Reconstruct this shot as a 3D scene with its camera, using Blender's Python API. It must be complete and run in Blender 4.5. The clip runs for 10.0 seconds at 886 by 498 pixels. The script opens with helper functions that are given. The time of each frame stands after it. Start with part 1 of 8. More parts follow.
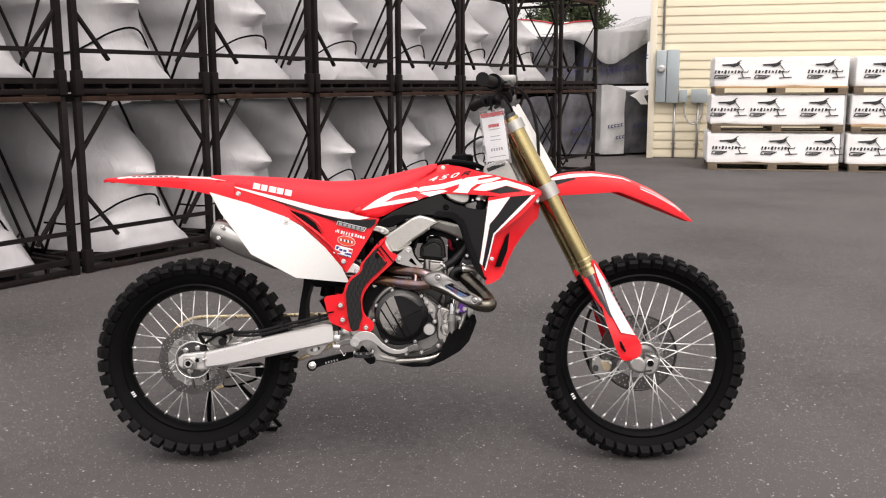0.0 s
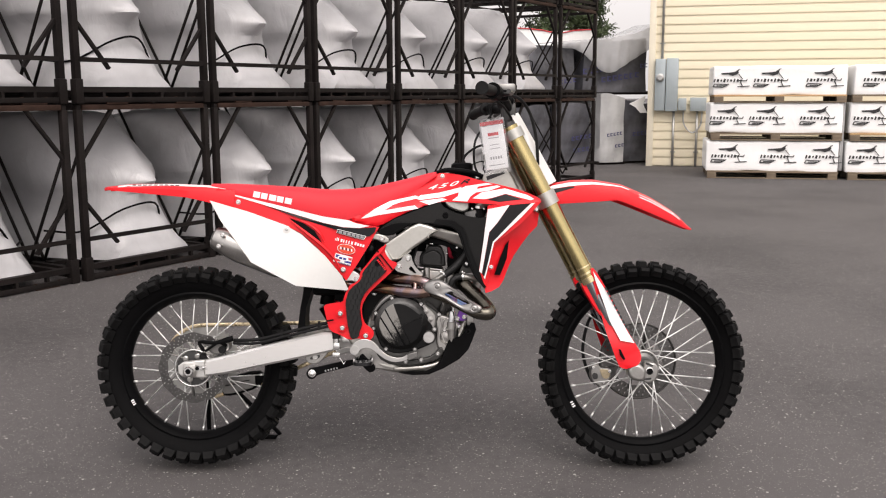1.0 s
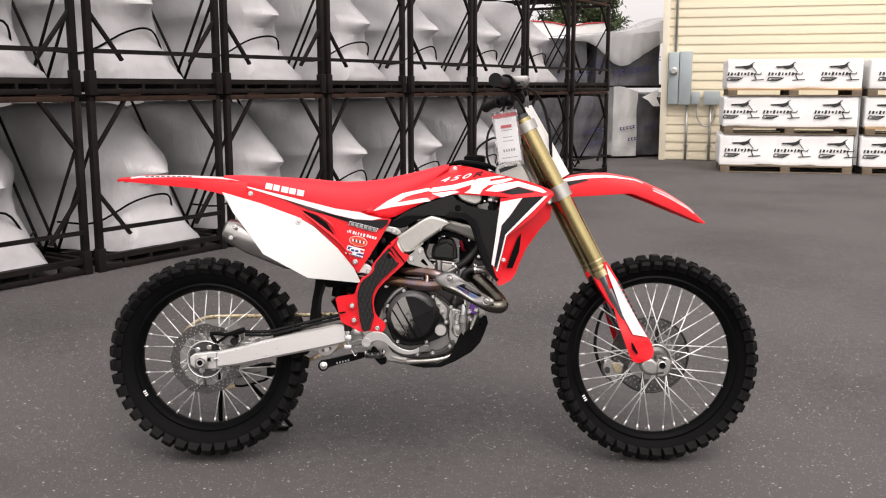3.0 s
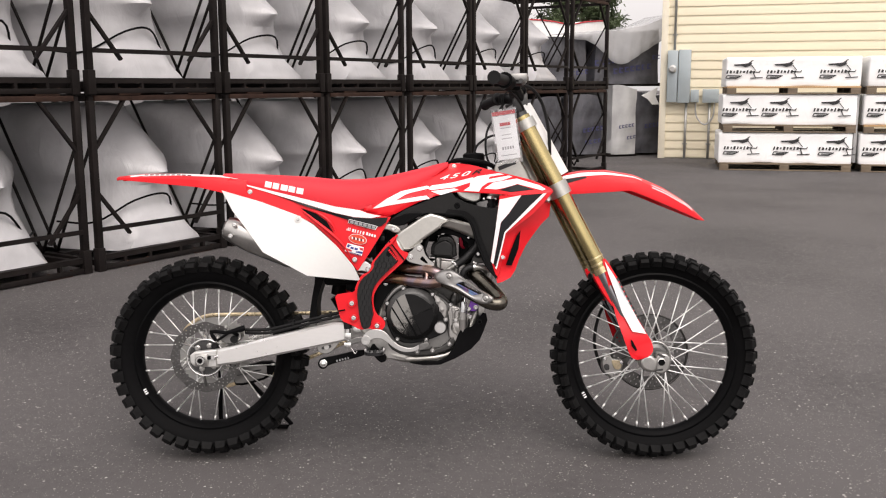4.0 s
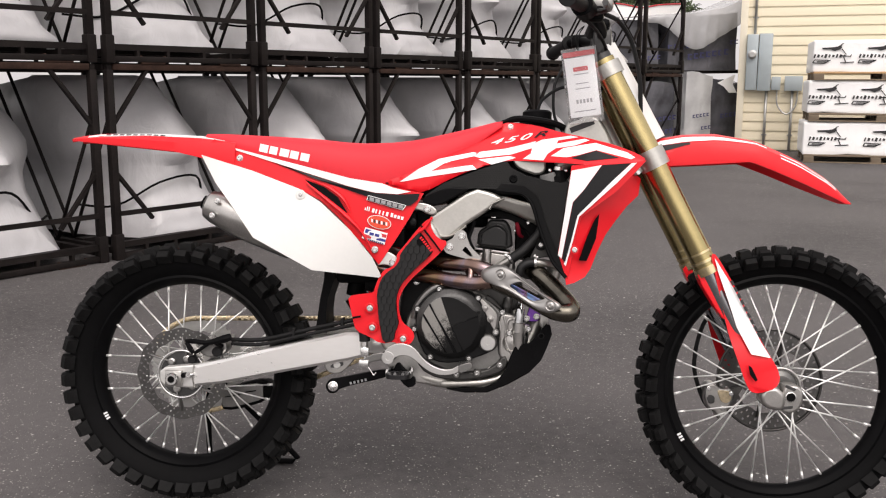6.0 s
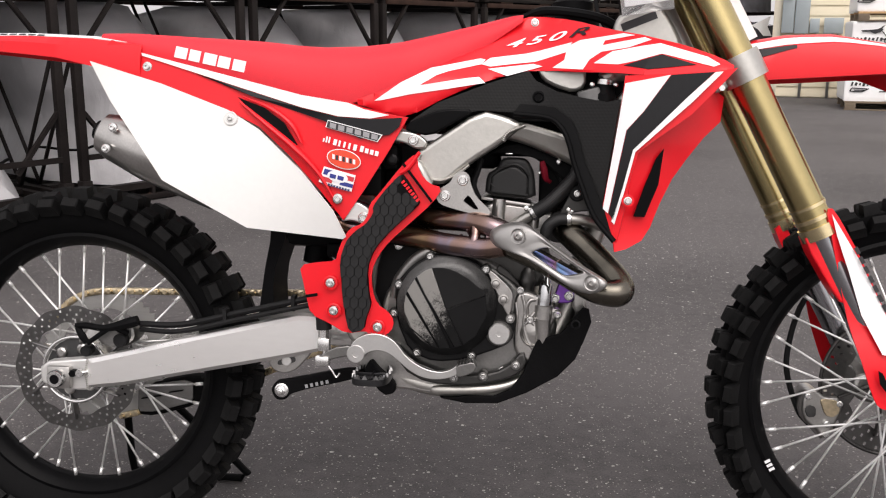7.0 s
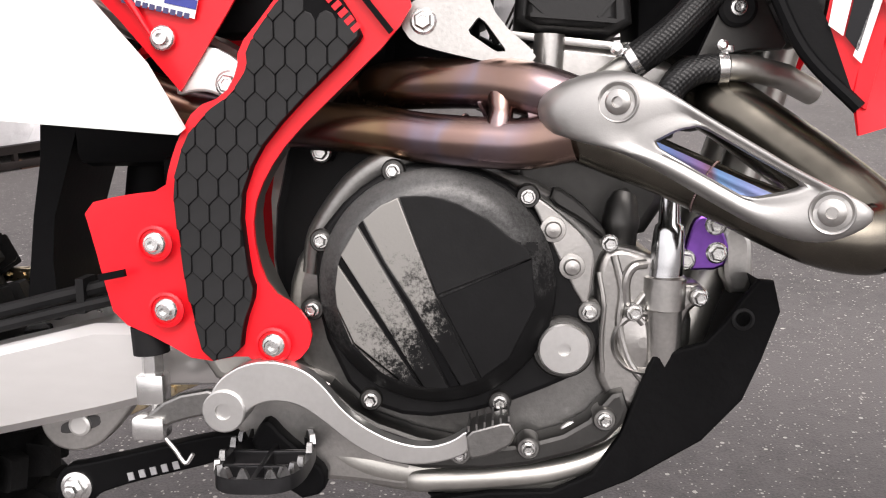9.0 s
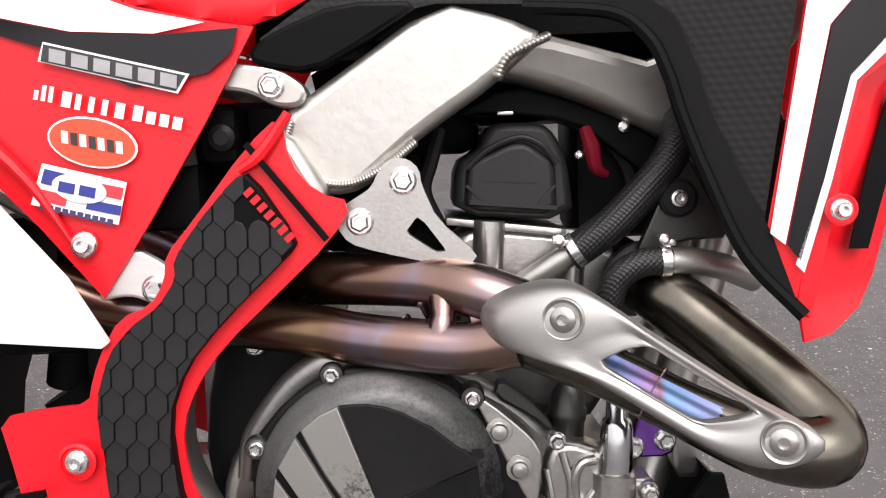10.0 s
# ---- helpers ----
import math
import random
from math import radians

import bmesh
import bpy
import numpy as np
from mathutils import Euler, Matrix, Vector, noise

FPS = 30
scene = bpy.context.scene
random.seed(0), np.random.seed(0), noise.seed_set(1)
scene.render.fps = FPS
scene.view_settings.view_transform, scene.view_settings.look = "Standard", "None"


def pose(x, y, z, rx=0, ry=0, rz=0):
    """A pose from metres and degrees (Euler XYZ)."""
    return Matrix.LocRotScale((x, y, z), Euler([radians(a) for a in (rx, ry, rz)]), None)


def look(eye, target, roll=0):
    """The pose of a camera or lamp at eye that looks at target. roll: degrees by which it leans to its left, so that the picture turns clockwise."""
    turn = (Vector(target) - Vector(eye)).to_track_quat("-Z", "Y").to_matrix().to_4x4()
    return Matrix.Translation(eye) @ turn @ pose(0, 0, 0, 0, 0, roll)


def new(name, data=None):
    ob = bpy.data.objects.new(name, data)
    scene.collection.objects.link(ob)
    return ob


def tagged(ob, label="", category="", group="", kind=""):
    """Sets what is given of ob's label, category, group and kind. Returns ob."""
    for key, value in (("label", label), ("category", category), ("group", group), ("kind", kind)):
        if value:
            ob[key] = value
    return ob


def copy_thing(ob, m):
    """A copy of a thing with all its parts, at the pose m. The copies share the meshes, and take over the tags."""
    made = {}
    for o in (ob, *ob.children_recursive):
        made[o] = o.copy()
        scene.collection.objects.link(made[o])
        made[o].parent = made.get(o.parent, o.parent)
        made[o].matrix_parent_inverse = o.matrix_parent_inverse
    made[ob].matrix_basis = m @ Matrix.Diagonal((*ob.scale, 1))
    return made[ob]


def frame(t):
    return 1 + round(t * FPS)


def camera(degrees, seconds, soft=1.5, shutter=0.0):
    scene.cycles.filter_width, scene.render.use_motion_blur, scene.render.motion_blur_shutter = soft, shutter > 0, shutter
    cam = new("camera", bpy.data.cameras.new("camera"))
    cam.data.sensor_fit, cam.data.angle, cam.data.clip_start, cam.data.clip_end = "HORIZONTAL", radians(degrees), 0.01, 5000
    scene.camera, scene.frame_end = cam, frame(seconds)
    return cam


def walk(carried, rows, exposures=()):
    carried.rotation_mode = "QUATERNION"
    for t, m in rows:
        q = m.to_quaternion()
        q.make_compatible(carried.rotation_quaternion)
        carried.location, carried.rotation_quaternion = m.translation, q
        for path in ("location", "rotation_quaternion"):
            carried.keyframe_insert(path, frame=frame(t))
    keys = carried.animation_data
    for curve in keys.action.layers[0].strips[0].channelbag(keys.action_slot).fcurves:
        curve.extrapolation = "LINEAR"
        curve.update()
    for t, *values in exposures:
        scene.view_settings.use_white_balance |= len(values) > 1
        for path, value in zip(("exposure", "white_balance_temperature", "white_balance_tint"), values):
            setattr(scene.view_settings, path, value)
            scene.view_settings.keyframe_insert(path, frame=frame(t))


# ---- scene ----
cam = camera(50.0, 10.0, soft=1.15)
PATH = [
    (0, (0.816, -3.036, 1.207), (0.818, -1.065, 0.869), -0.2),
    (0.5, (0.818, -3.035, 1.207), (0.819, -1.063, 0.872), -0.3),
    (1, (0.816, -3.043, 1.208), (0.819, -1.069, 0.887), -0.2),
    (1.5, (0.814, -3.037, 1.205), (0.808, -1.064, 0.881), -0.2),
    (2, (0.813, -3.034, 1.205), (0.794, -1.061, 0.877), -0.1),
    (2.5, (0.813, -3.033, 1.205), (0.791, -1.061, 0.872), 0.0),
    (4, (0.814, -3.04, 1.201), (0.794, -1.069, 0.864), -0.2),
    (4.5, (0.806, -3.012, 1.193), (0.779, -1.042, 0.849), -0.1),
    (5, (0.793, -2.878, 1.172), (0.763, -0.91, 0.817), 0.3),
    (5.5, (0.823, -2.591, 1.113), (0.741, -0.624, 0.76), 0.3),
    (5.7, (0.835, -2.465, 1.09), (0.715, -0.498, 0.746), 0.2),
    (6.8, (0.816, -1.74, 0.954), (0.647, 0.208, 0.535), 0.1),
    (7, (0.822, -1.596, 0.931), (0.639, 0.345, 0.483), 0.3),
    (7.5, (0.808, -1.299, 0.867), (0.543, 0.63, 0.407), -0.4),
    (8, (0.751, -1.046, 0.784), (0.503, 0.875, 0.285), -1.2),
    (8.5, (0.725, -0.832, 0.717), (0.589, 1.087, 0.169), -1.1),
    (9, (0.731, -0.719, 0.681), (0.609, 1.211, 0.17), -1.5),
    (9.5, (0.748, -0.68, 0.759), (0.695, 1.264, 0.291), -1.9),
    (10, (0.73, -0.672, 0.779), (0.742, 1.282, 0.355), -1.9),
]
walk(cam, [(t, look(eye, target, roll)) for t, eye, target, roll in PATH], [(0, 0.13, 6900, 15), (5.7, 0.11, 6900, 15), (7.0, 0.1, 6750, 15), (8.0, 0.32, 6750, 15), (8.5, 0.60, 6750, 15), (9.0, 0.76, 6750, 15), (9.5, 0.72, 6700, 15), (10, 0.68, 6700, 15)])

# ---- light: an overcast noon ----
GROUND = -0.024
world = bpy.data.worlds.new("overcast_sky")
scene.world = world
world.use_nodes = True
wn, wl = world.node_tree.nodes, world.node_tree.links
sky = wn.new("ShaderNodeTexSky")
sky.sky_type = "NISHITA"
sky.sun_disc = False
sky.sun_elevation, sky.sun_rotation = radians(52), radians(167)
sky.dust_density, sky.air_density, sky.ozone_density = 6.0, 1.2, 1.0
grey = wn.new("ShaderNodeHueSaturation")
grey.inputs["Saturation"].default_value = 0.12
wl.new(sky.outputs[0], grey.inputs["Color"])
cloud = wn.new("ShaderNodeMix")
cloud.data_type = "RGBA"
cloud.inputs["Factor"].default_value = 0.6
cloud.inputs["B"].default_value = (4.6, 4.6, 4.7, 1)
wl.new(grey.outputs[0], cloud.inputs["A"])
wl.new(cloud.outputs["Result"], wn["Background"].inputs[0])
wn["Background"].inputs[1].default_value = 0.235
sun = new("sun", bpy.data.lights.new("sun", "SUN"))
sun.data.energy, sun.data.angle, sun.data.color = 1.0, radians(50), (1.0, 0.97, 0.93)
sun.matrix_world = look((0, 0, 0), (-0.14, 0.60, -0.78))


# ---- materials ----
def material(name, base, rough=0.5, metal=0.0, vary=0.12, scale=6.0, grain=120.0, bump=0.0, bump_scale=200.0, coat=0.0, spec=0.5, stretch=(1, 1, 1)):
    """A principled surface whose colour and gloss vary at two scales, with fine relief."""
    m = bpy.data.materials.new(name)
    m.use_nodes = True
    n, k = m.node_tree.nodes, m.node_tree.links
    p = n["Principled BSDF"]
    p.inputs["Metallic"].default_value = metal
    p.inputs["Coat Weight"].default_value = coat
    p.inputs["Coat Roughness"].default_value = 0.12
    p.inputs["Specular IOR Level"].default_value = spec
    co = n.new("ShaderNodeTexCoord")
    mp = n.new("ShaderNodeMapping")
    mp.inputs["Scale"].default_value = stretch
    k.new(co.outputs["Object"], mp.inputs[0])
    big, fine = n.new("ShaderNodeTexNoise"), n.new("ShaderNodeTexNoise")
    big.inputs["Scale"].default_value, big.inputs["Detail"].default_value = scale, 4
    fine.inputs["Scale"].default_value, fine.inputs["Detail"].default_value = grain, 3
    for t in (big, fine):
        k.new(mp.outputs[0], t.inputs["Vector"])
    both = n.new("ShaderNodeMath")
    both.operation = "MULTIPLY_ADD"
    k.new(big.outputs["Fac"], both.inputs[0])
    both.inputs[1].default_value = 0.65
    half = n.new("ShaderNodeMath")
    half.operation = "MULTIPLY"
    k.new(fine.outputs["Fac"], half.inputs[0])
    half.inputs[1].default_value = 0.35
    k.new(half.outputs[0], both.inputs[2])
    ramp = n.new("ShaderNodeValToRGB")
    ramp.color_ramp.elements[0].position, ramp.color_ramp.elements[1].position = 0.3, 0.7
    ramp.color_ramp.elements[0].color = (*[c * (1 - vary) for c in base], 1)
    ramp.color_ramp.elements[1].color = (*[min(1, c * (1 + vary)) for c in base], 1)
    k.new(both.outputs[0], ramp.inputs[0])
    k.new(ramp.outputs[0], p.inputs["Base Color"])
    rr = n.new("ShaderNodeMapRange")
    rr.inputs["To Min"].default_value, rr.inputs["To Max"].default_value = rough * 0.85, min(1, rough * 1.15)
    k.new(both.outputs[0], rr.inputs[0])
    k.new(rr.outputs[0], p.inputs["Roughness"])
    if bump:
        tx = n.new("ShaderNodeTexNoise")
        tx.inputs["Scale"].default_value, tx.inputs["Detail"].default_value = bump_scale, 3
        k.new(mp.outputs[0], tx.inputs["Vector"])
        b = n.new("ShaderNodeBump")
        b.inputs["Strength"].default_value, b.inputs["Distance"].default_value = bump, 0.002
        k.new(tx.outputs["Fac"], b.inputs["Height"])
        k.new(b.outputs[0], p.inputs["Normal"])
    return m


RED = material("red_plastic", (0.74, 0.010, 0.018), 0.34, vary=0.05, grain=60, bump=0.03, bump_scale=90, coat=0.08, spec=0.3)
SEAT = material("red_seat_cover", (0.70, 0.016, 0.03), 0.62, vary=0.07, bump=0.25, bump_scale=900)
WHITE = material("white_plastic", (0.73, 0.73, 0.715), 0.38, vary=0.03, bump=0.05, bump_scale=70)
DECALWHITE = material("white_decal", (0.82, 0.82, 0.83), 0.3, vary=0.02)
DECALGREY = material("dark_grey_decal", (0.008, 0.008, 0.0095), 0.3, spec=0.25, vary=0.3, scale=3)
DECALRED = material("orange_red_decal", (0.75, 0.06, 0.02), 0.35)
DECALBLUE = material("blue_decal", (0.02, 0.03, 0.22), 0.35)
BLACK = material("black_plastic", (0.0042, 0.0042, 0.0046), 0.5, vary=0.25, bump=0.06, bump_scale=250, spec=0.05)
SATIN = material("satin_black_plastic", (0.007, 0.007, 0.0074), 0.58, vary=0.2, bump=0.12, bump_scale=400, spec=0.10)
GLOSSBLACK = material("gloss_black_plastic", (0.0036, 0.0036, 0.004), 0.36, vary=0.2, spec=0.06)
RUBBER = material("black_rubber", (0.007, 0.007, 0.0075), 0.65, vary=0.35, scale=20, bump=0.1, bump_scale=300, spec=0.2)
GRIP = material("moulded_grip_rubber", (0.0105, 0.0105, 0.011), 0.48, vary=0.3, scale=25, bump=0.06, bump_scale=300, spec=0.2)
TYRE = material("tyre_rubber", (0.004, 0.004, 0.0043), 0.6, vary=0.35, scale=9, grain=90, bump=0.2, bump_scale=260, spec=0.05)
# blocks lighter than the carcass: dust, plus sky sheen put into the colour
KNOB = material("dusty_sheened_tread_rubber", (0.0072, 0.0072, 0.0074), 0.6, vary=0.55, scale=40, grain=200, bump=0.2, bump_scale=400, spec=0.1)
ALU = material("brushed_aluminium", (0.66, 0.655, 0.64), 0.40, 0.72, vary=0.10, scale=5, grain=260, bump=0.06, bump_scale=500, stretch=(0.12, 1, 1))
SWINGALU = material("brushed_swingarm_aluminium", (0.90, 0.89, 0.875), 0.28, 0.86, vary=0.04, scale=5, stretch=(0.3, 1, 1))
PEDALALU = material("tumbled_pedal_aluminium", (0.58, 0.575, 0.565), 0.33, 0.94, vary=0.08, scale=10, grain=300)
CASTLIGHT = material("light_cast_aluminium", (0.44, 0.43, 0.415), 0.29, 0.95, vary=0.2, scale=20, grain=300, bump=0.06, bump_scale=400)
FRAMEALU = material("satin_frame_aluminium", (0.47, 0.462, 0.435), 0.40, 0.95, vary=0.12, scale=16, bump=0.12, bump_scale=120)
CAST = material("cast_aluminium", (0.215, 0.212, 0.206), 0.36, 0.95, vary=0.22, scale=14, grain=300, bump=0.08, bump_scale=500)
DARKCAST = material("dark_cast_metal", (0.085, 0.085, 0.085), 0.5, 1.0, vary=0.3, scale=18, bump=0.1, bump_scale=400)
STEEL = material("bright_steel", (0.70, 0.70, 0.69), 0.24, 0.95, vary=0.08, scale=40)
SPOKE = material("spoke_steel", (0.86, 0.86, 0.85), 0.40, 0.6, vary=0.1, scale=30)
GUARDALU = material("blasted_heat_shield_aluminium", (0.40, 0.393, 0.383), 0.46, 0.93, vary=0.06, scale=12, grain=400, bump=0.04, bump_scale=900)
RINGGOLD = material("bright_gold_ring", (0.72, 0.60, 0.36), 0.25, 1.0, vary=0.06)
GOLD = material("gold_anodised_aluminium", (0.47, 0.385, 0.19), 0.25, 1.0, vary=0.06, scale=12)
CHROMELEG = material("dark_fork_leg", (0.34, 0.34, 0.36), 0.22, 1.0, vary=0.08)
CHAIN = material("gold_chain_steel", (0.60, 0.50, 0.34), 0.28, 1.0, vary=0.25, scale=60)
DISCSTEEL = material("grey_disc_steel", (0.22, 0.216, 0.212), 0.34, 1.0, vary=0.15, scale=30)
DARKDISC = material("dark_disc_steel", (0.075, 0.072, 0.07), 0.42, 0.9, vary=0.2, scale=30)
GREYCASE = material("dark_grey_engine_casting", (0.066, 0.065, 0.063), 0.42, 0.9, vary=0.2, scale=14, bump=0.06, bump_scale=500)
PURPLE = material("purple_anodised_aluminium", (0.17, 0.07, 0.33), 0.3, 1.0, vary=0.4, scale=25)
PEGSTEEL = material("dark_peg_steel", (0.035, 0.035, 0.037), 0.30, 0.8, vary=0.3, scale=30)
TOOTH = material("worn_peg_teeth", (0.20, 0.20, 0.20), 0.28, 1.0, vary=0.5, scale=160)
POLISHED = material("polished_pipe", (0.55, 0.56, 0.57), 0.16, 1.0, vary=0.08, scale=30)
VALVEBLACK = material("satin_black_cover_paint", (0.011, 0.011, 0.0113), 0.46, vary=0.2, scale=25, bump=0.05, bump_scale=400, spec=0.3)
CASTBLACK = material("black_engine_paint", (0.005, 0.005, 0.0054), 0.42, vary=0.3, scale=25, bump=0.05, bump_scale=400, spec=0.14)


# ---- special materials ----
def asphalt():
    m = bpy.data.materials.new("worn_asphalt")
    m.use_nodes = True
    n, k = m.node_tree.nodes, m.node_tree.links
    p = n["Principled BSDF"]
    co = n.new("ShaderNodeTexCoord")
    stain, mid, fine = (n.new("ShaderNodeTexNoise") for _ in range(3))
    for t, s, d in ((stain, 0.8, 6), (mid, 28.0, 5), (fine, 240.0, 3)):
        t.inputs["Scale"].default_value, t.inputs["Detail"].default_value = s, d
        k.new(co.outputs["Object"], t.inputs["Vector"])
    ramp = n.new("ShaderNodeValToRGB")
    e = ramp.color_ramp.elements
    e[0].position, e[0].color = 0.42, (0.029, 0.0268, 0.0272, 1)
    e[1].position, e[1].color = 0.70, (0.087, 0.080, 0.0805, 1)
    mix = n.new("ShaderNodeMath")
    mix.operation = "MULTIPLY_ADD"
    k.new(stain.outputs["Fac"], mix.inputs[0])
    mix.inputs[1].default_value = 0.60
    part2 = n.new("ShaderNodeMath")
    part2.operation = "MULTIPLY_ADD"
    k.new(mid.outputs["Fac"], part2.inputs[0])
    part2.inputs[1].default_value = 0.3
    part3 = n.new("ShaderNodeMath")
    part3.operation = "MULTIPLY"
    k.new(fine.outputs["Fac"], part3.inputs[0])
    part3.inputs[1].default_value = 0.42
    k.new(part3.outputs[0], part2.inputs[2])
    k.new(part2.outputs[0], mix.inputs[2])
    k.new(mix.outputs[0], ramp.inputs[0])
    # pale stone chips worn bare in the surface, fine and coarse
    under = ramp.outputs[0]
    for scale_, keep, big, tone in ((200.0, 0.80, 0.46, (0.30, 0.285, 0.268, 1)), (95.0, 0.92, 0.40, (0.36, 0.345, 0.325, 1)), (48.0, 0.955, 0.26, (0.44, 0.425, 0.40, 1))):
        chips = n.new("ShaderNodeTexVoronoi")
        chips.inputs["Scale"].default_value = scale_
        k.new(co.outputs["Object"], chips.inputs["Vector"])
        pick = n.new("ShaderNodeSeparateColor")
        k.new(chips.outputs["Color"], pick.inputs[0])
        rare, size, near, both = (n.new("ShaderNodeMath") for _ in range(4))
        rare.operation, size.operation, near.operation, both.operation = "GREATER_THAN", "MULTIPLY", "LESS_THAN", "MULTIPLY"
        rare.inputs[1].default_value = keep
        k.new(pick.outputs[0], rare.inputs[0])
        size.inputs[1].default_value = big
        k.new(pick.outputs[1], size.inputs[0])
        k.new(chips.outputs["Distance"], near.inputs[0])
        k.new(size.outputs[0], near.inputs[1])
        k.new(rare.outputs[0], both.inputs[0])
        k.new(near.outputs[0], both.inputs[1])
        col = n.new("ShaderNodeMix")
        col.data_type = "RGBA"
        k.new(both.outputs[0], col.inputs["Factor"])
        k.new(under, col.inputs["A"])
        col.inputs["B"].default_value = tone
        under = col.outputs["Result"]
    k.new(col.outputs["Result"], p.inputs["Base Color"])
    p.inputs["Roughness"].default_value = 0.78
    b = n.new("ShaderNodeBump")
    b.inputs["Strength"].default_value, b.inputs["Distance"].default_value = 0.8, 0.003
    k.new(fine.outputs["Fac"], b.inputs["Height"])
    k.new(b.outputs[0], p.inputs["Normal"])
    return m


def film(name, base, rough, crease, vary, spec=0.5, fold=8.0, alpha=1.0):
    """Wrinkled plastic wrap."""
    m = material(name, base, rough, vary=vary, scale=2.2, grain=11 if fold > 5 else 4, spec=spec)
    n, k = m.node_tree.nodes, m.node_tree.links
    p = n["Principled BSDF"]
    p.inputs["Alpha"].default_value = alpha
    co = n.new("ShaderNodeTexCoord")
    mp = n.new("ShaderNodeMapping")
    mp.inputs["Scale"].default_value = (1.0, 1.0, 0.35)
    k.new(co.outputs["Object"], mp.inputs[0])
    t = n.new("ShaderNodeTexNoise")
    t.inputs["Scale"].default_value, t.inputs["Detail"].default_value, t.inputs["Distortion"].default_value = fold, 5 if fold > 5 else 4, 0.7 if fold > 5 else 2.2
    k.new(mp.outputs[0], t.inputs["Vector"])
    b = n.new("ShaderNodeBump")
    b.inputs["Strength"].default_value, b.inputs["Distance"].default_value = crease, 0.05
    k.new(t.outputs["Fac"], b.inputs["Height"])
    k.new(b.outputs[0], p.inputs["Normal"])
    return m


def titanium():
    """Heat-tinted exhaust pipe: bronze, violet and straw bands along its length."""
    m = material("heat_tinted_steel_pipe", (0.3, 0.25, 0.22), 0.26, 1.0, vary=0.2)
    n, k = m.node_tree.nodes, m.node_tree.links
    p = n["Principled BSDF"]
    co = n.new("ShaderNodeTexCoord")
    t = n.new("ShaderNodeTexNoise")
    t.inputs["Scale"].default_value, t.inputs["Detail"].default_value = 9.0, 3
    mp = n.new("ShaderNodeMapping")
    mp.inputs["Scale"].default_value = (1.0, 0.5, 0.7)
    k.new(co.outputs["Object"], mp.inputs[0])
    k.new(mp.outputs[0], t.inputs["Vector"])
    r = n.new("ShaderNodeValToRGB")
    e = r.color_ramp.elements
    e[0].position, e[0].color = 0.3, (0.095, 0.058, 0.042, 1)
    e[1].position, e[1].color = 0.72, (0.22, 0.15, 0.085, 1)
    for at, c in ((0.42, (0.165, 0.095, 0.062, 1)), (0.47, (0.19, 0.125, 0.11, 1)), (0.505, (0.165, 0.145, 0.19, 1)), (0.55, (0.165, 0.11, 0.115, 1)), (0.61, (0.165, 0.10, 0.065, 1))):
        x = e.new(at)
        x.color = c
    k.new(t.outputs["Fac"], r.inputs[0])
    sx, near, pale = n.new("ShaderNodeSeparateXYZ"), n.new("ShaderNodeMapRange"), n.new("ShaderNodeMix")
    k.new(co.outputs["Object"], sx.inputs[0])
    k.new(sx.outputs["X"], near.inputs[0])
    near.inputs["From Min"].default_value, near.inputs["From Max"].default_value = 0.665, 0.745
    near.inputs["To Max"].default_value = 0.5
    pale.data_type = "RGBA"
    k.new(near.outputs[0], pale.inputs["Factor"])
    k.new(r.outputs[0], pale.inputs["A"])
    pale.inputs["B"].default_value = (0.34, 0.24, 0.22, 1)
    k.new(pale.outputs["Result"], p.inputs["Base Color"])
    return m


def scuffed():
    """Black magnesium cover with bare metal rubbed through on its back half."""
    m = material("scuffed_black_cover", (0.0075, 0.0075, 0.0078), 0.42, vary=0.3, scale=20, bump=0.04, bump_scale=500, spec=0.16)
    n, k = m.node_tree.nodes, m.node_tree.links
    p = n["Principled BSDF"]
    co = n.new("ShaderNodeTexCoord")
    t = n.new("ShaderNodeTexNoise")
    t.inputs["Scale"].default_value, t.inputs["Detail"].default_value, t.inputs["Roughness"].default_value = 26.0, 9, 0.72
    k.new(co.outputs["Object"], t.inputs["Vector"])
    hit = n.new("ShaderNodeMapRange")
    hit.inputs["From Min"].default_value, hit.inputs["From Max"].default_value = 0.62, 0.66
    k.new(t.outputs["Fac"], hit.inputs[0])
    col = n.new("ShaderNodeMix")
    col.data_type = "RGBA"
    k.new(hit.outputs[0], col.inputs["Factor"])
    old = p.inputs["Base Color"].links[0].from_socket
    k.new(old, col.inputs["A"])
    col.inputs["B"].default_value = (0.26, 0.25, 0.23, 1)
    k.new(col.outputs["Result"], p.inputs["Base Color"])
    return m


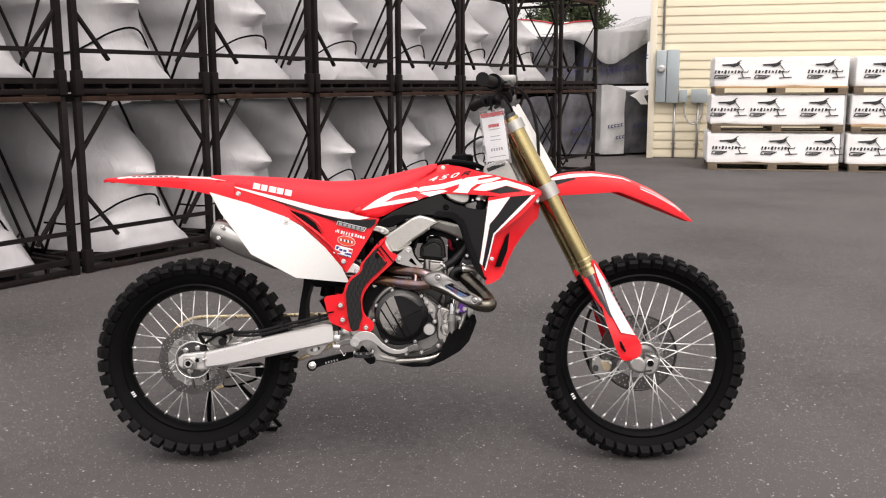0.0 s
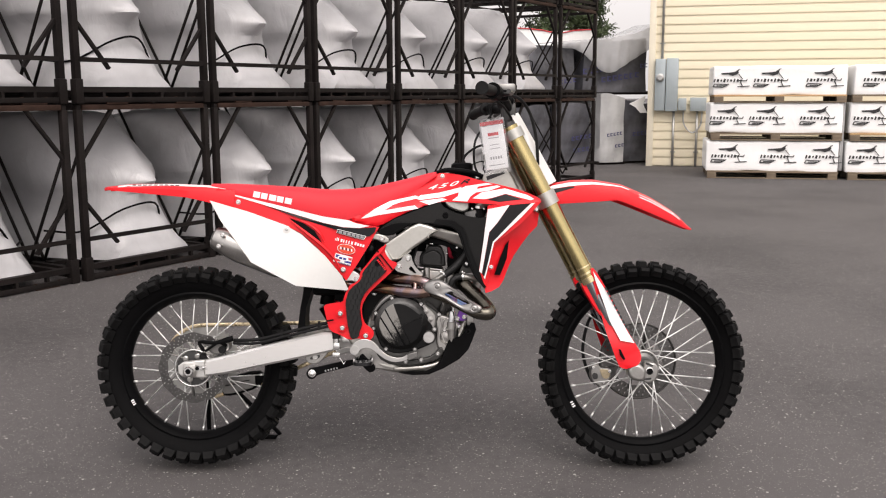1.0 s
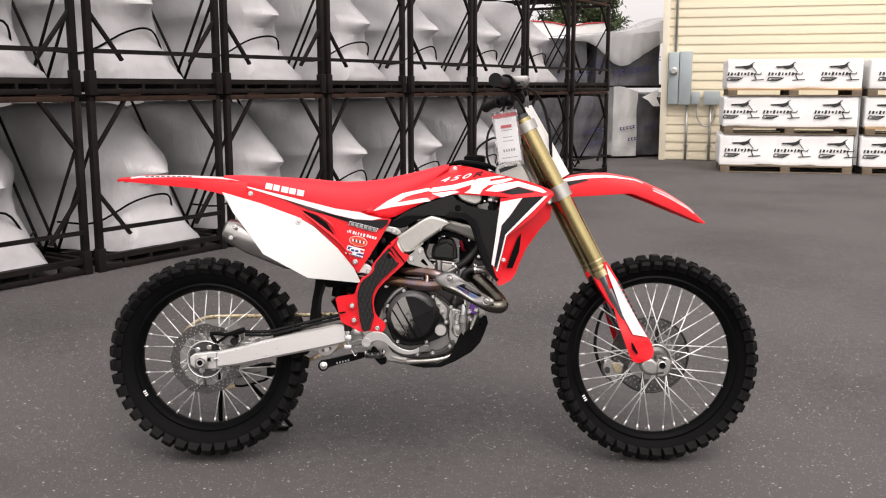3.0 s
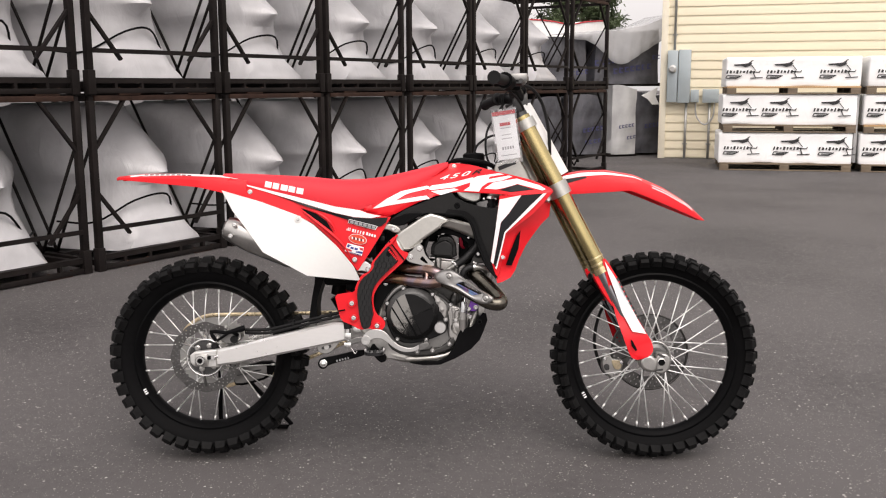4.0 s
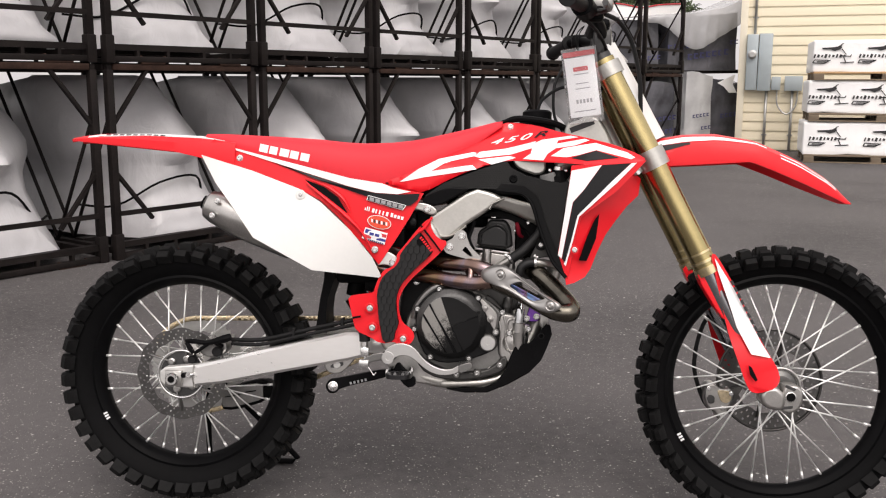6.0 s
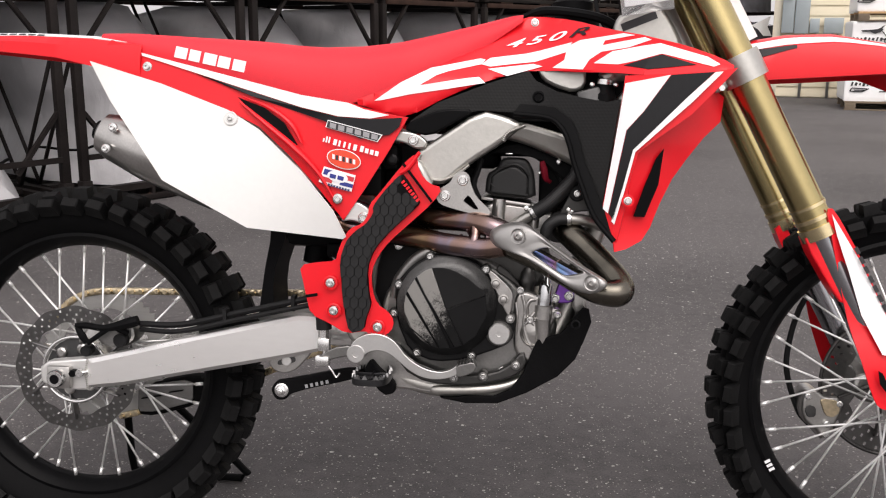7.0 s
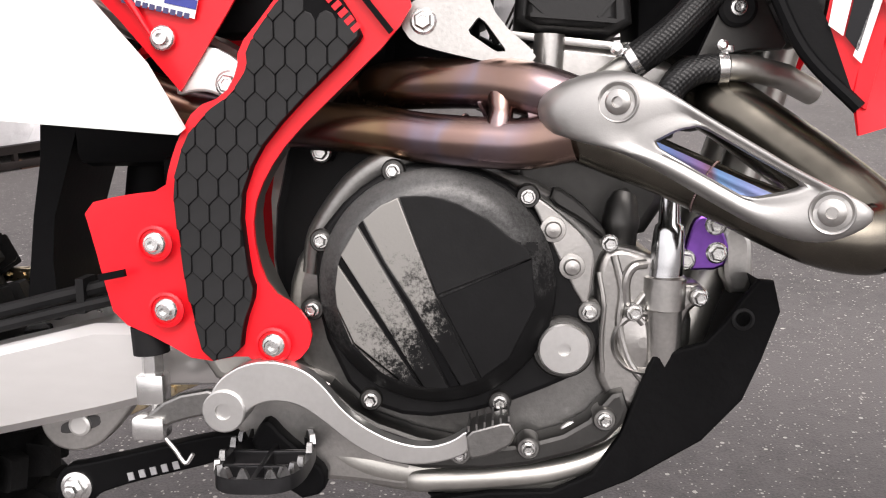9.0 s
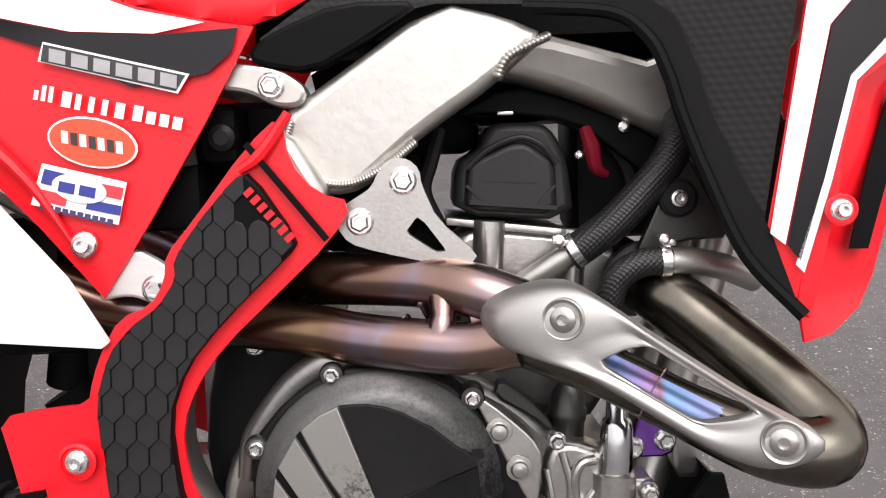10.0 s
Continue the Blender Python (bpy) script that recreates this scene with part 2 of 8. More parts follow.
def wear_and_sheen(name, along_, edge, soft_, bare_):
    """Black engine paint rubbed down to grey metal by boots, more so the way that along_ points; on the rim the grey is
    also painted sky sheen.
    """
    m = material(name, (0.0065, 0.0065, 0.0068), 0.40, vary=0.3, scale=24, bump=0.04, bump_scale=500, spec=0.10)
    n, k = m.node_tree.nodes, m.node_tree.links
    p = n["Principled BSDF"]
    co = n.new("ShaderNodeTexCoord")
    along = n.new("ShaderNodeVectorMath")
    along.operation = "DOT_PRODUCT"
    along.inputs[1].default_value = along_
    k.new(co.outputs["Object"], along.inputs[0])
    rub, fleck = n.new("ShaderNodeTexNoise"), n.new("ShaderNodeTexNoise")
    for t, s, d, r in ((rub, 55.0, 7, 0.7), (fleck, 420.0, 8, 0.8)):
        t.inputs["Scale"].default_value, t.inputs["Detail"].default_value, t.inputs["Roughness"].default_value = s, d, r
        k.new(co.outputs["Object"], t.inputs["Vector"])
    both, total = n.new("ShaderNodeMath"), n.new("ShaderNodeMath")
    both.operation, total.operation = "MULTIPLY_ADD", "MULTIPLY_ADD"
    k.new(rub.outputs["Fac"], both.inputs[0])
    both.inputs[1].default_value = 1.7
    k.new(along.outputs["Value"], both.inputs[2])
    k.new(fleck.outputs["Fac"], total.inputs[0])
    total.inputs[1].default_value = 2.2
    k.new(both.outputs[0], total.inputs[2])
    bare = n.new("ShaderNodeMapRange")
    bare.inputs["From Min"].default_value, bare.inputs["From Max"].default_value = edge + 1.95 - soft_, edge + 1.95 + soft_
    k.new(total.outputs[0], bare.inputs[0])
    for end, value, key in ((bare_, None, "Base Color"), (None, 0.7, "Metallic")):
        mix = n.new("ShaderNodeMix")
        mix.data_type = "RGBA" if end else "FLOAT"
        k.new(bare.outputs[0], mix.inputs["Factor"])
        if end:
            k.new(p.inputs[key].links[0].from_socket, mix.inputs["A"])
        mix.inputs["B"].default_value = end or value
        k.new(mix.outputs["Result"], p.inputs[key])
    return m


ASPHALT = asphalt()
BAG = film("grey_white_shrink_wrap", (0.52, 0.513, 0.525), 0.30, 0.30, 0.10)
DARKFILM = film("smoky_plastic_film", (0.075, 0.075, 0.085), 0.22, 0.5, 0.7, 0.5, 3.0)
PALEFILM = film("milky_plastic_film", (0.42, 0.42, 0.42), 0.2, 0.5, 0.3, 0.5, 3.0)
SAGFILM = film("clear_sagging_film", (0.56, 0.56, 0.57), 0.16, 0.6, 0.15, 0.5, 3.0, 0.5)
WHITEWRAP = film("white_printed_wrap", (0.93, 0.93, 0.925), 0.4, 0.18, 0.03)
DARKPIPE = material("gunmetal_header_steel", (0.125, 0.115, 0.096), 0.26, 1.0, vary=0.35, scale=14, grain=60)
PIPE, SCUFF = titanium(), scuffed()
WORN = wear_and_sheen("boot_worn_cover", (-11.0, 0.0, 8.0), -3.72, 0.22, (0.27, 0.263, 0.25, 1))
# rim greyer toward its top: rubbing, plus sky sheen put into the colour
WORNSHEEN = wear_and_sheen("rubbed_sheened_cover_rim", (-3.5, 0.0, 13.0), 4.25, 0.8, (0.125, 0.125, 0.124, 1))
RACK = material("rusty_black_rack_steel", (0.012, 0.0095, 0.009), 0.6, 0.1, vary=0.55, scale=5, bump=0.3, bump_scale=80, spec=0.12)
RUST = material("rust_brown_steel", (0.036, 0.020, 0.015), 0.75, 0.1, spec=0.15, vary=0.6, scale=7, bump=0.3, bump_scale=80)
SIDING = material("cream_vinyl_siding", (0.82, 0.74, 0.56), 0.5, vary=0.04, scale=1.2, grain=40, bump=0.15, bump_scale=30, stretch=(0.2, 1, 4))
TRIM = material("cream_trim", (0.80, 0.74, 0.60), 0.5, vary=0.04)
EBOX = material("grey_painted_sheet_metal", (0.36, 0.41, 0.43), 0.45, 0.2, vary=0.08, scale=4)
CONDUIT = material("galvanised_conduit", (0.45, 0.45, 0.44), 0.45, 0.7, vary=0.12)
WOOD = material("weathered_pallet_wood", (0.17, 0.13, 0.09), 0.8, vary=0.35, scale=6, grain=60, bump=0.4, bump_scale=60, stretch=(0.3, 1, 4))
FRESHWOOD = material("fresh_pallet_wood", (0.48, 0.31, 0.16), 0.75, vary=0.2, scale=6, bump=0.3, bump_scale=60, stretch=(0.3, 1, 4))
INK = material("black_print", (0.02, 0.02, 0.022), 0.5, vary=0.2)
GREYINK = material("grey_print", (0.30, 0.30, 0.31), 0.5, vary=0.2)
BLUEINK = material("navy_print", (0.03, 0.03, 0.10), 0.4, vary=0.2)
REDINK = material("red_print", (0.55, 0.03, 0.04), 0.4)
BARK = material("tree_bark", (0.10, 0.07, 0.05), 0.9, vary=0.3, bump=0.6, bump_scale=40)
LEAF = material("tree_foliage", (0.06, 0.085, 0.035), 0.6, vary=0.4, scale=2.0)
CLEAR = bpy.data.materials.new("clear_plastic_sleeve")
CLEAR.use_nodes = True
_p = CLEAR.node_tree.nodes["Principled BSDF"]
_p.inputs["Base Color"].default_value = (0.95, 0.95, 0.96, 1)
_p.inputs["Roughness"].default_value = 0.08
_p.inputs["Transmission Weight"].default_value = 0.9
_p.inputs["IOR"].default_value = 1.15


# ---- mesh helpers ----
def finish(name, bm, mat, parent=None, label="", sharp=35):
    bmesh.ops.recalc_face_normals(bm, faces=bm.faces)
    me = bpy.data.meshes.new(name)
    bm.to_mesh(me)
    bm.free()
    me.materials.append(mat)
    me.set_sharp_from_angle(angle=radians(sharp))
    for f in me.polygons:
        f.use_smooth = len(f.vertices) < 5
    ob = new(name, me)
    if parent is not None:
        ob.parent = parent
    if label:
        ob["label"] = label
    return ob


def part(name, bm, mat, parent, label="", sharp=35):
    return finish(name, bm, mat, parent, label, sharp)


def thing(name, label, category, m=None, group="", kind=""):
    ob = new(name)
    ob.empty_display_size = 0.1
    if m is not None:
        ob.matrix_world = m
    return tagged(ob, label, category, group, kind)


def box(bm, c, s, m=None, bevel=0.0):
    r = bmesh.ops.create_cube(bm, size=1.0, matrix=(Matrix.Translation(c) if m is None else m) @ Matrix.Diagonal((*s, 1)))
    if bevel:
        edges = list({e for v in r["verts"] for e in v.link_edges})
        bmesh.ops.bevel(bm, geom=edges, offset=bevel, segments=2, affect="EDGES", profile=0.5)


def beam(bm, a, b, w, h, bevel=0.0):
    """A rectangular bar from a to b."""
    a, b = Vector(a), Vector(b)
    d = b - a
    q = d.to_track_quat("Y", "Z").to_matrix().to_4x4()
    box(bm, None, (w, d.length, h), Matrix.Translation((a + b) / 2) @ q, bevel)


def glide(pts, n=6):
    """A smooth line through the points."""
    p = [Vector(q) for q in pts]
    p = [2 * p[0] - p[1], *p, 2 * p[-1] - p[-2]]
    out = []
    for i in range(1, len(p) - 2):
        a, b, c, d = p[i - 1 : i + 3]
        for j in range(n):
            t = j / n
            out.append(0.5 * (2 * b + (c - a) * t + (2 * a - 5 * b + 4 * c - d) * t * t + (3 * b - a - 3 * c + d) * t ** 3))
    return [*out, p[-2]]


def tube(bm, pts, r, seg=10, n=0, flat=1.0):
    """A round tube along the points; r is one radius or one for each point."""
    p = [Vector(q) for q in pts]
    rs = list(r) if isinstance(r, (list, tuple)) else [r] * len(p)
    if n:
        k = len(p)
        p = glide(p, n)
        rs = [rs[min(k - 1, int(i / n))] * (1 - i / n % 1) + rs[min(k - 1, int(i / n) + 1)] * (i / n % 1) for i in range(len(p))]
    up = Vector((0, 0, 1)) if abs((p[1] - p[0]).normalized().z) < 0.9 else Vector((1, 0, 0))
    rings = []
    for i, c in enumerate(p):
        d = (p[min(i + 1, len(p) - 1)] - p[max(i - 1, 0)]).normalized()
        x = up.cross(d).normalized()
        up = d.cross(x).normalized()
        rings.append([bm.verts.new(c + rs[i] * (math.cos(a) * x + flat * math.sin(a) * up)) for a in (2 * math.pi * j / seg for j in range(seg))])
    for a, b in zip(rings, rings[1:]):
        for j in range(seg):
            bm.faces.new((a[j], a[(j + 1) % seg], b[(j + 1) % seg], b[j]))
    bm.faces.new(rings[0][::-1])
    bm.faces.new(rings[-1])


def lathe(bm, profile, c, axis="y", seg=32, cap=True):
    """Rings of (radius, offset along the axis) about c."""
    rings = []
    for r, h in profile:
        ring = []
        for j in range(seg):
            a = 2 * math.pi * j / seg
            u, v = r * math.cos(a), r * math.sin(a)
            o = {"y": (u, h, v), "x": (h, u, v), "z": (u, v, h)}[axis]
            ring.append(bm.verts.new(Vector(c) + Vector(o)))
        rings.append(ring)
    for a, b in zip(rings, rings[1:]):
        for j in range(seg):
            bm.faces.new((a[j], a[(j + 1) % seg], b[(j + 1) % seg], b[j]))
    if cap:
        bm.faces.new(rings[0])
        bm.faces.new(rings[-1])


def softened(pts, passes=1, cut=0.22):
    """Corners of a closed outline cut round."""
    for _ in range(passes):
        out = []
        for i, a in enumerate(pts):
            b = pts[(i + 1) % len(pts)]
            out += [tuple(a[k] + (b[k] - a[k]) * cut for k in (0, 1)), tuple(b[k] + (a[k] - b[k]) * cut for k in (0, 1))]
        pts = out
    return pts


def prism(bm, outline, y0, y1, bevel=0.0, seg=2, holes=()):
    """An outline in (x, z), solid from y0 (the outer face) to y1, its outer rim bevelled."""
    front = [bm.verts.new((x, y0, z)) for x, z in outline]
    face = bm.faces.new(front)
    r = bmesh.ops.extrude_face_region(bm, geom=[face])
    bmesh.ops.translate(bm, verts=[v for v in r["geom"] if isinstance(v, bmesh.types.BMVert)], vec=(0, y1 - y0, 0))
    if bevel:
        n = len(front)
        edges = [e for e in (bm.edges.get((front[i], front[(i + 1) % n])) for i in range(n)) if e]
        bmesh.ops.bevel(bm, geom=edges, offset=bevel, segments=seg, affect="EDGES", profile=0.5, clamp_overlap=True)


def panel(bm, outline, depth, thick, rim=0.006, fine=0.03, side=1, grid=0.0):
    """A curved moulded sheet: an outline in (x, z) laid on y = depth(x, z), its rim rolled inwards."""
    vs = [bm.verts.new((x, 0, z)) for x, z in outline]
    face = bm.faces.new(vs)
    rimmed = set(vs)
    if grid:
        for axis, no in ((0, (1, 0, 0)), (2, (0, 0, 1))):
            lo, hi = min(v.co[axis] for v in bm.verts), max(v.co[axis] for v in bm.verts)
            for k in range(math.floor(lo / grid) + 1, math.ceil(hi / grid)):
                at = Vector((0, 0, 0))
                at[axis] = k * grid
                bmesh.ops.bisect_plane(bm, geom=bm.verts[:] + bm.edges[:] + bm.faces[:], dist=1e-6, plane_co=at, plane_no=no)
        rimmed = {v for v in bm.verts if v.is_boundary}
    elif rim:
        bmesh.ops.inset_region(bm, faces=[face], thickness=rim, use_even_offset=True)
    for _ in range(0 if grid else 7):
        bmesh.ops.triangulate(bm, faces=[f for f in bm.faces if len(f.verts) > 3 and not any(v in rimmed for v in f.verts)])
        long = [e for e in bm.edges if e.calc_length() > fine and not (e.verts[0] in rimmed or e.verts[1] in rimmed) and all(len(f.verts) == 3 for f in e.link_faces)]
        if not long:
            break
        bmesh.ops.subdivide_edges(bm, edges=long, cuts=1)
    bmesh.ops.triangulate(bm, faces=[f for f in bm.faces if len(f.verts) > 4])
    for v in bm.verts:
        v.co.y = side * (depth(v.co.x, v.co.z) + (rim * 0.8 if rim and v in rimmed else 0))
    bmesh.ops.recalc_face_normals(bm, faces=bm.faces)
    if sum(f.normal.y for f in bm.faces) * side > 0:
        bmesh.ops.reverse_faces(bm, faces=bm.faces)
    bmesh.ops.solidify(bm, geom=list(bm.faces), thickness=thick)


def decal(bm, outline, depth, lift=0.0012, fine=0.035, grid=0.0):
    """A thin sticker on y = depth(x, z)."""
    panel(bm, outline, lambda x, z: depth(x, z) - lift, 0.0006, rim=0, fine=fine, grid=grid)


def loft(bm, sections, closed=True):
    """Skin over rings of points."""
    rings = [[bm.verts.new(p) for p in s] for s in sections]
    n = len(rings[0])
    for a, b in zip(rings, rings[1:]):
        for j in range(n if closed else n - 1):
            bm.faces.new((a[j], a[(j + 1) % n], b[(j + 1) % n], b[j]))
    if closed:
        bm.faces.new(rings[0])
        bm.faces.new(rings[-1])


def line(pts, x):
    """The height at x on a broken line of (x, z)."""
    return float(np.interp(x, [p[0] for p in pts], [p[1] for p in pts]))


def clamp(v):
    return min(1.0, max(0.0, v))


# ---- ground ----
bm = bmesh.new()
bmesh.ops.create_grid(bm, x_segments=40, y_segments=40, size=250)
bmesh.ops.translate(bm, verts=bm.verts, vec=(0, 0, GROUND))
tagged(finish("ground", bm, ASPHALT), "dark grey worn asphalt lot with pale stone chips", "ground", kind="structure")

# ---- crate racks along the lot ----
ROW = radians(57.8)
ROW0 = Vector((-1.60, 3.203, GROUND))
STEP = 1.224


def row_pose(u, v=0.0, z=0.0):
    """u along the row, v back from its front, z up."""
    a, b = Vector((math.cos(ROW), math.sin(ROW), 0)), Vector((-math.sin(ROW), math.cos(ROW), 0))
    return Matrix.Translation(ROW0 + u * a + v * b + Vector((0, 0, z))) @ pose(0, 0, 0, 0, 0, math.degrees(ROW))


W, D, H = 1.12, 1.95, 1.175


def crate():
    """A steel shipping crate: x across, y back, z up."""
    top = thing("shipping_crate", "rusty black tube-steel shipping crate, stacked in a row", "crate", group="stacked shipping crates")
    for x in (0, W):
        for y in (0, D):
            bm = bmesh.new()
            box(bm, (x, y, 0.08 + (H - 0.13) / 2), (0.045, 0.045, H - 0.1), bevel=0.004)
            box(bm, (x, y, 0.08), (0.06, 0.06, 0.16), bevel=0.006)
            box(bm, (x, y, H - 0.05), (0.03, 0.03, 0.09))
            part("post", bm, RACK, top)
    for y in (0.0, D):
        bm = bmesh.new()
        box(bm, (W / 2, y, 0.024), (W - 0.06, 0.04, 0.034), bevel=0.003)
        box(bm, (W / 2, y + 0.012, 0.092), (W - 0.06, 0.05, 0.036))
        for x in (0.2, 0.42, 0.7, 0.92):
            box(bm, (x, y, 0.058), (0.02, 0.03, 0.036))
        part("base_beam", bm, RACK, top)
        bm = bmesh.new()
        box(bm, (W / 2, y, H - 0.018), (W - 0.046, 0.045, 0.036), bevel=0.003)
        part("top_beam", bm, RUST, top, "rust-brown top beam")
        bm = bmesh.new()
        beam(bm, (0.02, y - 0.022, 0.285), (W - 0.02, y - 0.022, 0.285), 0.012, 0.030)
        part("rail", bm, RACK, top)
    for x in (0.0, W):
        bm = bmesh.new()
        box(bm, (x, D / 2, 0.06), (0.04, D - 0.06, 0.04))
        part("side_beam", bm, RACK, top)
        bm = bmesh.new()
        box(bm, (x, D / 2, H - 0.02), (0.04, D - 0.06, 0.036))
        part("side_beam", bm, RACK, top)
        s = 1 if x == 0 else -1
        for a, b in (((x, 0.0, 0.80), (x + s * 0.27, 0.0, H - 0.03)), ((x, 0.0, 0.55), (x + s * 0.26, 0.0, 0.23))):
            bm = bmesh.new()
            beam(bm, a, b, 0.028, 0.02)
            part("knee_brace", bm, RACK, top)
        for a, b in (((x, 0.02, 0.86), (x, 0.46, 0.1)), ((x, D - 0.02, 0.86), (x, D - 0.46, 0.1)), ((x, 0.46, 0.1), (x, 1.1, H - 0.04))):
            bm = bmesh.new()
            tube(bm, (a, b), 0.011, 8)
            part("diagonal_rod", bm, RACK, top)
    for x in (0.22, 0.83):
        bm = bmesh.new()
        tube(bm, ((x, -0.01, 0.045), (x, -0.01, 0.0), (x + 0.17, -0.01, 0.0), (x + 0.17, -0.01, 0.045)), 0.009, 6)
        part("fork_pocket", bm, RUST, top)
    for y in (0.45, 1.0, 1.55):
        bm = bmesh.new()
        box(bm, (W / 2, y, 0.075), (W - 0.05, 0.09, 0.025))
        part("deck_bar", bm, RACK, top)
    return top


def bagged(seed):
    """A machine under shrink wrap with a nose that juts out towards the lot."""
    rnd = random.Random(seed)
    top = thing("wrapped_machine", "machine covered in grey-white shrink wrap, strapped in a steel crate", "wrapped machine", group="wrapped machines in the crates")
    levels = [0.09, 0.14, 0.22, 0.32, 0.43, 0.53, 0.585, 0.615, 0.645, 0.71, 0.79, 0.87, 0.94, 1.02, 1.09, 1.115]
    face = [0.05, 0.06, 0.10, 0.15, 0.19, 0.17, 0.09, 0.05, 0.07, 0.15, 0.25, 0.33, 0.42, 0.51, 0.59, 0.72]
    half = [0.50, 0.50, 0.48, 0.45, 0.42, 0.43, 0.45, 0.46, 0.47, 0.48, 0.49, 0.49, 0.48, 0.46, 0.42, 0.36]
    side = [0.04, 0.05, 0.06, 0.07, 0.08, 0.085, 0.09, 0.09, 0.10, 0.14, 0.24, 0.33, 0.42, 0.51, 0.59, 0.72]
    nose = [0.34, 0.30, 0.22, 0.15, 0.09, 0.055, 0.05, 0.045, 0.05, 0.06, 0.07, 0.08, 0.09, 0.10, 0.11, 0.10]
    off = 0.03 + rnd.uniform(-0.05, 0.05)
    rings = []
    for z, f, g, w, a in zip(levels, face, side, half, nose):
        f += rnd.uniform(-0.015, 0.015)
        back = 1.9 if z < 1 else 1.9 - (z - 1) * 6
        lo = [(-a, f), (-a * 0.5, f - 0.012), (0, f - 0.02), (a * 0.5, f - 0.012), (a, f), (a + (w - a) * 0.35, g + 0.14), (a + (w - a) * 0.7, g + 0.30), (w, g + 0.50),
              (w, f + 0.55 + (back - f - 0.55) * 0.5), (w * 0.9, back), (0, back + 0.03), (-w * 0.9, back), (-w, f + 0.55 + (back - f - 0.55) * 0.5), (-w, f + 0.55),
              (-a - (w - a) * 0.7, g + 0.30), (-a - (w - a) * 0.35, g + 0.14)]
        ring = []
        for x, y in lo:
            v = noise.noise_vector(Vector((x * 2.3 + seed * 7.1, y * 2.3, z * 2.3)))
            ring.append((W / 2 + x + off + 0.024 * v.x, y + 0.026 * v.y, z + (0.02 * v.z if 0.1 < z < 1.05 else 0)))
        rings.append(ring)
    bm = bmesh.new()
    loft(bm, rings)
    bmesh.ops.subdivide_edges(bm, edges=bm.edges, cuts=1, use_grid_fill=True, smooth=0.06)
    for v in bm.verts:
        q = noise.noise(Vector((v.co.x * 7 + seed, v.co.y * 7, v.co.z * 4)))
        low = 0.016 if v.co.z < 0.5 else 0.006
        v.co += Vector((low * q, low * q, 0)) if v.co.z > 0.1 else Vector()
    part("cover", bm, BAG, top, sharp=48)
    # dark strap round the skirt
    bm = bmesh.new()
    tube(bm, [(W / 2 - 0.52, 0.5, 0.30), (W / 2 - 0.35, 0.30, 0.29), (W / 2 - 0.12, 0.15, 0.43), (W / 2 + 0.10 + off, 0.14, 0.45), (W / 2 + 0.3, 0.26, 0.27), (W / 2 + 0.52, 0.5, 0.25)], 0.008, 6, n=5)
    part("strap", bm, BLACK, top, "black tie-down strap")
    bm = bmesh.new()
    for i in range(5):
        box(bm, (W / 2 - 0.02 + off, 0.145 - 0.006 * i, 0.30 - 0.022 * i), (0.16 - 0.02 * (i % 3), 0.004, 0.009))
    part("print", bm, GREYINK, top, "grey handling print")
    return top


first = crate()
first.matrix_world = row_pose(0.06, 0, 0)
for tier in (0, 1, 2):
    for k in range(-3, 7):
        if (tier, k) != (0, 0):
            copy_thing(first, row_pose(0.06 + k * STEP, 0.012 * ((k * 7) % 3 - 1), tier * (H + 0.006)))
bags = [bagged(s) for s in range(3)]
used = set()
for tier in (0, 1):
    for k in range(-3, 6):
        b = bags[(k * 2 + tier) % 3]
        m = row_pose(0.06 + k * STEP, 0.0, tier * (H + 0.006))
        if b not in used:
            b.matrix_world = m
            used.add(b)
        else:
            copy_thing(b, m)

# ---- building, meter boxes and pallets at the far end ----
WALL = radians(-15)
WALL0 = Vector((4.41, 13.416, GROUND))


def wall_pose(u, v=0.0, z=0.0):
    """u along the siding to the right, v out of the wall towards the lot."""
    a, b = Vector((math.cos(WALL), math.sin(WALL), 0)), Vector((math.sin(WALL), -math.cos(WALL), 0))
    return Matrix.Translation(WALL0 + u * a + v * b + Vector((0, 0, z))) @ pose(0, 0, 0, 0, 0, math.degrees(WALL))


building = thing("wall_building", "cream vinyl-sided warehouse wall", "building", wall_pose(0), kind="structure")
bm = bmesh.new()
box(bm, (6.0, 4.03, 2.5), (12.0, 8.0, 5.0))
part("wall", bm, TRIM, building)
bm = bmesh.new()
box(bm, (0.0, -0.01, 2.5), (0.11, 0.06, 5.0), bevel=0.006)
part("corner_trim", bm, TRIM, building)
LAP = 0.148
for i in range(34):
    bm = bmesh.new()
    z = 0.02 + i * LAP
    loft(bm, [[(x, 0.03, z - 0.004), (x, -0.010, z - 0.004), (x, -0.012, z + 0.004), (x, 0.010, z + LAP), (x, 0.03, z + LAP)] for x in (0.05, 11.9)])
    part("siding_board", bm, SIDING, building, sharp=25)
bm = bmesh.new()
box(bm, (6, 4.03, 5.06), (12.5, 8.6, 0.12))
part("roof_edge", bm, TRIM, building)

# meter cabinet and conduits
meter = thing("meter_cabinet", "grey sheet-metal electric meter cabinet on the siding", "electric box", wall_pose(0.06, 0.02, 0.95))
bm = bmesh.new()
box(bm, (0.09, -0.05, 0.43), (0.17, 0.15, 0.86), bevel=0.008)
part("meter_housing", bm, EBOX, meter)
bm = bmesh.new()
box(bm, (0.285, -0.055, 0.43), (0.20, 0.17, 0.88), bevel=0.01)
part("door", bm, EBOX, meter)
bm = bmesh.new()
lathe(bm, [(0.068, 0.0), (0.068, -0.03), (0.055, -0.04), (0.055, -0.075), (0.04, -0.085)], (0.09, -0.125, 0.55), "y", 20)
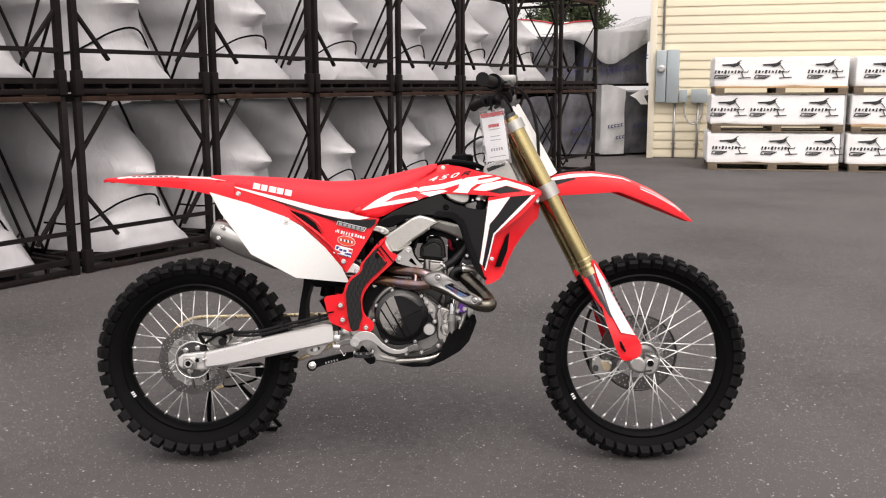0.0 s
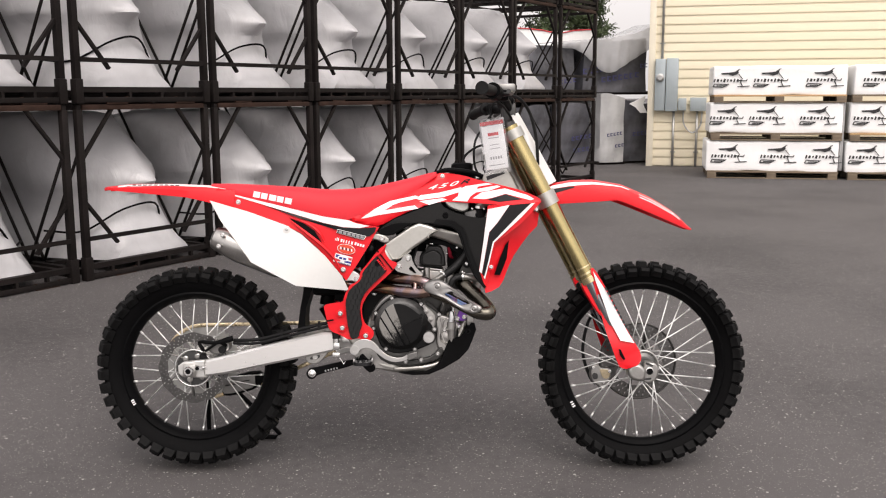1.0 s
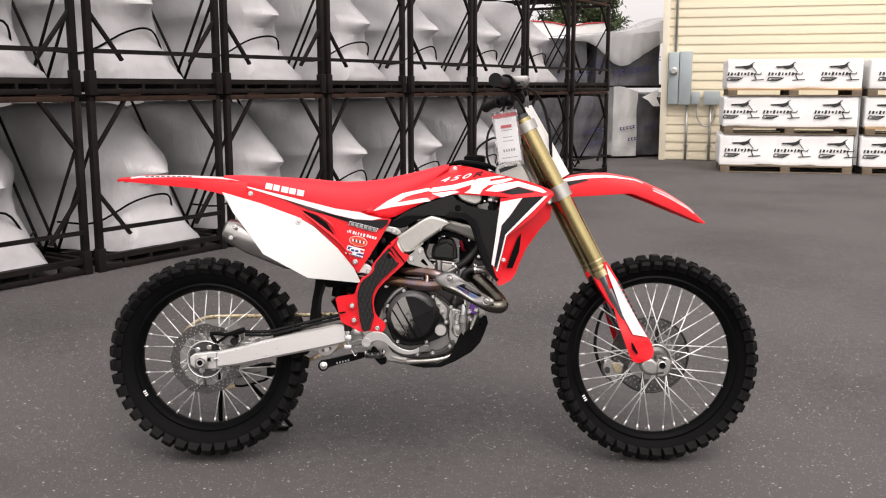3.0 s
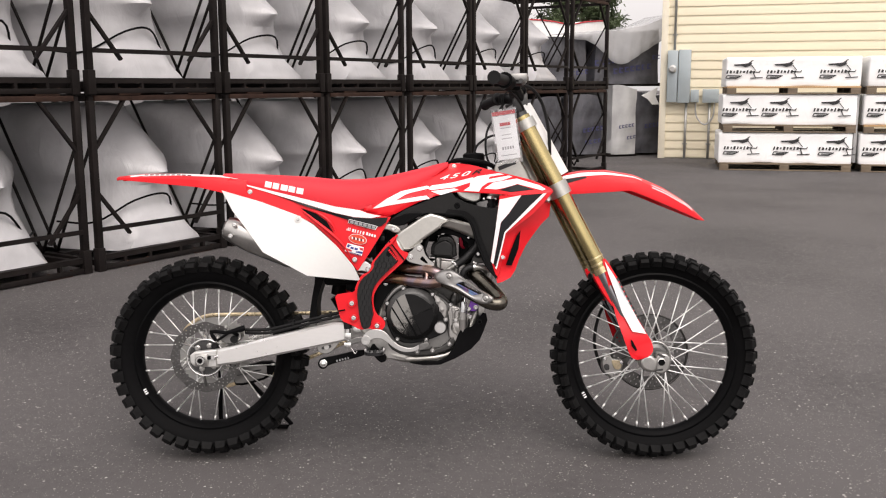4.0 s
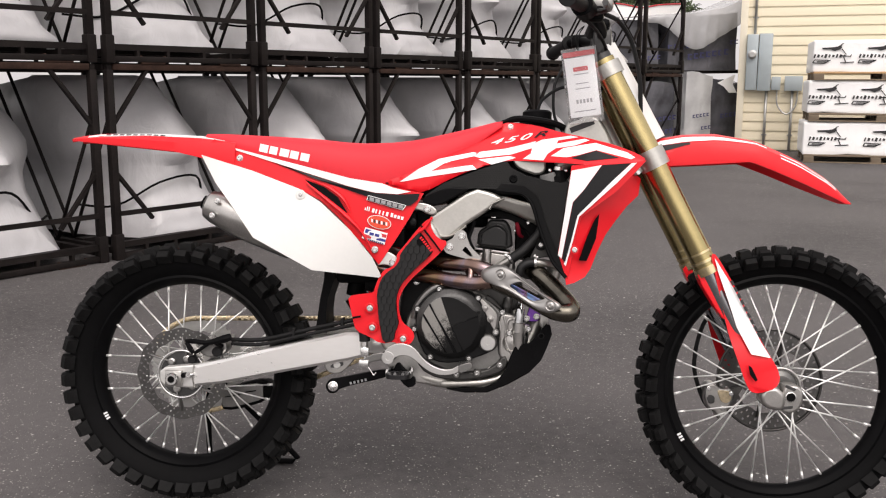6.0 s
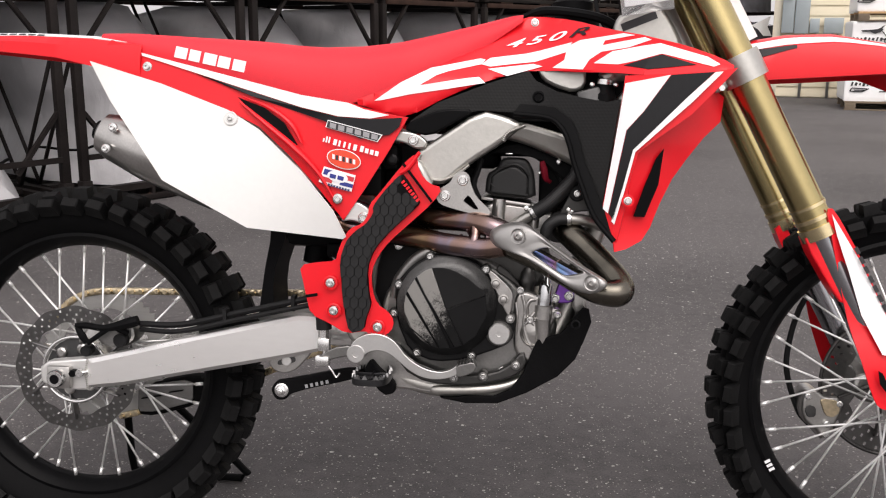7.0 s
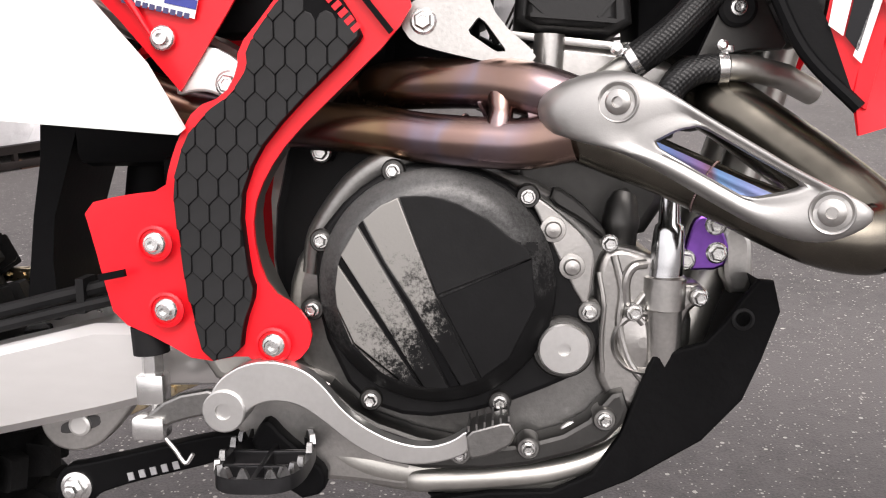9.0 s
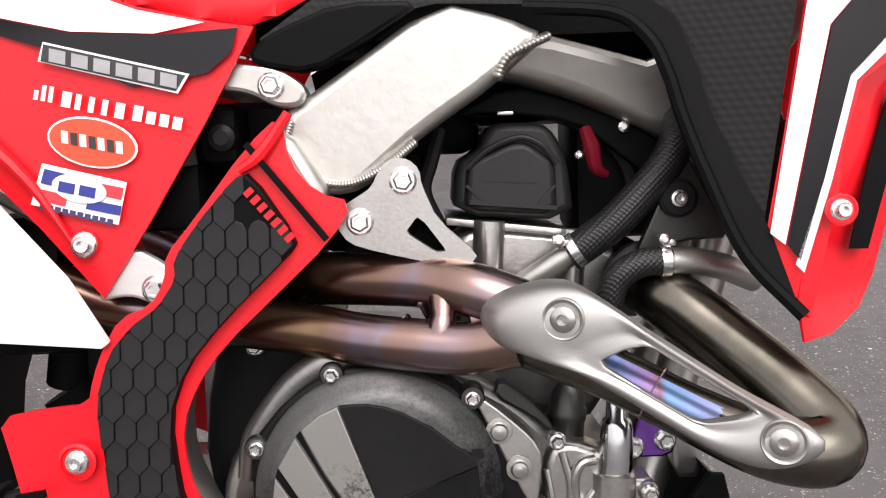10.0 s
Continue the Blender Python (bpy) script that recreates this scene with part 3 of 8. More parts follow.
part("meter_dial", bm, CONDUIT, meter, "round glass-covered meter")
for name, x, z, w, h in (("junction_box", 0.525, 0.96, 0.12, 0.19), ("junction_box", 0.785, 0.95, 0.25, 0.21)):
    jb = thing(name, "small grey electric junction box on the siding", "electric box", wall_pose(x, 0.02, z), group="junction boxes")
    bm = bmesh.new()
    box(bm, (0, -0.05, h / 2), (w, 0.12, h), bevel=0.008)
    part("body", bm, EBOX, jb)
    bm = bmesh.new()
    box(bm, (0, -0.115, h / 2), (w + 0.015, 0.012, h + 0.015), bevel=0.004)
    part("lid", bm, EBOX, jb)
for x, a, b in ((0.17, 1.82, 5.0), (0.39, 0.0, 0.96), (0.775, 0.0, 0.95)):
    bm = bmesh.new()
    tube(bm, ((0, -0.045, a), (0, -0.045, b)), 0.022, 10)
    for q in np.arange(a + 0.25, b, 0.8):
        box(bm, (0, -0.035, q), (0.08, 0.04, 0.02))
    ob = finish("conduit", bm, CONDUIT)
    ob.matrix_world = wall_pose(x)
    tagged(ob, "grey metal conduit strapped to the siding", "conduit", "conduits on the wall")
bm = bmesh.new()
tube(bm, [(0.545, -0.06, 0.96), (0.565, -0.08, 0.72), (0.70, -0.09, 0.58), (0.83, -0.08, 0.70), (0.855, -0.06, 0.95)], 0.013, 8, n=8)
ob = finish("cable_loop", bm, CONDUIT)
ob.matrix_world = wall_pose(0)
tagged(ob, "flexible grey cable looping between two boxes", "cable")

# pallets of wrapped cartons
PAL = radians(-12.5)
PAL0 = Vector((4.745, 11.02, GROUND))


def pal_pose(u, v=0.0, z=0.0):
    a, b = Vector((math.cos(PAL), math.sin(PAL), 0)), Vector((-math.sin(PAL), math.cos(PAL), 0))
    return Matrix.Translation(PAL0 + u * a + v * b + Vector((0, 0, z))) @ pose(0, 0, 0, 0, 0, math.degrees(PAL))


def pallet(w, mat):
    top = thing("pallet", "weathered wooden pallet under a wrapped carton", "pallet", group="stacked pallets")
    for y in (0.02, 0.55, 1.08):
        for x in (0.07, w / 2, w - 0.07):
            bm = bmesh.new()
            box(bm, (x, y, 0.05), (0.13, 0.1, 0.075), bevel=0.004)
            part("block", bm, WOOD, top)
        bm = bmesh.new()
        box(bm, (w / 2, y, 0.1), (w, 0.1, 0.025), bevel=0.003)
        part("board", bm, mat, top)
        bm = bmesh.new()
        box(bm, (w / 2, y, 0.008), (w, 0.1, 0.016), bevel=0.003)
        part("board", bm, WOOD, top)
    return top


def flat(bm, pts, x, z, s, y):
    """A thin printed shape on the carton's face."""
    prism(bm, [(x + u * s, z + w * s) for u, w in pts], y, y + 0.003)


def printed_sled(bm, x, z, s):
    """A small snow-bike emblem as plain shapes: body, seat, bar and runner."""
    y = -0.0135
    flat(bm, [(-0.16, 0.10), (-0.05, 0.10), (0.02, 0.075), (0.10, 0.10), (0.13, 0.135), (0.09, 0.165), (0.06, 0.145), (0.0, 0.135), (-0.08, 0.13), (-0.18, 0.125)], x, z, s, y)
    flat(bm, [(0.085, 0.155), (0.12, 0.19), (0.15, 0.20), (0.15, 0.19), (0.125, 0.175), (0.12, 0.15)], x, z, s, y)
    flat(bm, [(0.11, 0.11), (0.125, 0.115), (0.20, 0.02), (0.19, 0.015)], x, z, s, y)
    flat(bm, [(0.12, 0.005), (0.25, -0.005), (0.27, 0.02), (0.28, 0.018), (0.265, -0.02), (0.12, -0.012)], x, z, s, y)


def print_lines(bm, x, z, s):
    """Lettering below the emblem as slanted bars, with a track outline."""
    y = -0.012
    for i in range(9):
        box(bm, None, ((0.020 + 0.008 * (i % 2)) * s, 0.003, (0.05 - 0.010 * (i % 3)) * s), Matrix.Translation((x - 0.2 * s + i * 0.046 * s, y, z + 0.045 * s)) @ Matrix.Rotation(radians(16), 4, "Y"))
    for a, b in (((-0.20, -0.005), (-0.02, -0.012)), ((-0.22, -0.045), (-0.20, -0.005)), ((-0.22, -0.045), (-0.08, -0.05)), ((-0.08, -0.05), (0.0, -0.008)), ((-0.17, -0.03), (-0.05, -0.03)), ((0.16, 0.03), (0.19, -0.04)), ((0.12, -0.045), (0.29, -0.035))):
        p, q = Vector((x + a[0] * s, y, z + a[1] * s)), Vector((x + b[0] * s, y, z + b[1] * s))
        beam(bm, p, q, 0.003, 0.013 * s)


def carton(w, h, seed, spots):
    """A long carton in printed white wrap."""
    top = thing("wrapped_carton", "long carton in white wrap printed with dark sled emblems", "carton", group="wrapped cartons on pallets")
    bm = bmesh.new()
    box(bm, (w / 2, 0.55, h / 2), (w, 1.1, h), bevel=0.02)
    bmesh.ops.subdivide_edges(bm, edges=[e for e in bm.edges if e.calc_length() > 0.25], cuts=9, use_grid_fill=True)
    for v in bm.verts:
        q = noise.noise_vector(Vector((v.co.x * 3 + seed * 3.3, v.co.y * 3, v.co.z * 5)))
        droop = -0.035 * max(0, noise.noise(Vector((v.co.x * 2.2 + seed, 0, 0))) + 0.3) if v.co.z < 0.03 else 0
        v.co += Vector((0.008 * q.x, 0.010 * q.y, 0.012 * q.z + droop))
    part("wrap", bm, WHITEWRAP, top, sharp=50)
    for x in spots:
        bm = bmesh.new()
        printed_sled(bm, x + 0.03, h * 0.50, 0.82)
        part("emblem", bm, INK, top)
        bm = bmesh.new()
        print_lines(bm, x, h * 0.38, 1.0)
        part("print", bm, INK, top)
    return top


P = None
SPOTS = ((0.29, 0.98, 1.60), (0.22, 0.77, 1.47), (0.22, 0.78, 1.50))
for col, u in enumerate((0.0, 1.93)):
    for lev, (z0, h) in enumerate(((0.0, 0.43), (0.555, 0.425), (1.10, 0.41))):
        m = pal_pose(u + (0.03 * lev if col == 0 else 0.02), 0.0, z0)
        if P is None:
            P = pallet(1.82, WOOD)
            P.matrix_world = m
            F = pallet(1.82, FRESHWOOD)
            F.matrix_world = pal_pose(0.06, 0, 1.10)
        elif (col, lev) != (0, 2):
            copy_thing(F if (col, lev) in ((1, 1),) else P, m)
        c = carton(1.84, h, col * 3 + lev, [q + 0.04 * col for q in SPOTS[(lev + col) % 3]])
        c.matrix_world = pal_pose(u + 0.03 * lev - 0.02, -0.005, z0 + 0.118)
bm = bmesh.new()
box(bm, (1.86, 0.5, 0.85), (0.05, 0.9, 1.45), bevel=0.01)
ob = finish("stretch_film", bm, PALEFILM)
ob.matrix_world = pal_pose(0.0)
tagged(ob, "milky stretch film bridging two carton stacks", "plastic film", "")

# far crates under smoky film, two tiers
FAR = radians(18)
FAR0 = Vector((2.2, 13.35, GROUND))


def far_pose(u, v=0.0, z=0.0):
    a, b = Vector((math.cos(FAR), math.sin(FAR), 0)), Vector((-math.sin(FAR), math.cos(FAR), 0))
    return Matrix.Translation(FAR0 + u * a + v * b + Vector((0, 0, z))) @ pose(0, 0, 0, 0, 0, math.degrees(FAR))


def smoky_crate(w, h, seed, pale, rows):
    top = thing("film_wrapped_crate", "crated machine under smoky plastic film printed with dark lettering bars", "wrapped crate", group="film-wrapped crates at the end of the lot")
    bm = bmesh.new()
    rings = []
    for i in range(9):
        t = i / 8
        z = 0.04 + t * (h - 0.04)
        ring = []
        for j in range(20):
            a = 2 * math.pi * (j + 0.5) / 20
            x, y = math.cos(a), math.sin(a)
            k = 1 / max(abs(x), abs(y)) ** 0.85
            v = noise.noise_vector(Vector((x * 2 + seed * 5, y * 2, z * 2.5)))
            dip = 0.10 * math.sin(2.5 * x + seed) * t
            ring.append((w / 2 * (1 + x * min(k, 1.25) * (1 - 0.05 * t)) + 0.03 * v.x, 0.72 + 0.72 * max(-1, min(1, y * k)) + 0.035 * v.y, z + 0.4 * dip + 0.03 * v.z * t))
        rings.append(ring)
    loft(bm, rings)
    bmesh.ops.subdivide_edges(bm, edges=bm.edges, cuts=1, use_grid_fill=True, smooth=0.3)
    part("film", bm, PALEFILM if pale else DARKFILM, top, sharp=60)
    bm = bmesh.new()
    box(bm, (w / 2, 0.75, 0.03), (w, 1.4, 0.06), bevel=0.01)
    part("base", bm, RACK, top)
    for x0, z0, n in rows:
        step = 0.062 if pale else (0.082 if n < 6 else 0.109)
        for i in range(n):
            bm = bmesh.new()
            tall = step * 0.8
            x, z = x0 + step * (i + 0.5), z0 + 0.13 * step * i
            box(bm, None, (step * (0.72 if i % 7 != 5 else 0.3), 0.004, tall * 0.26), Matrix.Translation((x, -0.055, z + tall * 0.4)))
            box(bm, None, (step * (0.72 if i % 7 != 5 else 0.3), 0.004, tall * 0.26), Matrix.Translation((x, -0.055, z - tall * 0.4)))
            box(bm, None, (step * 0.24, 0.005, tall), Matrix.Translation((x - step * 0.2, -0.055, z)))
            part("lettering_bar", bm, BLUEINK, top)
    return top


for i, (u, v, z, w, h, pale, rows) in enumerate((
    (-0.12, 0.10, 0.0, 0.76, 1.02, False, ()),
    (0.64, 0.08, 0.0, 0.76, 1.06, False, ((0.30, 0.46, 5), (0.34, 0.25, 5))),
    (1.40, -0.14, 0.0, 0.55, 1.21, True, ((0.12, 0.52, 5), (0.28, 0.33, 3))),
    (1.95, 0.06, 0.0, 0.60, 1.10, False, ((0.18, 0.52, 4),)),
    (-0.12, 0.08, 1.22, 1.22, 0.86, False, ((0.82, 0.22, 4),)),
    (1.10, 0.06, 1.22, 1.42, 0.94, False, ((0.02, 0.40, 7), (0.38, 0.26, 7), (1.14, 0.50, 2))),
)):
    c = smoky_crate(w, h, i + 1, pale, rows)
    c.matrix_world = far_pose(u, v, z)
RIDGE = [(-0.2, 2.06), (0.48, 2.09), (1.11, 2.14), (1.54, 2.17), (2.08, 2.27), (2.50, 2.44)]
SAG = [(0.55, 2.02), (1.05, 2.00), (1.28, 1.76), (1.56, 1.53), (1.88, 1.72), (2.42, 2.04), (2.50, 2.10)]
# a milky film hung along the top that sags between the crates
bm = bmesh.new()
rings = []
for i in range(50):
    x = 0.56 + i * 0.0395
    z0, z1 = line(RIDGE, x), sum(line(SAG, x + q * 0.06) for q in range(-3, 4)) / 7
    pts = [(x, -0.085 - 0.06 * t * (1 - t) + 0.016 * math.sin(31 * x + 2 * t) * t + 0.010 * math.sin(13 * x), z0 + (z1 - z0) * t) for t in (0, 0.12, 0.3, 0.5, 0.75, 1.0)]
    pts = [(x, 0.7, z0 + 0.02), (x, 0.0, z0 + 0.015)] + pts
    rings.append(pts + [(p[0], p[1] + 0.006, p[2] - 0.006) for p in pts[::-1]])
loft(bm, rings)
ob = finish("sagging_film", bm, SAGFILM, sharp=60)
ob.matrix_world = far_pose(0)
tagged(ob, "milky plastic film sagging in front of the upper crates", "plastic film")
# white roof with a red edge behind the crates, built as a thin sheet
bm = bmesh.new()
rings = []
for i in range(26):
    x = 0.2 + i * 0.07
    z = 2.39 + 0.02 * math.sin(4.0 * x) - 0.04 * clamp((x - 0.9) / 0.3) * clamp((1.5 - x) / 0.3)
    rings.append([(x, 1.2, 1.9), (x, 1.2, z), (x, 2.2, z + 0.05), (x, 2.2, z + 0.04), (x, 1.21, z - 0.01), (x, 1.21, 1.9)])
loft(bm, rings)
far_roof = finish("white_far_roof", bm, WHITEWRAP, sharp=60)
far_roof.matrix_world = far_pose(0)
tagged(far_roof, "white roof with a red edge beyond the crates", "plastic sheet")
bm = bmesh.new()
tube(bm, [(0.2 + i * 0.07, 1.19, 2.395 + 0.02 * math.sin(4.0 * (0.2 + i * 0.07)) - 0.04 * clamp((i * 0.07 - 0.7) / 0.3) * clamp((1.3 - i * 0.07) / 0.3)) for i in range(26)], 0.012, 8)
part("red_edge", bm, REDINK, far_roof, "red roof edge")
# plain dark box added below the roof
bm = bmesh.new()
box(bm, (1.1, 1.75, 0.95), (2.2, 0.9, 1.9), bevel=0.02)
stack = finish("under_roof_box", bm, RACK)
stack.matrix_world = far_pose(0)
tagged(stack, "plain dark box added under the white roof", "crate")
# scrap of torn white film on the lower crate
bm = bmesh.new()
prism(bm, [(2.00, 1.06), (2.32, 1.20), (2.28, 1.04), (2.36, 0.90), (2.22, 0.90), (2.12, 1.00)], -0.10, -0.095)
ob = finish("torn_film", bm, WHITEWRAP)
ob.matrix_world = far_pose(0)
tagged(ob, "torn scrap of white film hanging from a crate", "plastic film")

# ---- a tree beyond the racks ----
tree = thing("tree", "distant pine tree with a dark green ragged crown", "tree", Matrix.Translation((6.1, 36.0, GROUND)))
bm = bmesh.new()
tube(bm, [(0, 0, 0), (0.05, 0, 2.0), (-0.05, 0.1, 4.0), (0.1, 0, 6.4)], [0.22, 0.17, 0.1, 0.02], 10, n=4)
rnd = random.Random(5)
tips = []
for i in range(46):
    z = 1.2 + 5.0 * i / 46
    a = i * 2.4
    r = (1.9 - 0.22 * abs(z - 3.0)) * rnd.uniform(0.65, 1.15)
    q = Vector((math.cos(a) * r, math.sin(a) * r, z + 0.45))
    tube(bm, [(0, 0, z), q * 0.5 + Vector((0, 0, z * 0.5 - 0.05)), q], [0.05, 0.03, 0.01], 5)
    tips += [q * t + Vector((0, 0, z)) * (1 - t) for t in (0.45, 0.65, 0.82, 1.0)]
part("trunk", bm, BARK, tree)
verts, faces = [], []
for q in tips:
    for _ in range(90):
        c = q + Vector((rnd.gauss(0, 0.2), rnd.gauss(0, 0.2), rnd.gauss(0, 0.13)))
        d = Vector((rnd.gauss(0, 1), rnd.gauss(0, 1), rnd.gauss(0.4, 0.8))).normalized() * rnd.uniform(0.12, 0.28)
        s = d.cross(Vector((rnd.gauss(0, 1), rnd.gauss(0, 1), rnd.gauss(0, 1)))).normalized() * 0.034
        n0 = len(verts)
        verts += [c - s, c + s, c + d + s * 0.4, c + d - s * 0.4]
        faces.append((n0, n0 + 1, n0 + 2, n0 + 3))
me = bpy.data.meshes.new("crown")
me.from_pydata(verts, [], faces)
me.materials.append(LEAF)
ob = new("crown", me)
ob.parent = tree

# ---- the dirt bike: x forwards, y to its left, z up, leaning on its stand ----
LEAN = 7.0
bike = thing("dirt_bike", "red and white dirt bike with knobby tyres leaning on a stand", "motorcycle", pose(0, 0, 0, -LEAN, 0, 0))
REAR, FRONT = Vector((0.0, 0.0, 0.319)), Vector((1.483, 0.0, 0.319))


def bolt(parent, x, z, y, r=0.007, name="bolt", mat=None, socket=True):
    """A flanged screw whose head looks to the bike's right."""
    bm = bmesh.new()
    lathe(bm, [(r * 1.55, 0.003), (r * 1.55, 0.0), (r * 1.35, -0.0012), (r, -0.0014), (r, -0.0045), (r * 0.85, -0.0055)] + ([(r * 0.5, -0.0055), (r * 0.48, -0.002)] if socket else []), (x, y, z), "y", 12)
    return part(name, bm, mat or STEEL, parent)


def hexbolt(parent, x, z, y, r=0.007, turn=0.2):
    bm = bmesh.new()
    lathe(bm, [(r * 1.45, 0.003), (r * 1.45, 0.0), (r * 1.2, -0.0015)], (x, y, z), "y", 16)
    bm2 = [(r * 1.02, -0.001), (r * 1.02, -0.006), (r * 0.8, -0.0075), (r * 0.55, -0.0075), (r * 0.5, -0.006)]
    n0 = len(bm.verts)
    lathe(bm, bm2, (x, y, z), "y", 6)
    bm.verts.ensure_lookup_table()
    bmesh.ops.rotate(bm, verts=bm.verts[n0:], cent=(x, y, z), matrix=Matrix.Rotation(turn, 3, "Y"))
    return part("bolt", bm, STEEL, parent)


# ---- wheels ----
def tyre_mesh(c, R, half, rim_r, pitches, ln, paired):
    """A knobby tyre: carcass and separate tread blocks."""
    bm = bmesh.new()
    base = R - 0.0195
    prof = [(rim_r, -half * 0.42), (rim_r + 0.012, -half * 0.62), (rim_r + 0.032, -half * 0.86), (rim_r + 0.055, -half * 0.9), (base - 0.012, -half * 0.80), (base - 0.004, -half * 0.55), (base, -half * 0.2)]
    prof = prof + [(r, -y) for r, y in prof[::-1]]
    lathe(bm, prof, c, "y", 96, cap=False)
    spots, kinds = [], {}

    def block(a, y, w, ln, h, tilt, skew=0.0):
        """A tapered tread block at angle a, across place y, leaning outwards by tilt."""
        m = Matrix.Translation(c) @ Matrix.Rotation(a, 4, "Y") @ Matrix.Translation((0, y, base - 0.006 - 0.02 * (abs(y) / half) ** 3)) @ Matrix.Rotation(tilt, 4, "X") @ Matrix.Rotation(skew, 4, "Z")
        key = (round(w, 4), round(ln, 4), h)
        if key not in kinds:
            k2 = bmesh.new()
            q = []
            for z, k in ((0, 1.14), (h - 0.002, 0.94), (h, 0.82)):
                q += [k2.verts.new(Vector((sx * ln / 2 * k, sy * w / 2 * k, z))) for sx, sy in ((-1, -1), (1, -1), (1, 1), (-1, 1))]
            k2.faces.new(q[8:])
            for o in (0, 4):
                for i in range(4):
                    k2.faces.new((q[o + i], q[o + (i + 1) % 4], q[o + 4 + (i + 1) % 4], q[o + 4 + i]))
            kinds[key] = k2
        spots.append((key, m))

    s = 2 * math.pi / pitches
    for i in range(pitches):
        a = s * i
        block(a + s * 0.5, 0.0, half * 0.42, ln, 0.0262, 0.0)
        for g in (-1, 1):
            block(a, g * half * 0.27, half * 0.44, ln, 0.0258, -g * radians(8), g * 0.05 * (-1) ** i)
            block(a + s * 0.5, g * half * 0.62, half * 0.34, ln * 1.05, 0.0240, -g * radians(28), g * 0.08)
            for k in (0.0, 0.5) if paired else (0.0,):
                block(a + s * k, g * half * 0.90, half * 0.36, ln * 1.1, 0.0270, -g * radians(54), g * 0.10)
    return bm, kinds, spots


def wheel(name, c, R, half, rim_in, flange, hub_w, spokes, pitches, ln, paired, phase, lead_deg, lace):
    top = thing(name, "", "")
    top.parent = bike
    top["label"] = "black-rimmed spoked wheel with a knobby tyre"
    carcass, kinds, spots = tyre_mesh(c, R, half, rim_in + 0.022, pitches, ln, paired)
    part("tyre", carcass, TYRE, top, "black knobby off-road tyre", 30)
    meshes = {}
    for key, m in spots:
        if key not in meshes:
            ob = part("tread_block", kinds[key], KNOB, top)
            meshes[key] = ob.data
        else:
            ob = new("tread_block", meshes[key])
            ob.parent = top
        ob.matrix_basis = m
    bm = bmesh.new()
    w = half * 0.52
    prof = [(rim_in + 0.026, -w), (rim_in + 0.020, -w - 0.002), (rim_in + 0.016, -w + 0.002), (rim_in + 0.010, -w * 0.72), (rim_in + 0.002, -w * 0.35), (rim_in, 0)]
    prof = prof + [(r, -y) for r, y in prof[-2::-1]] + [(rim_in + 0.02, w * 0.5), (rim_in + 0.012, 0), (rim_in + 0.02, -w * 0.5)]
    rings = [[bm.verts.new(c + Vector((r * math.cos(a), y, r * math.sin(a)))) for r, y in prof] for a in (2 * math.pi * j / 96 for j in range(96))]
    n = len(prof)
    for j in range(96):
        A, B = rings[j], rings[(j + 1) % 96]
        for i in range(n):
            bm.faces.new((A[i], A[(i + 1) % n], B[(i + 1) % n], B[i]))
    part("rim", bm, GLOSSBLACK, top, "gloss black rim")
    for i in range(spokes):
        a = 2 * math.pi * (i + phase) / spokes
        g = -1 if i % 2 else 1
        lead = (1 if ((i + lace) // 2) % 2 else -1) * radians(lead_deg)
        p = c + Vector((flange * math.cos(a + lead), g * hub_w, flange * math.sin(a + lead)))
        q = c + Vector((rim_in * math.cos(a), g * 0.006, rim_in * math.sin(a)))
        bm = bmesh.new()
        tube(bm, (p, p + (q - p) * 0.93), 0.0021, 6)
        tube(bm, (p + (q - p) * 0.925, q), 0.0034, 8)
        part("spoke", bm, SPOKE, top)
    return top


def disc(bm, c, r0, r1, y, th, seed):
    """A drilled brake disc with a scalloped rim."""
    N, M = 176, 7
    grid = []
    for j in range(N):
        a = 2 * math.pi * j / N
        wave = 0.0018 * math.cos(a * 12)
        grid.append([Vector((math.cos(a), 0, math.sin(a))) * (r0 + (r1 - r0) * i / M + (wave if i == M else 0) - (wave if i == 0 else 0)) + c + Vector((0, y, 0)) for i in range(M + 1)])
    vs = [[bm.verts.new(p) for p in row] for row in grid]
    for j in range(N):
        for i in range(M):
            hole = (i in (1, 3, 5)) and (j + 2 * (i // 2)) % 5 == 0
            if not hole:
                bm.faces.new((vs[j][i], vs[j][i + 1], vs[(j + 1) % N][i + 1], vs[(j + 1) % N][i]))
    bmesh.ops.solidify(bm, geom=list(bm.faces), thickness=th)


rear_wheel = wheel("rear_wheel", REAR, 0.331, 0.056, 0.222, 0.055, 0.036, 32, 21, 0.029, True, 0.25, 36, 2)
front_wheel = wheel("front_wheel", FRONT, 0.343, 0.046, 0.2485, 0.038, 0.034, 36, 24, 0.027, True, 0.75, 70, 3)

# rear hub, disc, sprocket
bm = bmesh.new()
lathe(bm, [(0.052, 0.052), (0.060, 0.046), (0.060, 0.040), (0.032, 0.030), (0.028, 0.0), (0.032, -0.030), (0.058, -0.040), (0.058, -0.050), (0.050, -0.056)], REAR, "y", 40)
part("hub", bm, CASTLIGHT, rear_wheel, "machined aluminium hub")
bm = bmesh.new()
tube(bm, [REAR + Vector((0.0600 * math.cos(a), -0.062, 0.0600 * math.sin(a))) for a in np.linspace(0, 2 * math.pi, 49)], 0.0034, 10)
part("hub_ring", bm, STEEL, rear_wheel, "polished hub ring")
bm = bmesh.new()
lathe(bm, [(0.056, -0.050), (0.056, -0.0575), (0.02, -0.0575)], REAR, "y", 36)
part("hub_recess", bm, DARKCAST, rear_wheel)
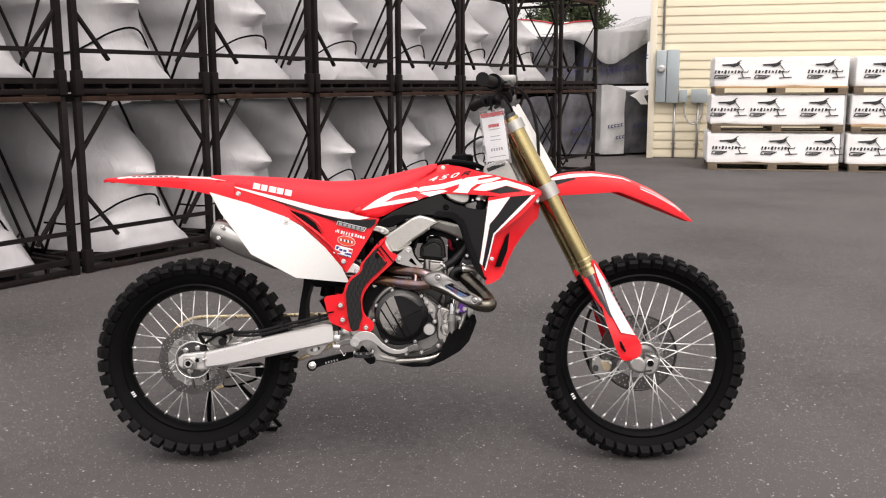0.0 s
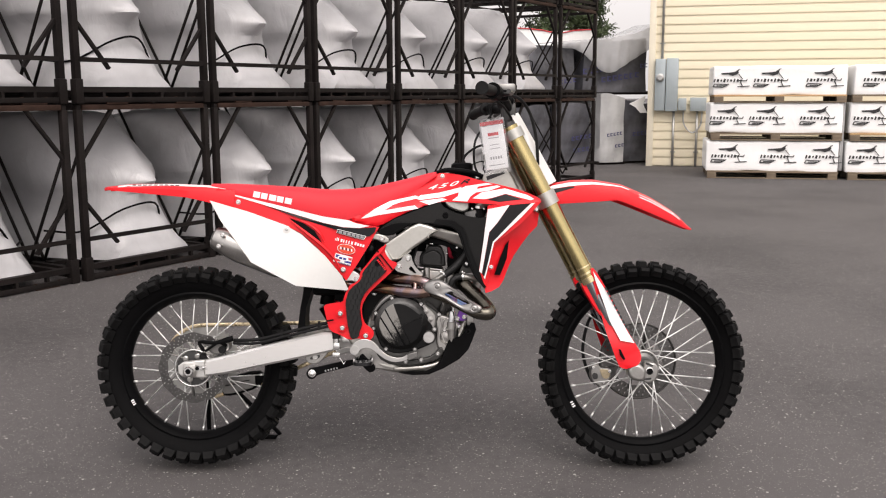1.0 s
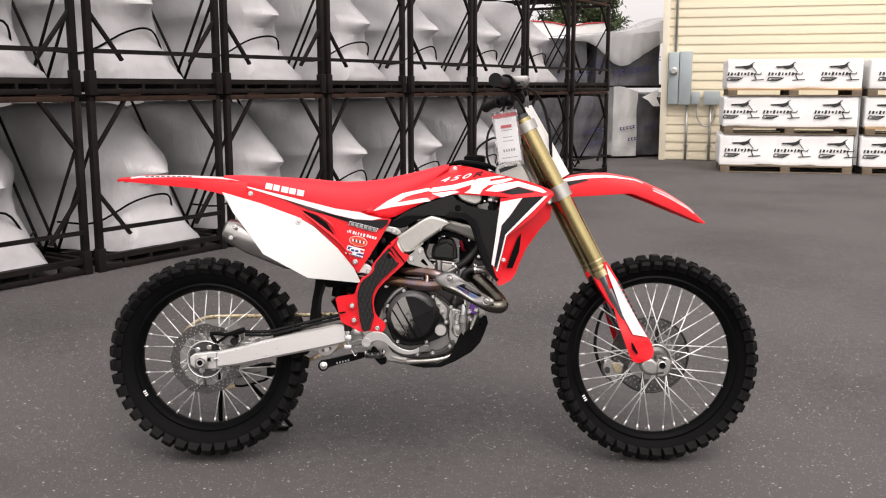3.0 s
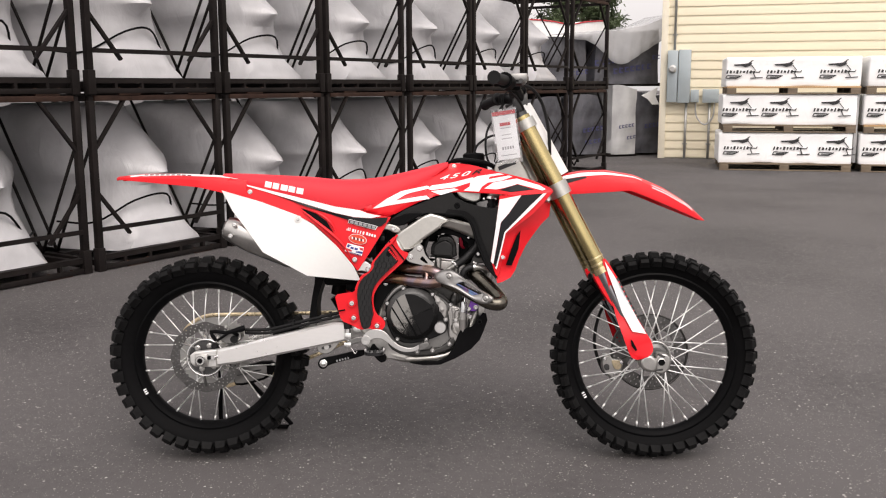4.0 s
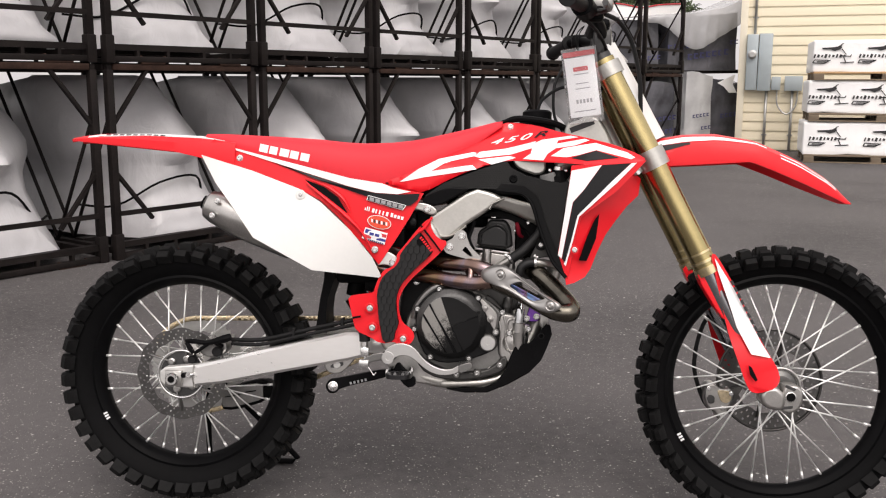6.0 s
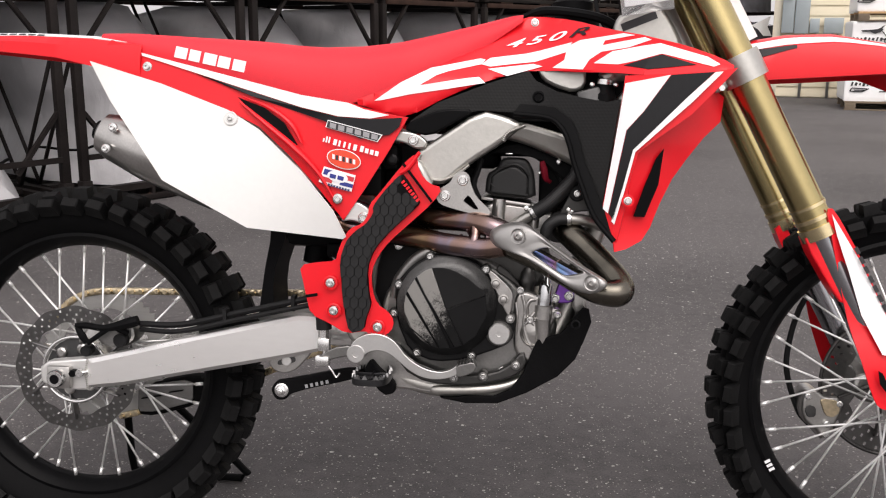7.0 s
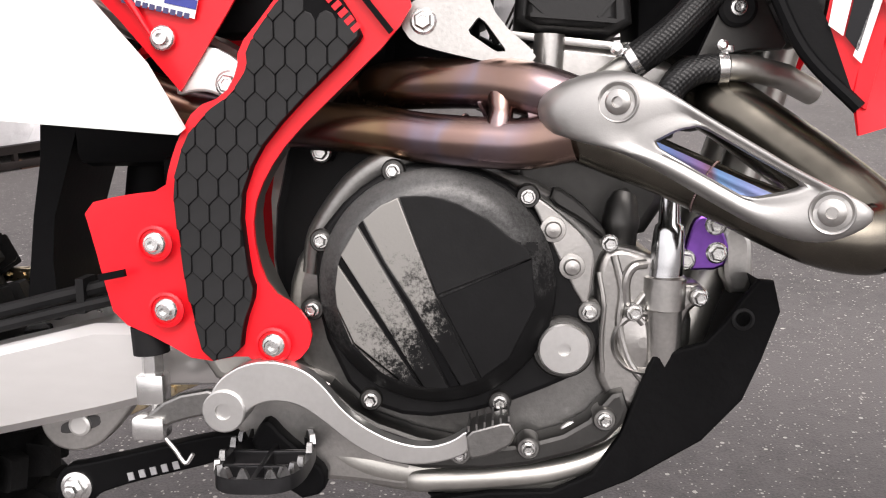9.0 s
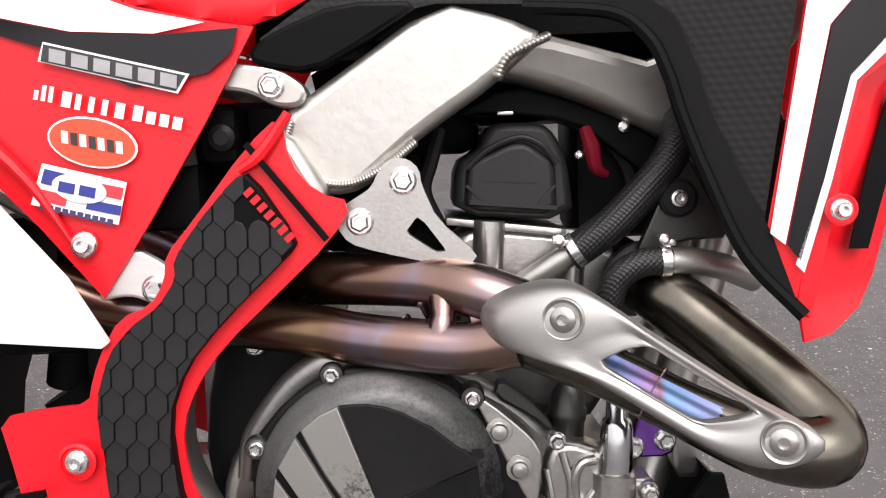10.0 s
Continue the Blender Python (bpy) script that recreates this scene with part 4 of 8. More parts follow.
for j in range(6):
    a = 2 * math.pi * j / 6 + 0.2
    bm = bmesh.new()
    lathe(bm, [(0.0095, -0.055), (0.0095, -0.062), (0.006, -0.064)], REAR + Vector((0.040 * math.cos(a), 0, 0.040 * math.sin(a))), "y", 14)
    part("hub_boss", bm, CASTLIGHT, rear_wheel)
bm = bmesh.new()
disc(bm, REAR, 0.086, 0.1155, -0.058, 0.004, 1)
part("brake_disc", bm, DISCSTEEL, rear_wheel, "drilled steel brake disc")
for j in range(6):
    a = 2 * math.pi * j / 6 + 0.3
    bm = bmesh.new()
    p, q = REAR + Vector((0.048 * math.cos(a), -0.056, 0.048 * math.sin(a))), REAR + Vector((0.094 * math.cos(a + 0.22), -0.058, 0.094 * math.sin(a + 0.22)))
    beam(bm, p, q, 0.016, 0.004, 0.001)
    part("disc_arm", bm, DISCSTEEL, rear_wheel)
bm = bmesh.new()
teeth = []
for j in range(98):
    r = 0.130 if j % 2 else 0.1225
    a = 2 * math.pi * j / 98
    teeth.append((REAR.x + r * math.cos(a), REAR.z + r * math.sin(a)))
ring = [bm.verts.new((x, 0.066, z)) for x, z in teeth]
inner = [bm.verts.new((REAR.x + 0.092 * math.cos(2 * math.pi * j / 98), 0.066, REAR.z + 0.092 * math.sin(2 * math.pi * j / 98))) for j in range(98)]
for j in range(98):
    bm.faces.new((ring[j], ring[(j + 1) % 98], inner[(j + 1) % 98], inner[j]))
bmesh.ops.solidify(bm, geom=list(bm.faces), thickness=0.006)
part("sprocket", bm, ALU, rear_wheel, "large aluminium rear sprocket")
for j in range(6):
    a = 2 * math.pi * j / 6 + 0.1
    bm = bmesh.new()
    beam(bm, REAR + Vector((0.050 * math.cos(a), 0.064, 0.050 * math.sin(a))), REAR + Vector((0.097 * math.cos(a), 0.066, 0.097 * math.sin(a))), 0.018, 0.006, 0.001)
    part("sprocket_arm", bm, ALU, rear_wheel)

# front hub and disc
bm = bmesh.new()
lathe(bm, [(0.040, 0.050), (0.044, 0.040), (0.036, 0.034), (0.022, 0.020), (0.020, 0.0), (0.022, -0.020), (0.038, -0.034), (0.042, -0.040), (0.030, -0.05)], FRONT, "y", 36)
part("hub", bm, CAST, front_wheel, "machined aluminium hub")
bm = bmesh.new()
disc(bm, FRONT, 0.086, 0.1285, 0.058, 0.004, 2)
part("brake_disc", bm, DISCSTEEL, front_wheel, "drilled steel brake disc")
bm = bmesh.new()
tube(bm, [FRONT + Vector((0.1290 * math.cos(a), 0.0555, 0.1290 * math.sin(a))) for a in np.linspace(0, 2 * math.pi, 73)], 0.0036, 8)
part("disc_edge", bm, DARKDISC, front_wheel, "dark outer edge of the brake disc")
bm = bmesh.new()
tube(bm, [FRONT + Vector((0.0475 * math.cos(a), -0.040, 0.0475 * math.sin(a))) for a in np.linspace(0, 2 * math.pi, 41)], 0.0042, 10)
part("hub_flange", bm, CASTLIGHT, front_wheel)
for j in range(6):
    a = 2 * math.pi * j / 6
    bm = bmesh.new()
    beam(bm, FRONT + Vector((0.036 * math.cos(a), 0.052, 0.036 * math.sin(a))), FRONT + Vector((0.099 * math.cos(a + 0.25), 0.058, 0.099 * math.sin(a + 0.25))), 0.016, 0.004, 0.001)
    part("disc_arm", bm, DARKDISC, front_wheel)
# maker's mark on the rims, as bars
for top, c, r, w in ((rear_wheel, REAR, 0.241, 0.031), (front_wheel, FRONT, 0.267, 0.026)):
    for k in range(3):
        a = radians(208) + 0.03 * k
        bm = bmesh.new()
        m = Matrix.Translation(c + Vector((r * math.cos(a), -w, r * math.sin(a)))) @ Matrix.Rotation(-a, 4, "Y")
        box(bm, None, (0.010, 0.0025, 0.0045), m)
        part("mark_bar", bm, DECALWHITE, top)
# chain runs
run = [Vector((-0.006, 0.070, 0.4445)), Vector((0.06, 0.070, 0.446)), Vector((0.30, 0.070, 0.450)), Vector((0.50, 0.070, 0.456))]
low = [Vector((0.03, 0.070, 0.197)), Vector((0.20, 0.070, 0.246)), Vector((0.48, 0.070, 0.365))]
arc = [REAR + Vector((0.1255 * math.cos(a), 0.070, 0.1255 * math.sin(a))) for a in np.linspace(radians(150), radians(93), 9)]


def chain_links(seq, lead_in=()):
    """Rollers and side plates along a run of chain."""
    g = glide(seq, 10)
    L = [0.0]
    for a, b in zip(g, g[1:]):
        L.append(L[-1] + (b - a).length)
    pts = list(lead_in) + [Vector([float(np.interp(s, L, [p[i] for p in g])) for i in range(3)]) for s in np.arange(0, L[-1], 0.0159)]
    bm = bmesh.new()
    for i, (a, b) in enumerate(zip(pts, pts[1:])):
        d = (b - a).normalized()
        beam(bm, a - d * 0.003, b + d * 0.003, 0.020 if i % 2 else 0.014, 0.013, 0.003)
        lathe(bm, [(0.0042, 0.012), (0.0042, -0.012)], a, "y", 8)
    return bm


chain = part("chain", chain_links(run, arc), CHAIN, bike, "gold-coloured drive chain")
part("lower_run", chain_links(low), CHAIN, chain)

# ---- swingarm and rear brake ----
swingarm = part("swingarm", bmesh.new(), SWINGALU, bike, "brushed aluminium swingarm")
bm = bmesh.new()
for g in (-1, 1):
    secs = []
    for x, zc, hz in ((0.055, 0.327, 0.026), (0.12, 0.339, 0.0295), (0.25, 0.369, 0.0325), (0.36, 0.393, 0.034), (0.43, 0.408, 0.0345), (0.466, 0.412, 0.030)):
        y0, y1 = g * 0.128, g * 0.082
        b = 0.007
        secs.append([(x, y0, zc - hz + b), (x, y0, zc + hz - b), (x, y0 - g * b, zc + hz), (x, y1 + g * b, zc + hz), (x, y1, zc + hz - b), (x, y1, zc - hz + b), (x, y1 + g * b, zc - hz), (x, y0 - g * b, zc - hz)])
    loft(bm, secs)
box(bm, (0.50, 0, 0.415), (0.10, 0.20, 0.06), bevel=0.015)
bm.to_mesh(swingarm.data)
bm.free()
for f in swingarm.data.polygons:
    f.use_smooth = True
swingarm.data.set_sharp_from_angle(angle=radians(32))


def weld(parent, pts, r=0.006, n=40):
    """A rippled weld bead along the points."""
    g = glide(pts, 10)
    bm = bmesh.new()
    L = [0.0]
    for a, b in zip(g, g[1:]):
        L.append(L[-1] + (b - a).length)
    for s in np.linspace(0, L[-1], n):
        c = Vector([float(np.interp(s, L, [p[i] for p in g])) for i in range(3)])
        ahead = Vector([float(np.interp(min(s + 0.002, L[-1]), L, [p[i] for p in g]) - np.interp(max(s - 0.002, 0), L, [p[i] for p in g])) for i in range(3)])
        turn = ahead.to_track_quat("X", "Y").to_matrix().to_4x4()
        bmesh.ops.create_uvsphere(bm, u_segments=12, v_segments=8, radius=r, matrix=Matrix.Translation(c) @ turn @ Matrix.Diagonal((0.34, 0.42, 1, 1)))
    return part("weld_bead", bm, FRAMEALU, parent, sharp=80)


weld(swingarm, [(0.054, -0.127, 0.354), (0.052, -0.129, 0.33), (0.054, -0.127, 0.300)], 0.0040, 16)
weld(swingarm, [(0.463, -0.127, 0.442), (0.468, -0.129, 0.43), (0.470, -0.129, 0.41), (0.472, -0.127, 0.385)], 0.0045, 20)
bm = bmesh.new()
prism(bm, softened([(-0.035, 0.302), (-0.035, 0.345), (0.03, 0.352), (0.07, 0.356), (0.07, 0.297), (0.02, 0.296)], 1), -0.122, -0.098, 0.004)
part("axle_plate", bm, ALU, swingarm)
bm = bmesh.new()
prism(bm, softened([(-0.035, 0.302), (-0.035, 0.345), (0.03, 0.352), (0.07, 0.356), (0.07, 0.297), (0.02, 0.296)], 1), 0.098, 0.122, 0.0)
part("axle_plate", bm, ALU, swingarm)
bm = bmesh.new()
box(bm, (0.004, -0.128, 0.321), (0.042, 0.014, 0.040), bevel=0.003)
part("axle_block", bm, CASTLIGHT, swingarm)
bm = bmesh.new()
lathe(bm, [(0.0155, -0.128), (0.0155, -0.146), (0.0135, -0.149), (0.0085, -0.149), (0.008, -0.125)], (0.004, 0, 0.321), "y", 28)
nut = part("axle_nut", bm, STEEL, swingarm)
bm = bmesh.new()
lathe(bm, [(0.0078, -0.120), (0.0078, -0.1482), (0.002, -0.1482)], (0.004, 0, 0.321), "y", 20)
part("axle_bore", bm, BLACK, nut)
bm = bmesh.new()
lathe(bm, [(0.0065, -0.120), (0.0065, -0.1362), (0.002, -0.1362)], (0.030, 0, 0.329), "y", 6)
part("adjuster_slot", bm, BLACK, nut)
bm = bmesh.new()
tube(bm, ((0.02, -0.131, 0.326), (0.058, -0.131, 0.333)), 0.0035, 8)
lathe(bm, [(0.007, -0.126), (0.007, -0.136)], (0.042, 0, 0.330), "y", 6)
part("chain_adjuster", bm, STEEL, swingarm)
# brake caliper on the disc with its hanger
bm = bmesh.new()
prism(bm, softened([(0.050, 0.385), (0.060, 0.405), (0.095, 0.415), (0.122, 0.408), (0.126, 0.385), (0.105, 0.368), (0.065, 0.368)], 1), -0.088, -0.045, 0.006)
lathe(bm, [(0.015, -0.094), (0.015, -0.08)], (0.082, 0, 0.388), "y", 18)
caliper_r = part("rear_caliper", bm, CAST, swingarm, "cast rear brake caliper")
for x, z, r in ((0.103, 0.384, 0.012), (0.040, 0.363, 0.010)):
    bm = bmesh.new()
    lathe(bm, [(r, -0.085), (r, -0.104), (r * 0.8, -0.106)], (x, 0, z), "y", 18)
    part("rubber_boot", bm, RUBBER, caliper_r)
bm = bmesh.new()
tube(bm, [(0.030, -0.116, 0.411), (0.050, -0.118, 0.412), (0.085, -0.118, 0.409), (0.126, -0.118, 0.419), (0.143, -0.116, 0.424)], [0.005, 0.006, 0.006, 0.010, 0.009], 10, n=5)
tube(bm, [(0.032, -0.116, 0.408), (0.042, -0.118, 0.393), (0.050, -0.118, 0.382)], [0.005, 0.007, 0.005], 10, n=4)
tube(bm, [(0.052, -0.118, 0.381), (0.070, -0.118, 0.394), (0.090, -0.118, 0.408)], 0.0045, 10, n=4)
tube(bm, [(0.105, -0.118, 0.410), (0.115, -0.100, 0.398)], 0.006, 10)
part("caliper_guard", bm, BLACK, swingarm)
bm = bmesh.new()
tube(bm, [(0.14, -0.10, 0.415), (0.22, -0.108, 0.418), (0.32, -0.112, 0.442), (0.44, -0.112, 0.470), (0.50, -0.10, 0.48)], 0.0055, 8, n=6)
tube(bm, [(0.14, -0.10, 0.405), (0.22, -0.118, 0.408), (0.33, -0.120, 0.434), (0.45, -0.118, 0.461), (0.50, -0.10, 0.465)], 0.0045, 8, n=6)
for x, z in ((0.30, 0.436), (0.42, 0.463)):
    box(bm, (x, -0.112, z), (0.006, 0.022, 0.026))
part("brake_hose", bm, RUBBER, swingarm)
# chain guide below, seen through the wheel
bm = bmesh.new()
prism(bm, softened([(0.062, 0.205), (0.075, 0.262), (0.185, 0.290), (0.215, 0.268), (0.19, 0.230), (0.10, 0.202)], 1), 0.055, 0.085, 0.003)
part("chain_guide", bm, BLACK, swingarm)
bm = bmesh.new()
prism(bm, softened([(0.068, 0.212), (0.070, 0.262), (0.178, 0.280), (0.180, 0.235), (0.10, 0.212)], 1, 0.15), 0.050, 0.054, 0.001)
guide_plate = part("chain_guide_plate", bm, CAST, swingarm)
for x, z, w in ((0.098, 0.243, 0.020), (0.147, 0.256, 0.014)):
    bm = bmesh.new()
    beam(bm, (x - w, 0.0485, z - 0.18 * w), (x + w, 0.0485, z + 0.18 * w), 0.012, 0.002, 0.0008)
    part("slot", bm, BLACK, guide_plate)
# linkage arm and lower shock parts under the swingarm
for y0, y1 in ((-0.104, -0.088), (0.088, 0.104)):
    bm = bmesh.new()
    prism(bm, softened([(0.372, 0.362), (0.455, 0.384), (0.440, 0.364), (0.420, 0.342), (0.400, 0.336), (0.383, 0.340), (0.374, 0.351)], 2), y0, y1, 0.004, 3)
    part("linkage_bracket", bm, CASTLIGHT, swingarm, "cast aluminium linkage lug")
bm = bmesh.new()
prism(bm, softened([(0.388, 0.350), (0.389, 0.360), (0.420, 0.368), (0.421, 0.357)], 2, 0.2), -0.1048, -0.100, 0.0008)
part("lug_recess", bm, DARKCAST, swingarm)
bm = bmesh.new()
lathe(bm, [(0.0085, -0.10), (0.0085, -0.1075), (0.0065, -0.1085)], (0.405, 0, 0.359), "y", 20)
part("linkage_pin", bm, ALU, swingarm)
linkage = bmesh.new()
for g in (-1,):
    prism(linkage, softened([(0.382, 0.285), (0.372, 0.303), (0.382, 0.32), (0.40, 0.322), (0.53, 0.352), (0.54, 0.332), (0.41, 0.300), (0.40, 0.286)], 2), g * 0.092, g * 0.078, 0.002)
linkage = part("linkage_arm", linkage, BLACK, bike, "black linkage arm")
bm = bmesh.new()
lathe(bm, [(0.0125, -0.092), (0.0125, -0.095), (0.010, -0.096)], (0.393, 0, 0.304), "y", 24)
lathe(bm, [(0.0088, -0.095), (0.0088, -0.102), (0.0055, -0.104), (0.0052, -0.108), (0.003, -0.109)], (0.393, 0, 0.304), "y", 6)
part("linkage_bolt", bm, STEEL, linkage)
for k in range(5):
    bm = bmesh.new()
    box(bm, None, (0.0048, 0.001, 0.0062), Matrix.Translation((0.437 + 0.0092 * k, -0.0926, 0.3125 + 0.0023 * k)) @ Matrix.Rotation(radians(-13), 4, "Y"))
    part("mark_bar", bm, GREYINK, linkage)
bm = bmesh.new()
tube(bm, [(0.50, 0.02, 0.40), (0.43, 0.01, 0.52)], 0.03, 16)
tube(bm, [(0.43, 0.01, 0.52), (0.47, 0.0, 0.75)], 0.024, 16)
part("rear_shock", bm, BLACK, bike)
bm = bmesh.new()
tube(bm, [(0.50 - 0.03 * k / 60 * 2 + 0.026 * math.cos(k * 0.7), 0.0 + 0.036 * math.sin(k * 0.7), 0.52 + 0.003 * k) for k in range(64)], 0.005, 6)
part("shock_spring", bm, RED, bike, "red shock spring")
# mud flap behind the shock
bm = bmesh.new()
secs = []
for x, z, w in ((0.338, 0.43, 0.015), (0.345, 0.48, 0.0105), (0.350, 0.515, 0.010), (0.359, 0.56, 0.013), (0.362, 0.60, 0.018), (0.36, 0.66, 0.03)):
    secs.append([(x, -0.045, z), (x + 2 * w, -0.05, z), (x + 2 * w, 0.05, z), (x, 0.045, z)])
loft(bm, secs)
part("mud_flap", bm, BLACK, bike)
bm = bmesh.new()
box(bm, (0.46, 0.0, 0.585), (0.14, 0.11, 0.06), bevel=0.012)
box(bm, (0.49, -0.05, 0.55), (0.05, 0.02, 0.025), bevel=0.004)
tube(bm, [(0.475, -0.06, 0.545), (0.485, -0.065, 0.535), (0.50, -0.06, 0.55)], 0.003, 6)
part("battery_tray", bm, BLACK, bike)

# ---- bodywork ----
def d_side(x, z):
    return -0.15 - 0.035 * math.sin(math.pi * clamp((0.80 - z) / 0.26))


def d_cov(x, z):
    return -0.15 + 0.05 * clamp((0.45 - x) / 0.3) * clamp((z - 0.74) / 0.12)


def d_tank(x, z):
    return -0.125 - 0.065 * clamp((x - 0.83) / 0.16) + 0.07 * clamp((z - 0.84) / 0.1)


def d_shr(x, z):
    return -0.135 - 0.06 * clamp((x - 0.83) / 0.14)


def d_fin(x, z):
    return -0.192 + 0.6 * max(0.0, x - 0.97) + 0.012 * math.sin(math.pi * clamp((x - 0.97) / 0.13))


seat_top = [(0.069, 0.924), (0.13, 0.924), (0.241, 0.919), (0.351, 0.913), (0.417, 0.906), (0.461, 0.904), (0.526, 0.906), (0.59, 0.913), (0.655, 0.927), (0.719, 0.942), (0.782, 0.958), (0.80, 0.960)]
seat_low = [(0.069, 0.912), (0.104, 0.904), (0.157, 0.884), (0.268, 0.855), (0.373, 0.826), (0.435, 0.808), (0.515, 0.803), (0.58, 0.822), (0.642, 0.850), (0.702, 0.880), (0.752, 0.910), (0.80, 0.945)]
seat_w = [(0.069, 0.075), (0.14, 0.094), (0.25, 0.104), (0.40, 0.108), (0.5, 0.112), (0.6, 0.110), (0.7, 0.094), (0.8, 0.068)]
bm = bmesh.new()
secs = []
for x in np.linspace(0.069, 0.80, 44):
    zt, zb, w = line(seat_top, x), line(seat_low, x), line(seat_w, x)
    h = zt - zb
    half = [(-w, zb), (-w * 1.015, zb + 0.25 * h), (-w * 0.99, zb + 0.55 * h), (-w * 0.90, zb + 0.80 * h), (-w * 0.74, zb + 0.93 * h), (-w * 0.4, zt - 0.01 * h), (0, zt)]
    ring = half + [(-y, z) for y, z in half[-2::-1]]
    secs.append([(x, y, z) for y, z in ring])
loft(bm, secs)
seat = part("seat", bm, SEAT, bike, "matte red seat")


def d_seat(x, z):
    zt, zb, w = line(seat_top, x), line(seat_low, x), line(seat_w, x)
    return -w * float(np.interp((z - zb) / (zt - zb), [0, 0.25, 0.55, 0.8, 0.93, 1], [1, 1.015, 0.99, 0.90, 0.74, 0.4]))


def slanted(x, z, w, h, tilt, lean=0.0):
    """A slanted lettering block: its four corners in (x, z)."""
    c, s = math.cos(radians(tilt)), math.sin(radians(tilt))
    return [(x + c * u - s * v + lean * v, z + s * u + c * v) for u, v in ((0, 0), (w, 0), (w, h), (0, h))]


for k in range(5):
    bm = bmesh.new()
    decal(bm, slanted(0.2085 + 0.0256 * k, 0.879 - 0.0053 * k, (0.022, 0.020, 0.023, 0.021, 0.022)[k], 0.019, -11.5), d_seat, 0.0014, 0.02)
    part("mark_bar", bm, DECALWHITE, seat)

# rear fender
rf_top = [(-0.293, 0.913), (-0.204, 0.922), (-0.075, 0.922), (0.055, 0.916), (0.15, 0.905)]
rf_low = [(-0.293, 0.905), (-0.155, 0.892), (-0.009, 0.878), (0.064, 0.862), (0.15, 0.835)]
rf_w = [(-0.293, 0.035), (-0.26, 0.062), (-0.15, 0.080), (0.0, 0.094), (0.15, 0.108)]
bm = bmesh.new()
secs = []
for x in np.linspace(-0.293, 0.15, 26):
    zt, zb, w = line(rf_top, x), line(rf_low, x), line(rf_w, x)
    half = [(-w, zb), (-w, zb + 0.55 * (zt - zb)), (-w * 0.9, zt - 0.006), (-w * 0.7, zt), (0, zt + 0.003)]
    under = [(0, zt - 0.003), (-w * 0.7, zt - 0.006), (-w * 0.88, zt - 0.012), (-w + 0.004, zb + 0.5 * (zt - zb)), (-w + 0.004, zb)]
    ring = half + [(-y, z) for y, z in half[-2::-1]] + [(-y, z) for y, z in under[::-1]] + under[1:]
    secs.append([(x, y, z) for y, z in ring])
loft(bm, secs)
rear_fender = part("rear_fender", bm, RED, bike, "red plastic rear fender")


def top_strip(x0, x1, fy0, fy1, lift, top_l, wid, n=14):
    """A thin graphic lying on a fender's top between two shares of its half width."""
    bm = bmesh.new()
    secs = []
    for t in np.linspace(0, 1, n):
        x = x0 + (x1 - x0) * t
        zt, w = line(top_l, x), line(wid, x)
        a, b = fy0(t), fy1(t)

        def at(f):
            return zt + lift + float(np.interp(abs(f), [0, 0.7, 0.9, 1.0], [0.003, 0, -0.006, -0.016]))

        ys = [a + (b - a) * q for q in (0, 0.34, 0.67, 1)]
        secs.append([(x, -y * w, at(y)) for y in ys] + [(x, -y * w, at(y) - 0.0008) for y in ys[::-1]])
    loft(bm, secs)
    return bm


part("graphic", top_strip(-0.24, 0.145, lambda t: 0.80 - 0.2 * t, lambda t: 0.93 - 0.08 * t, 0.0012, rf_top, rf_w), DECALWHITE, rear_fender, "white fender graphic")
for k in range(9):
    part("mark_bar", top_strip(-0.19 + 0.018 * k, -0.19 + 0.018 * k + 0.012, lambda t: 0.83, lambda t: 0.90, 0.0024, rf_top, rf_w, 3), INK, rear_fender)

# side covers, white panels
cover = [(0.06, 0.873), (0.096, 0.908), (0.15, 0.888), (0.30, 0.848), (0.441, 0.809), (0.52, 0.805), (0.544, 0.796), (0.597, 0.784), (0.618, 0.781), (0.585, 0.723), (0.547, 0.662), (0.512, 0.610), (0.473, 0.658), (0.421, 0.715), (0.369, 0.762), (0.316, 0.788), (0.193, 0.832)]
white = [(0.081, 0.867), (0.204, 0.831), (0.319, 0.789), (0.374, 0.758), (0.449, 0.691), (0.501, 0.627), (0.52, 0.584), (0.515, 0.5805), (0.355, 0.596), (0.217, 0.672), (0.17, 0.736), (0.115, 0.802)]
for side in (1, -1):
    bm = bmesh.new()
    panel(bm, cover, d_cov, 0.003, 0.005, 0.03, side)
    sc = part("side_cover", bm, RED, bike, "red plastic side cover")
    bm = bmesh.new()
    panel(bm, white, lambda x, z: d_side(x, z) - 0.004, 0.004, 0.006, 0.025, side)
    np_ = part("number_panel", bm, WHITE, bike, "plain white side number panel")
    if side == 1:
        side_cover, white_panel = sc, np_
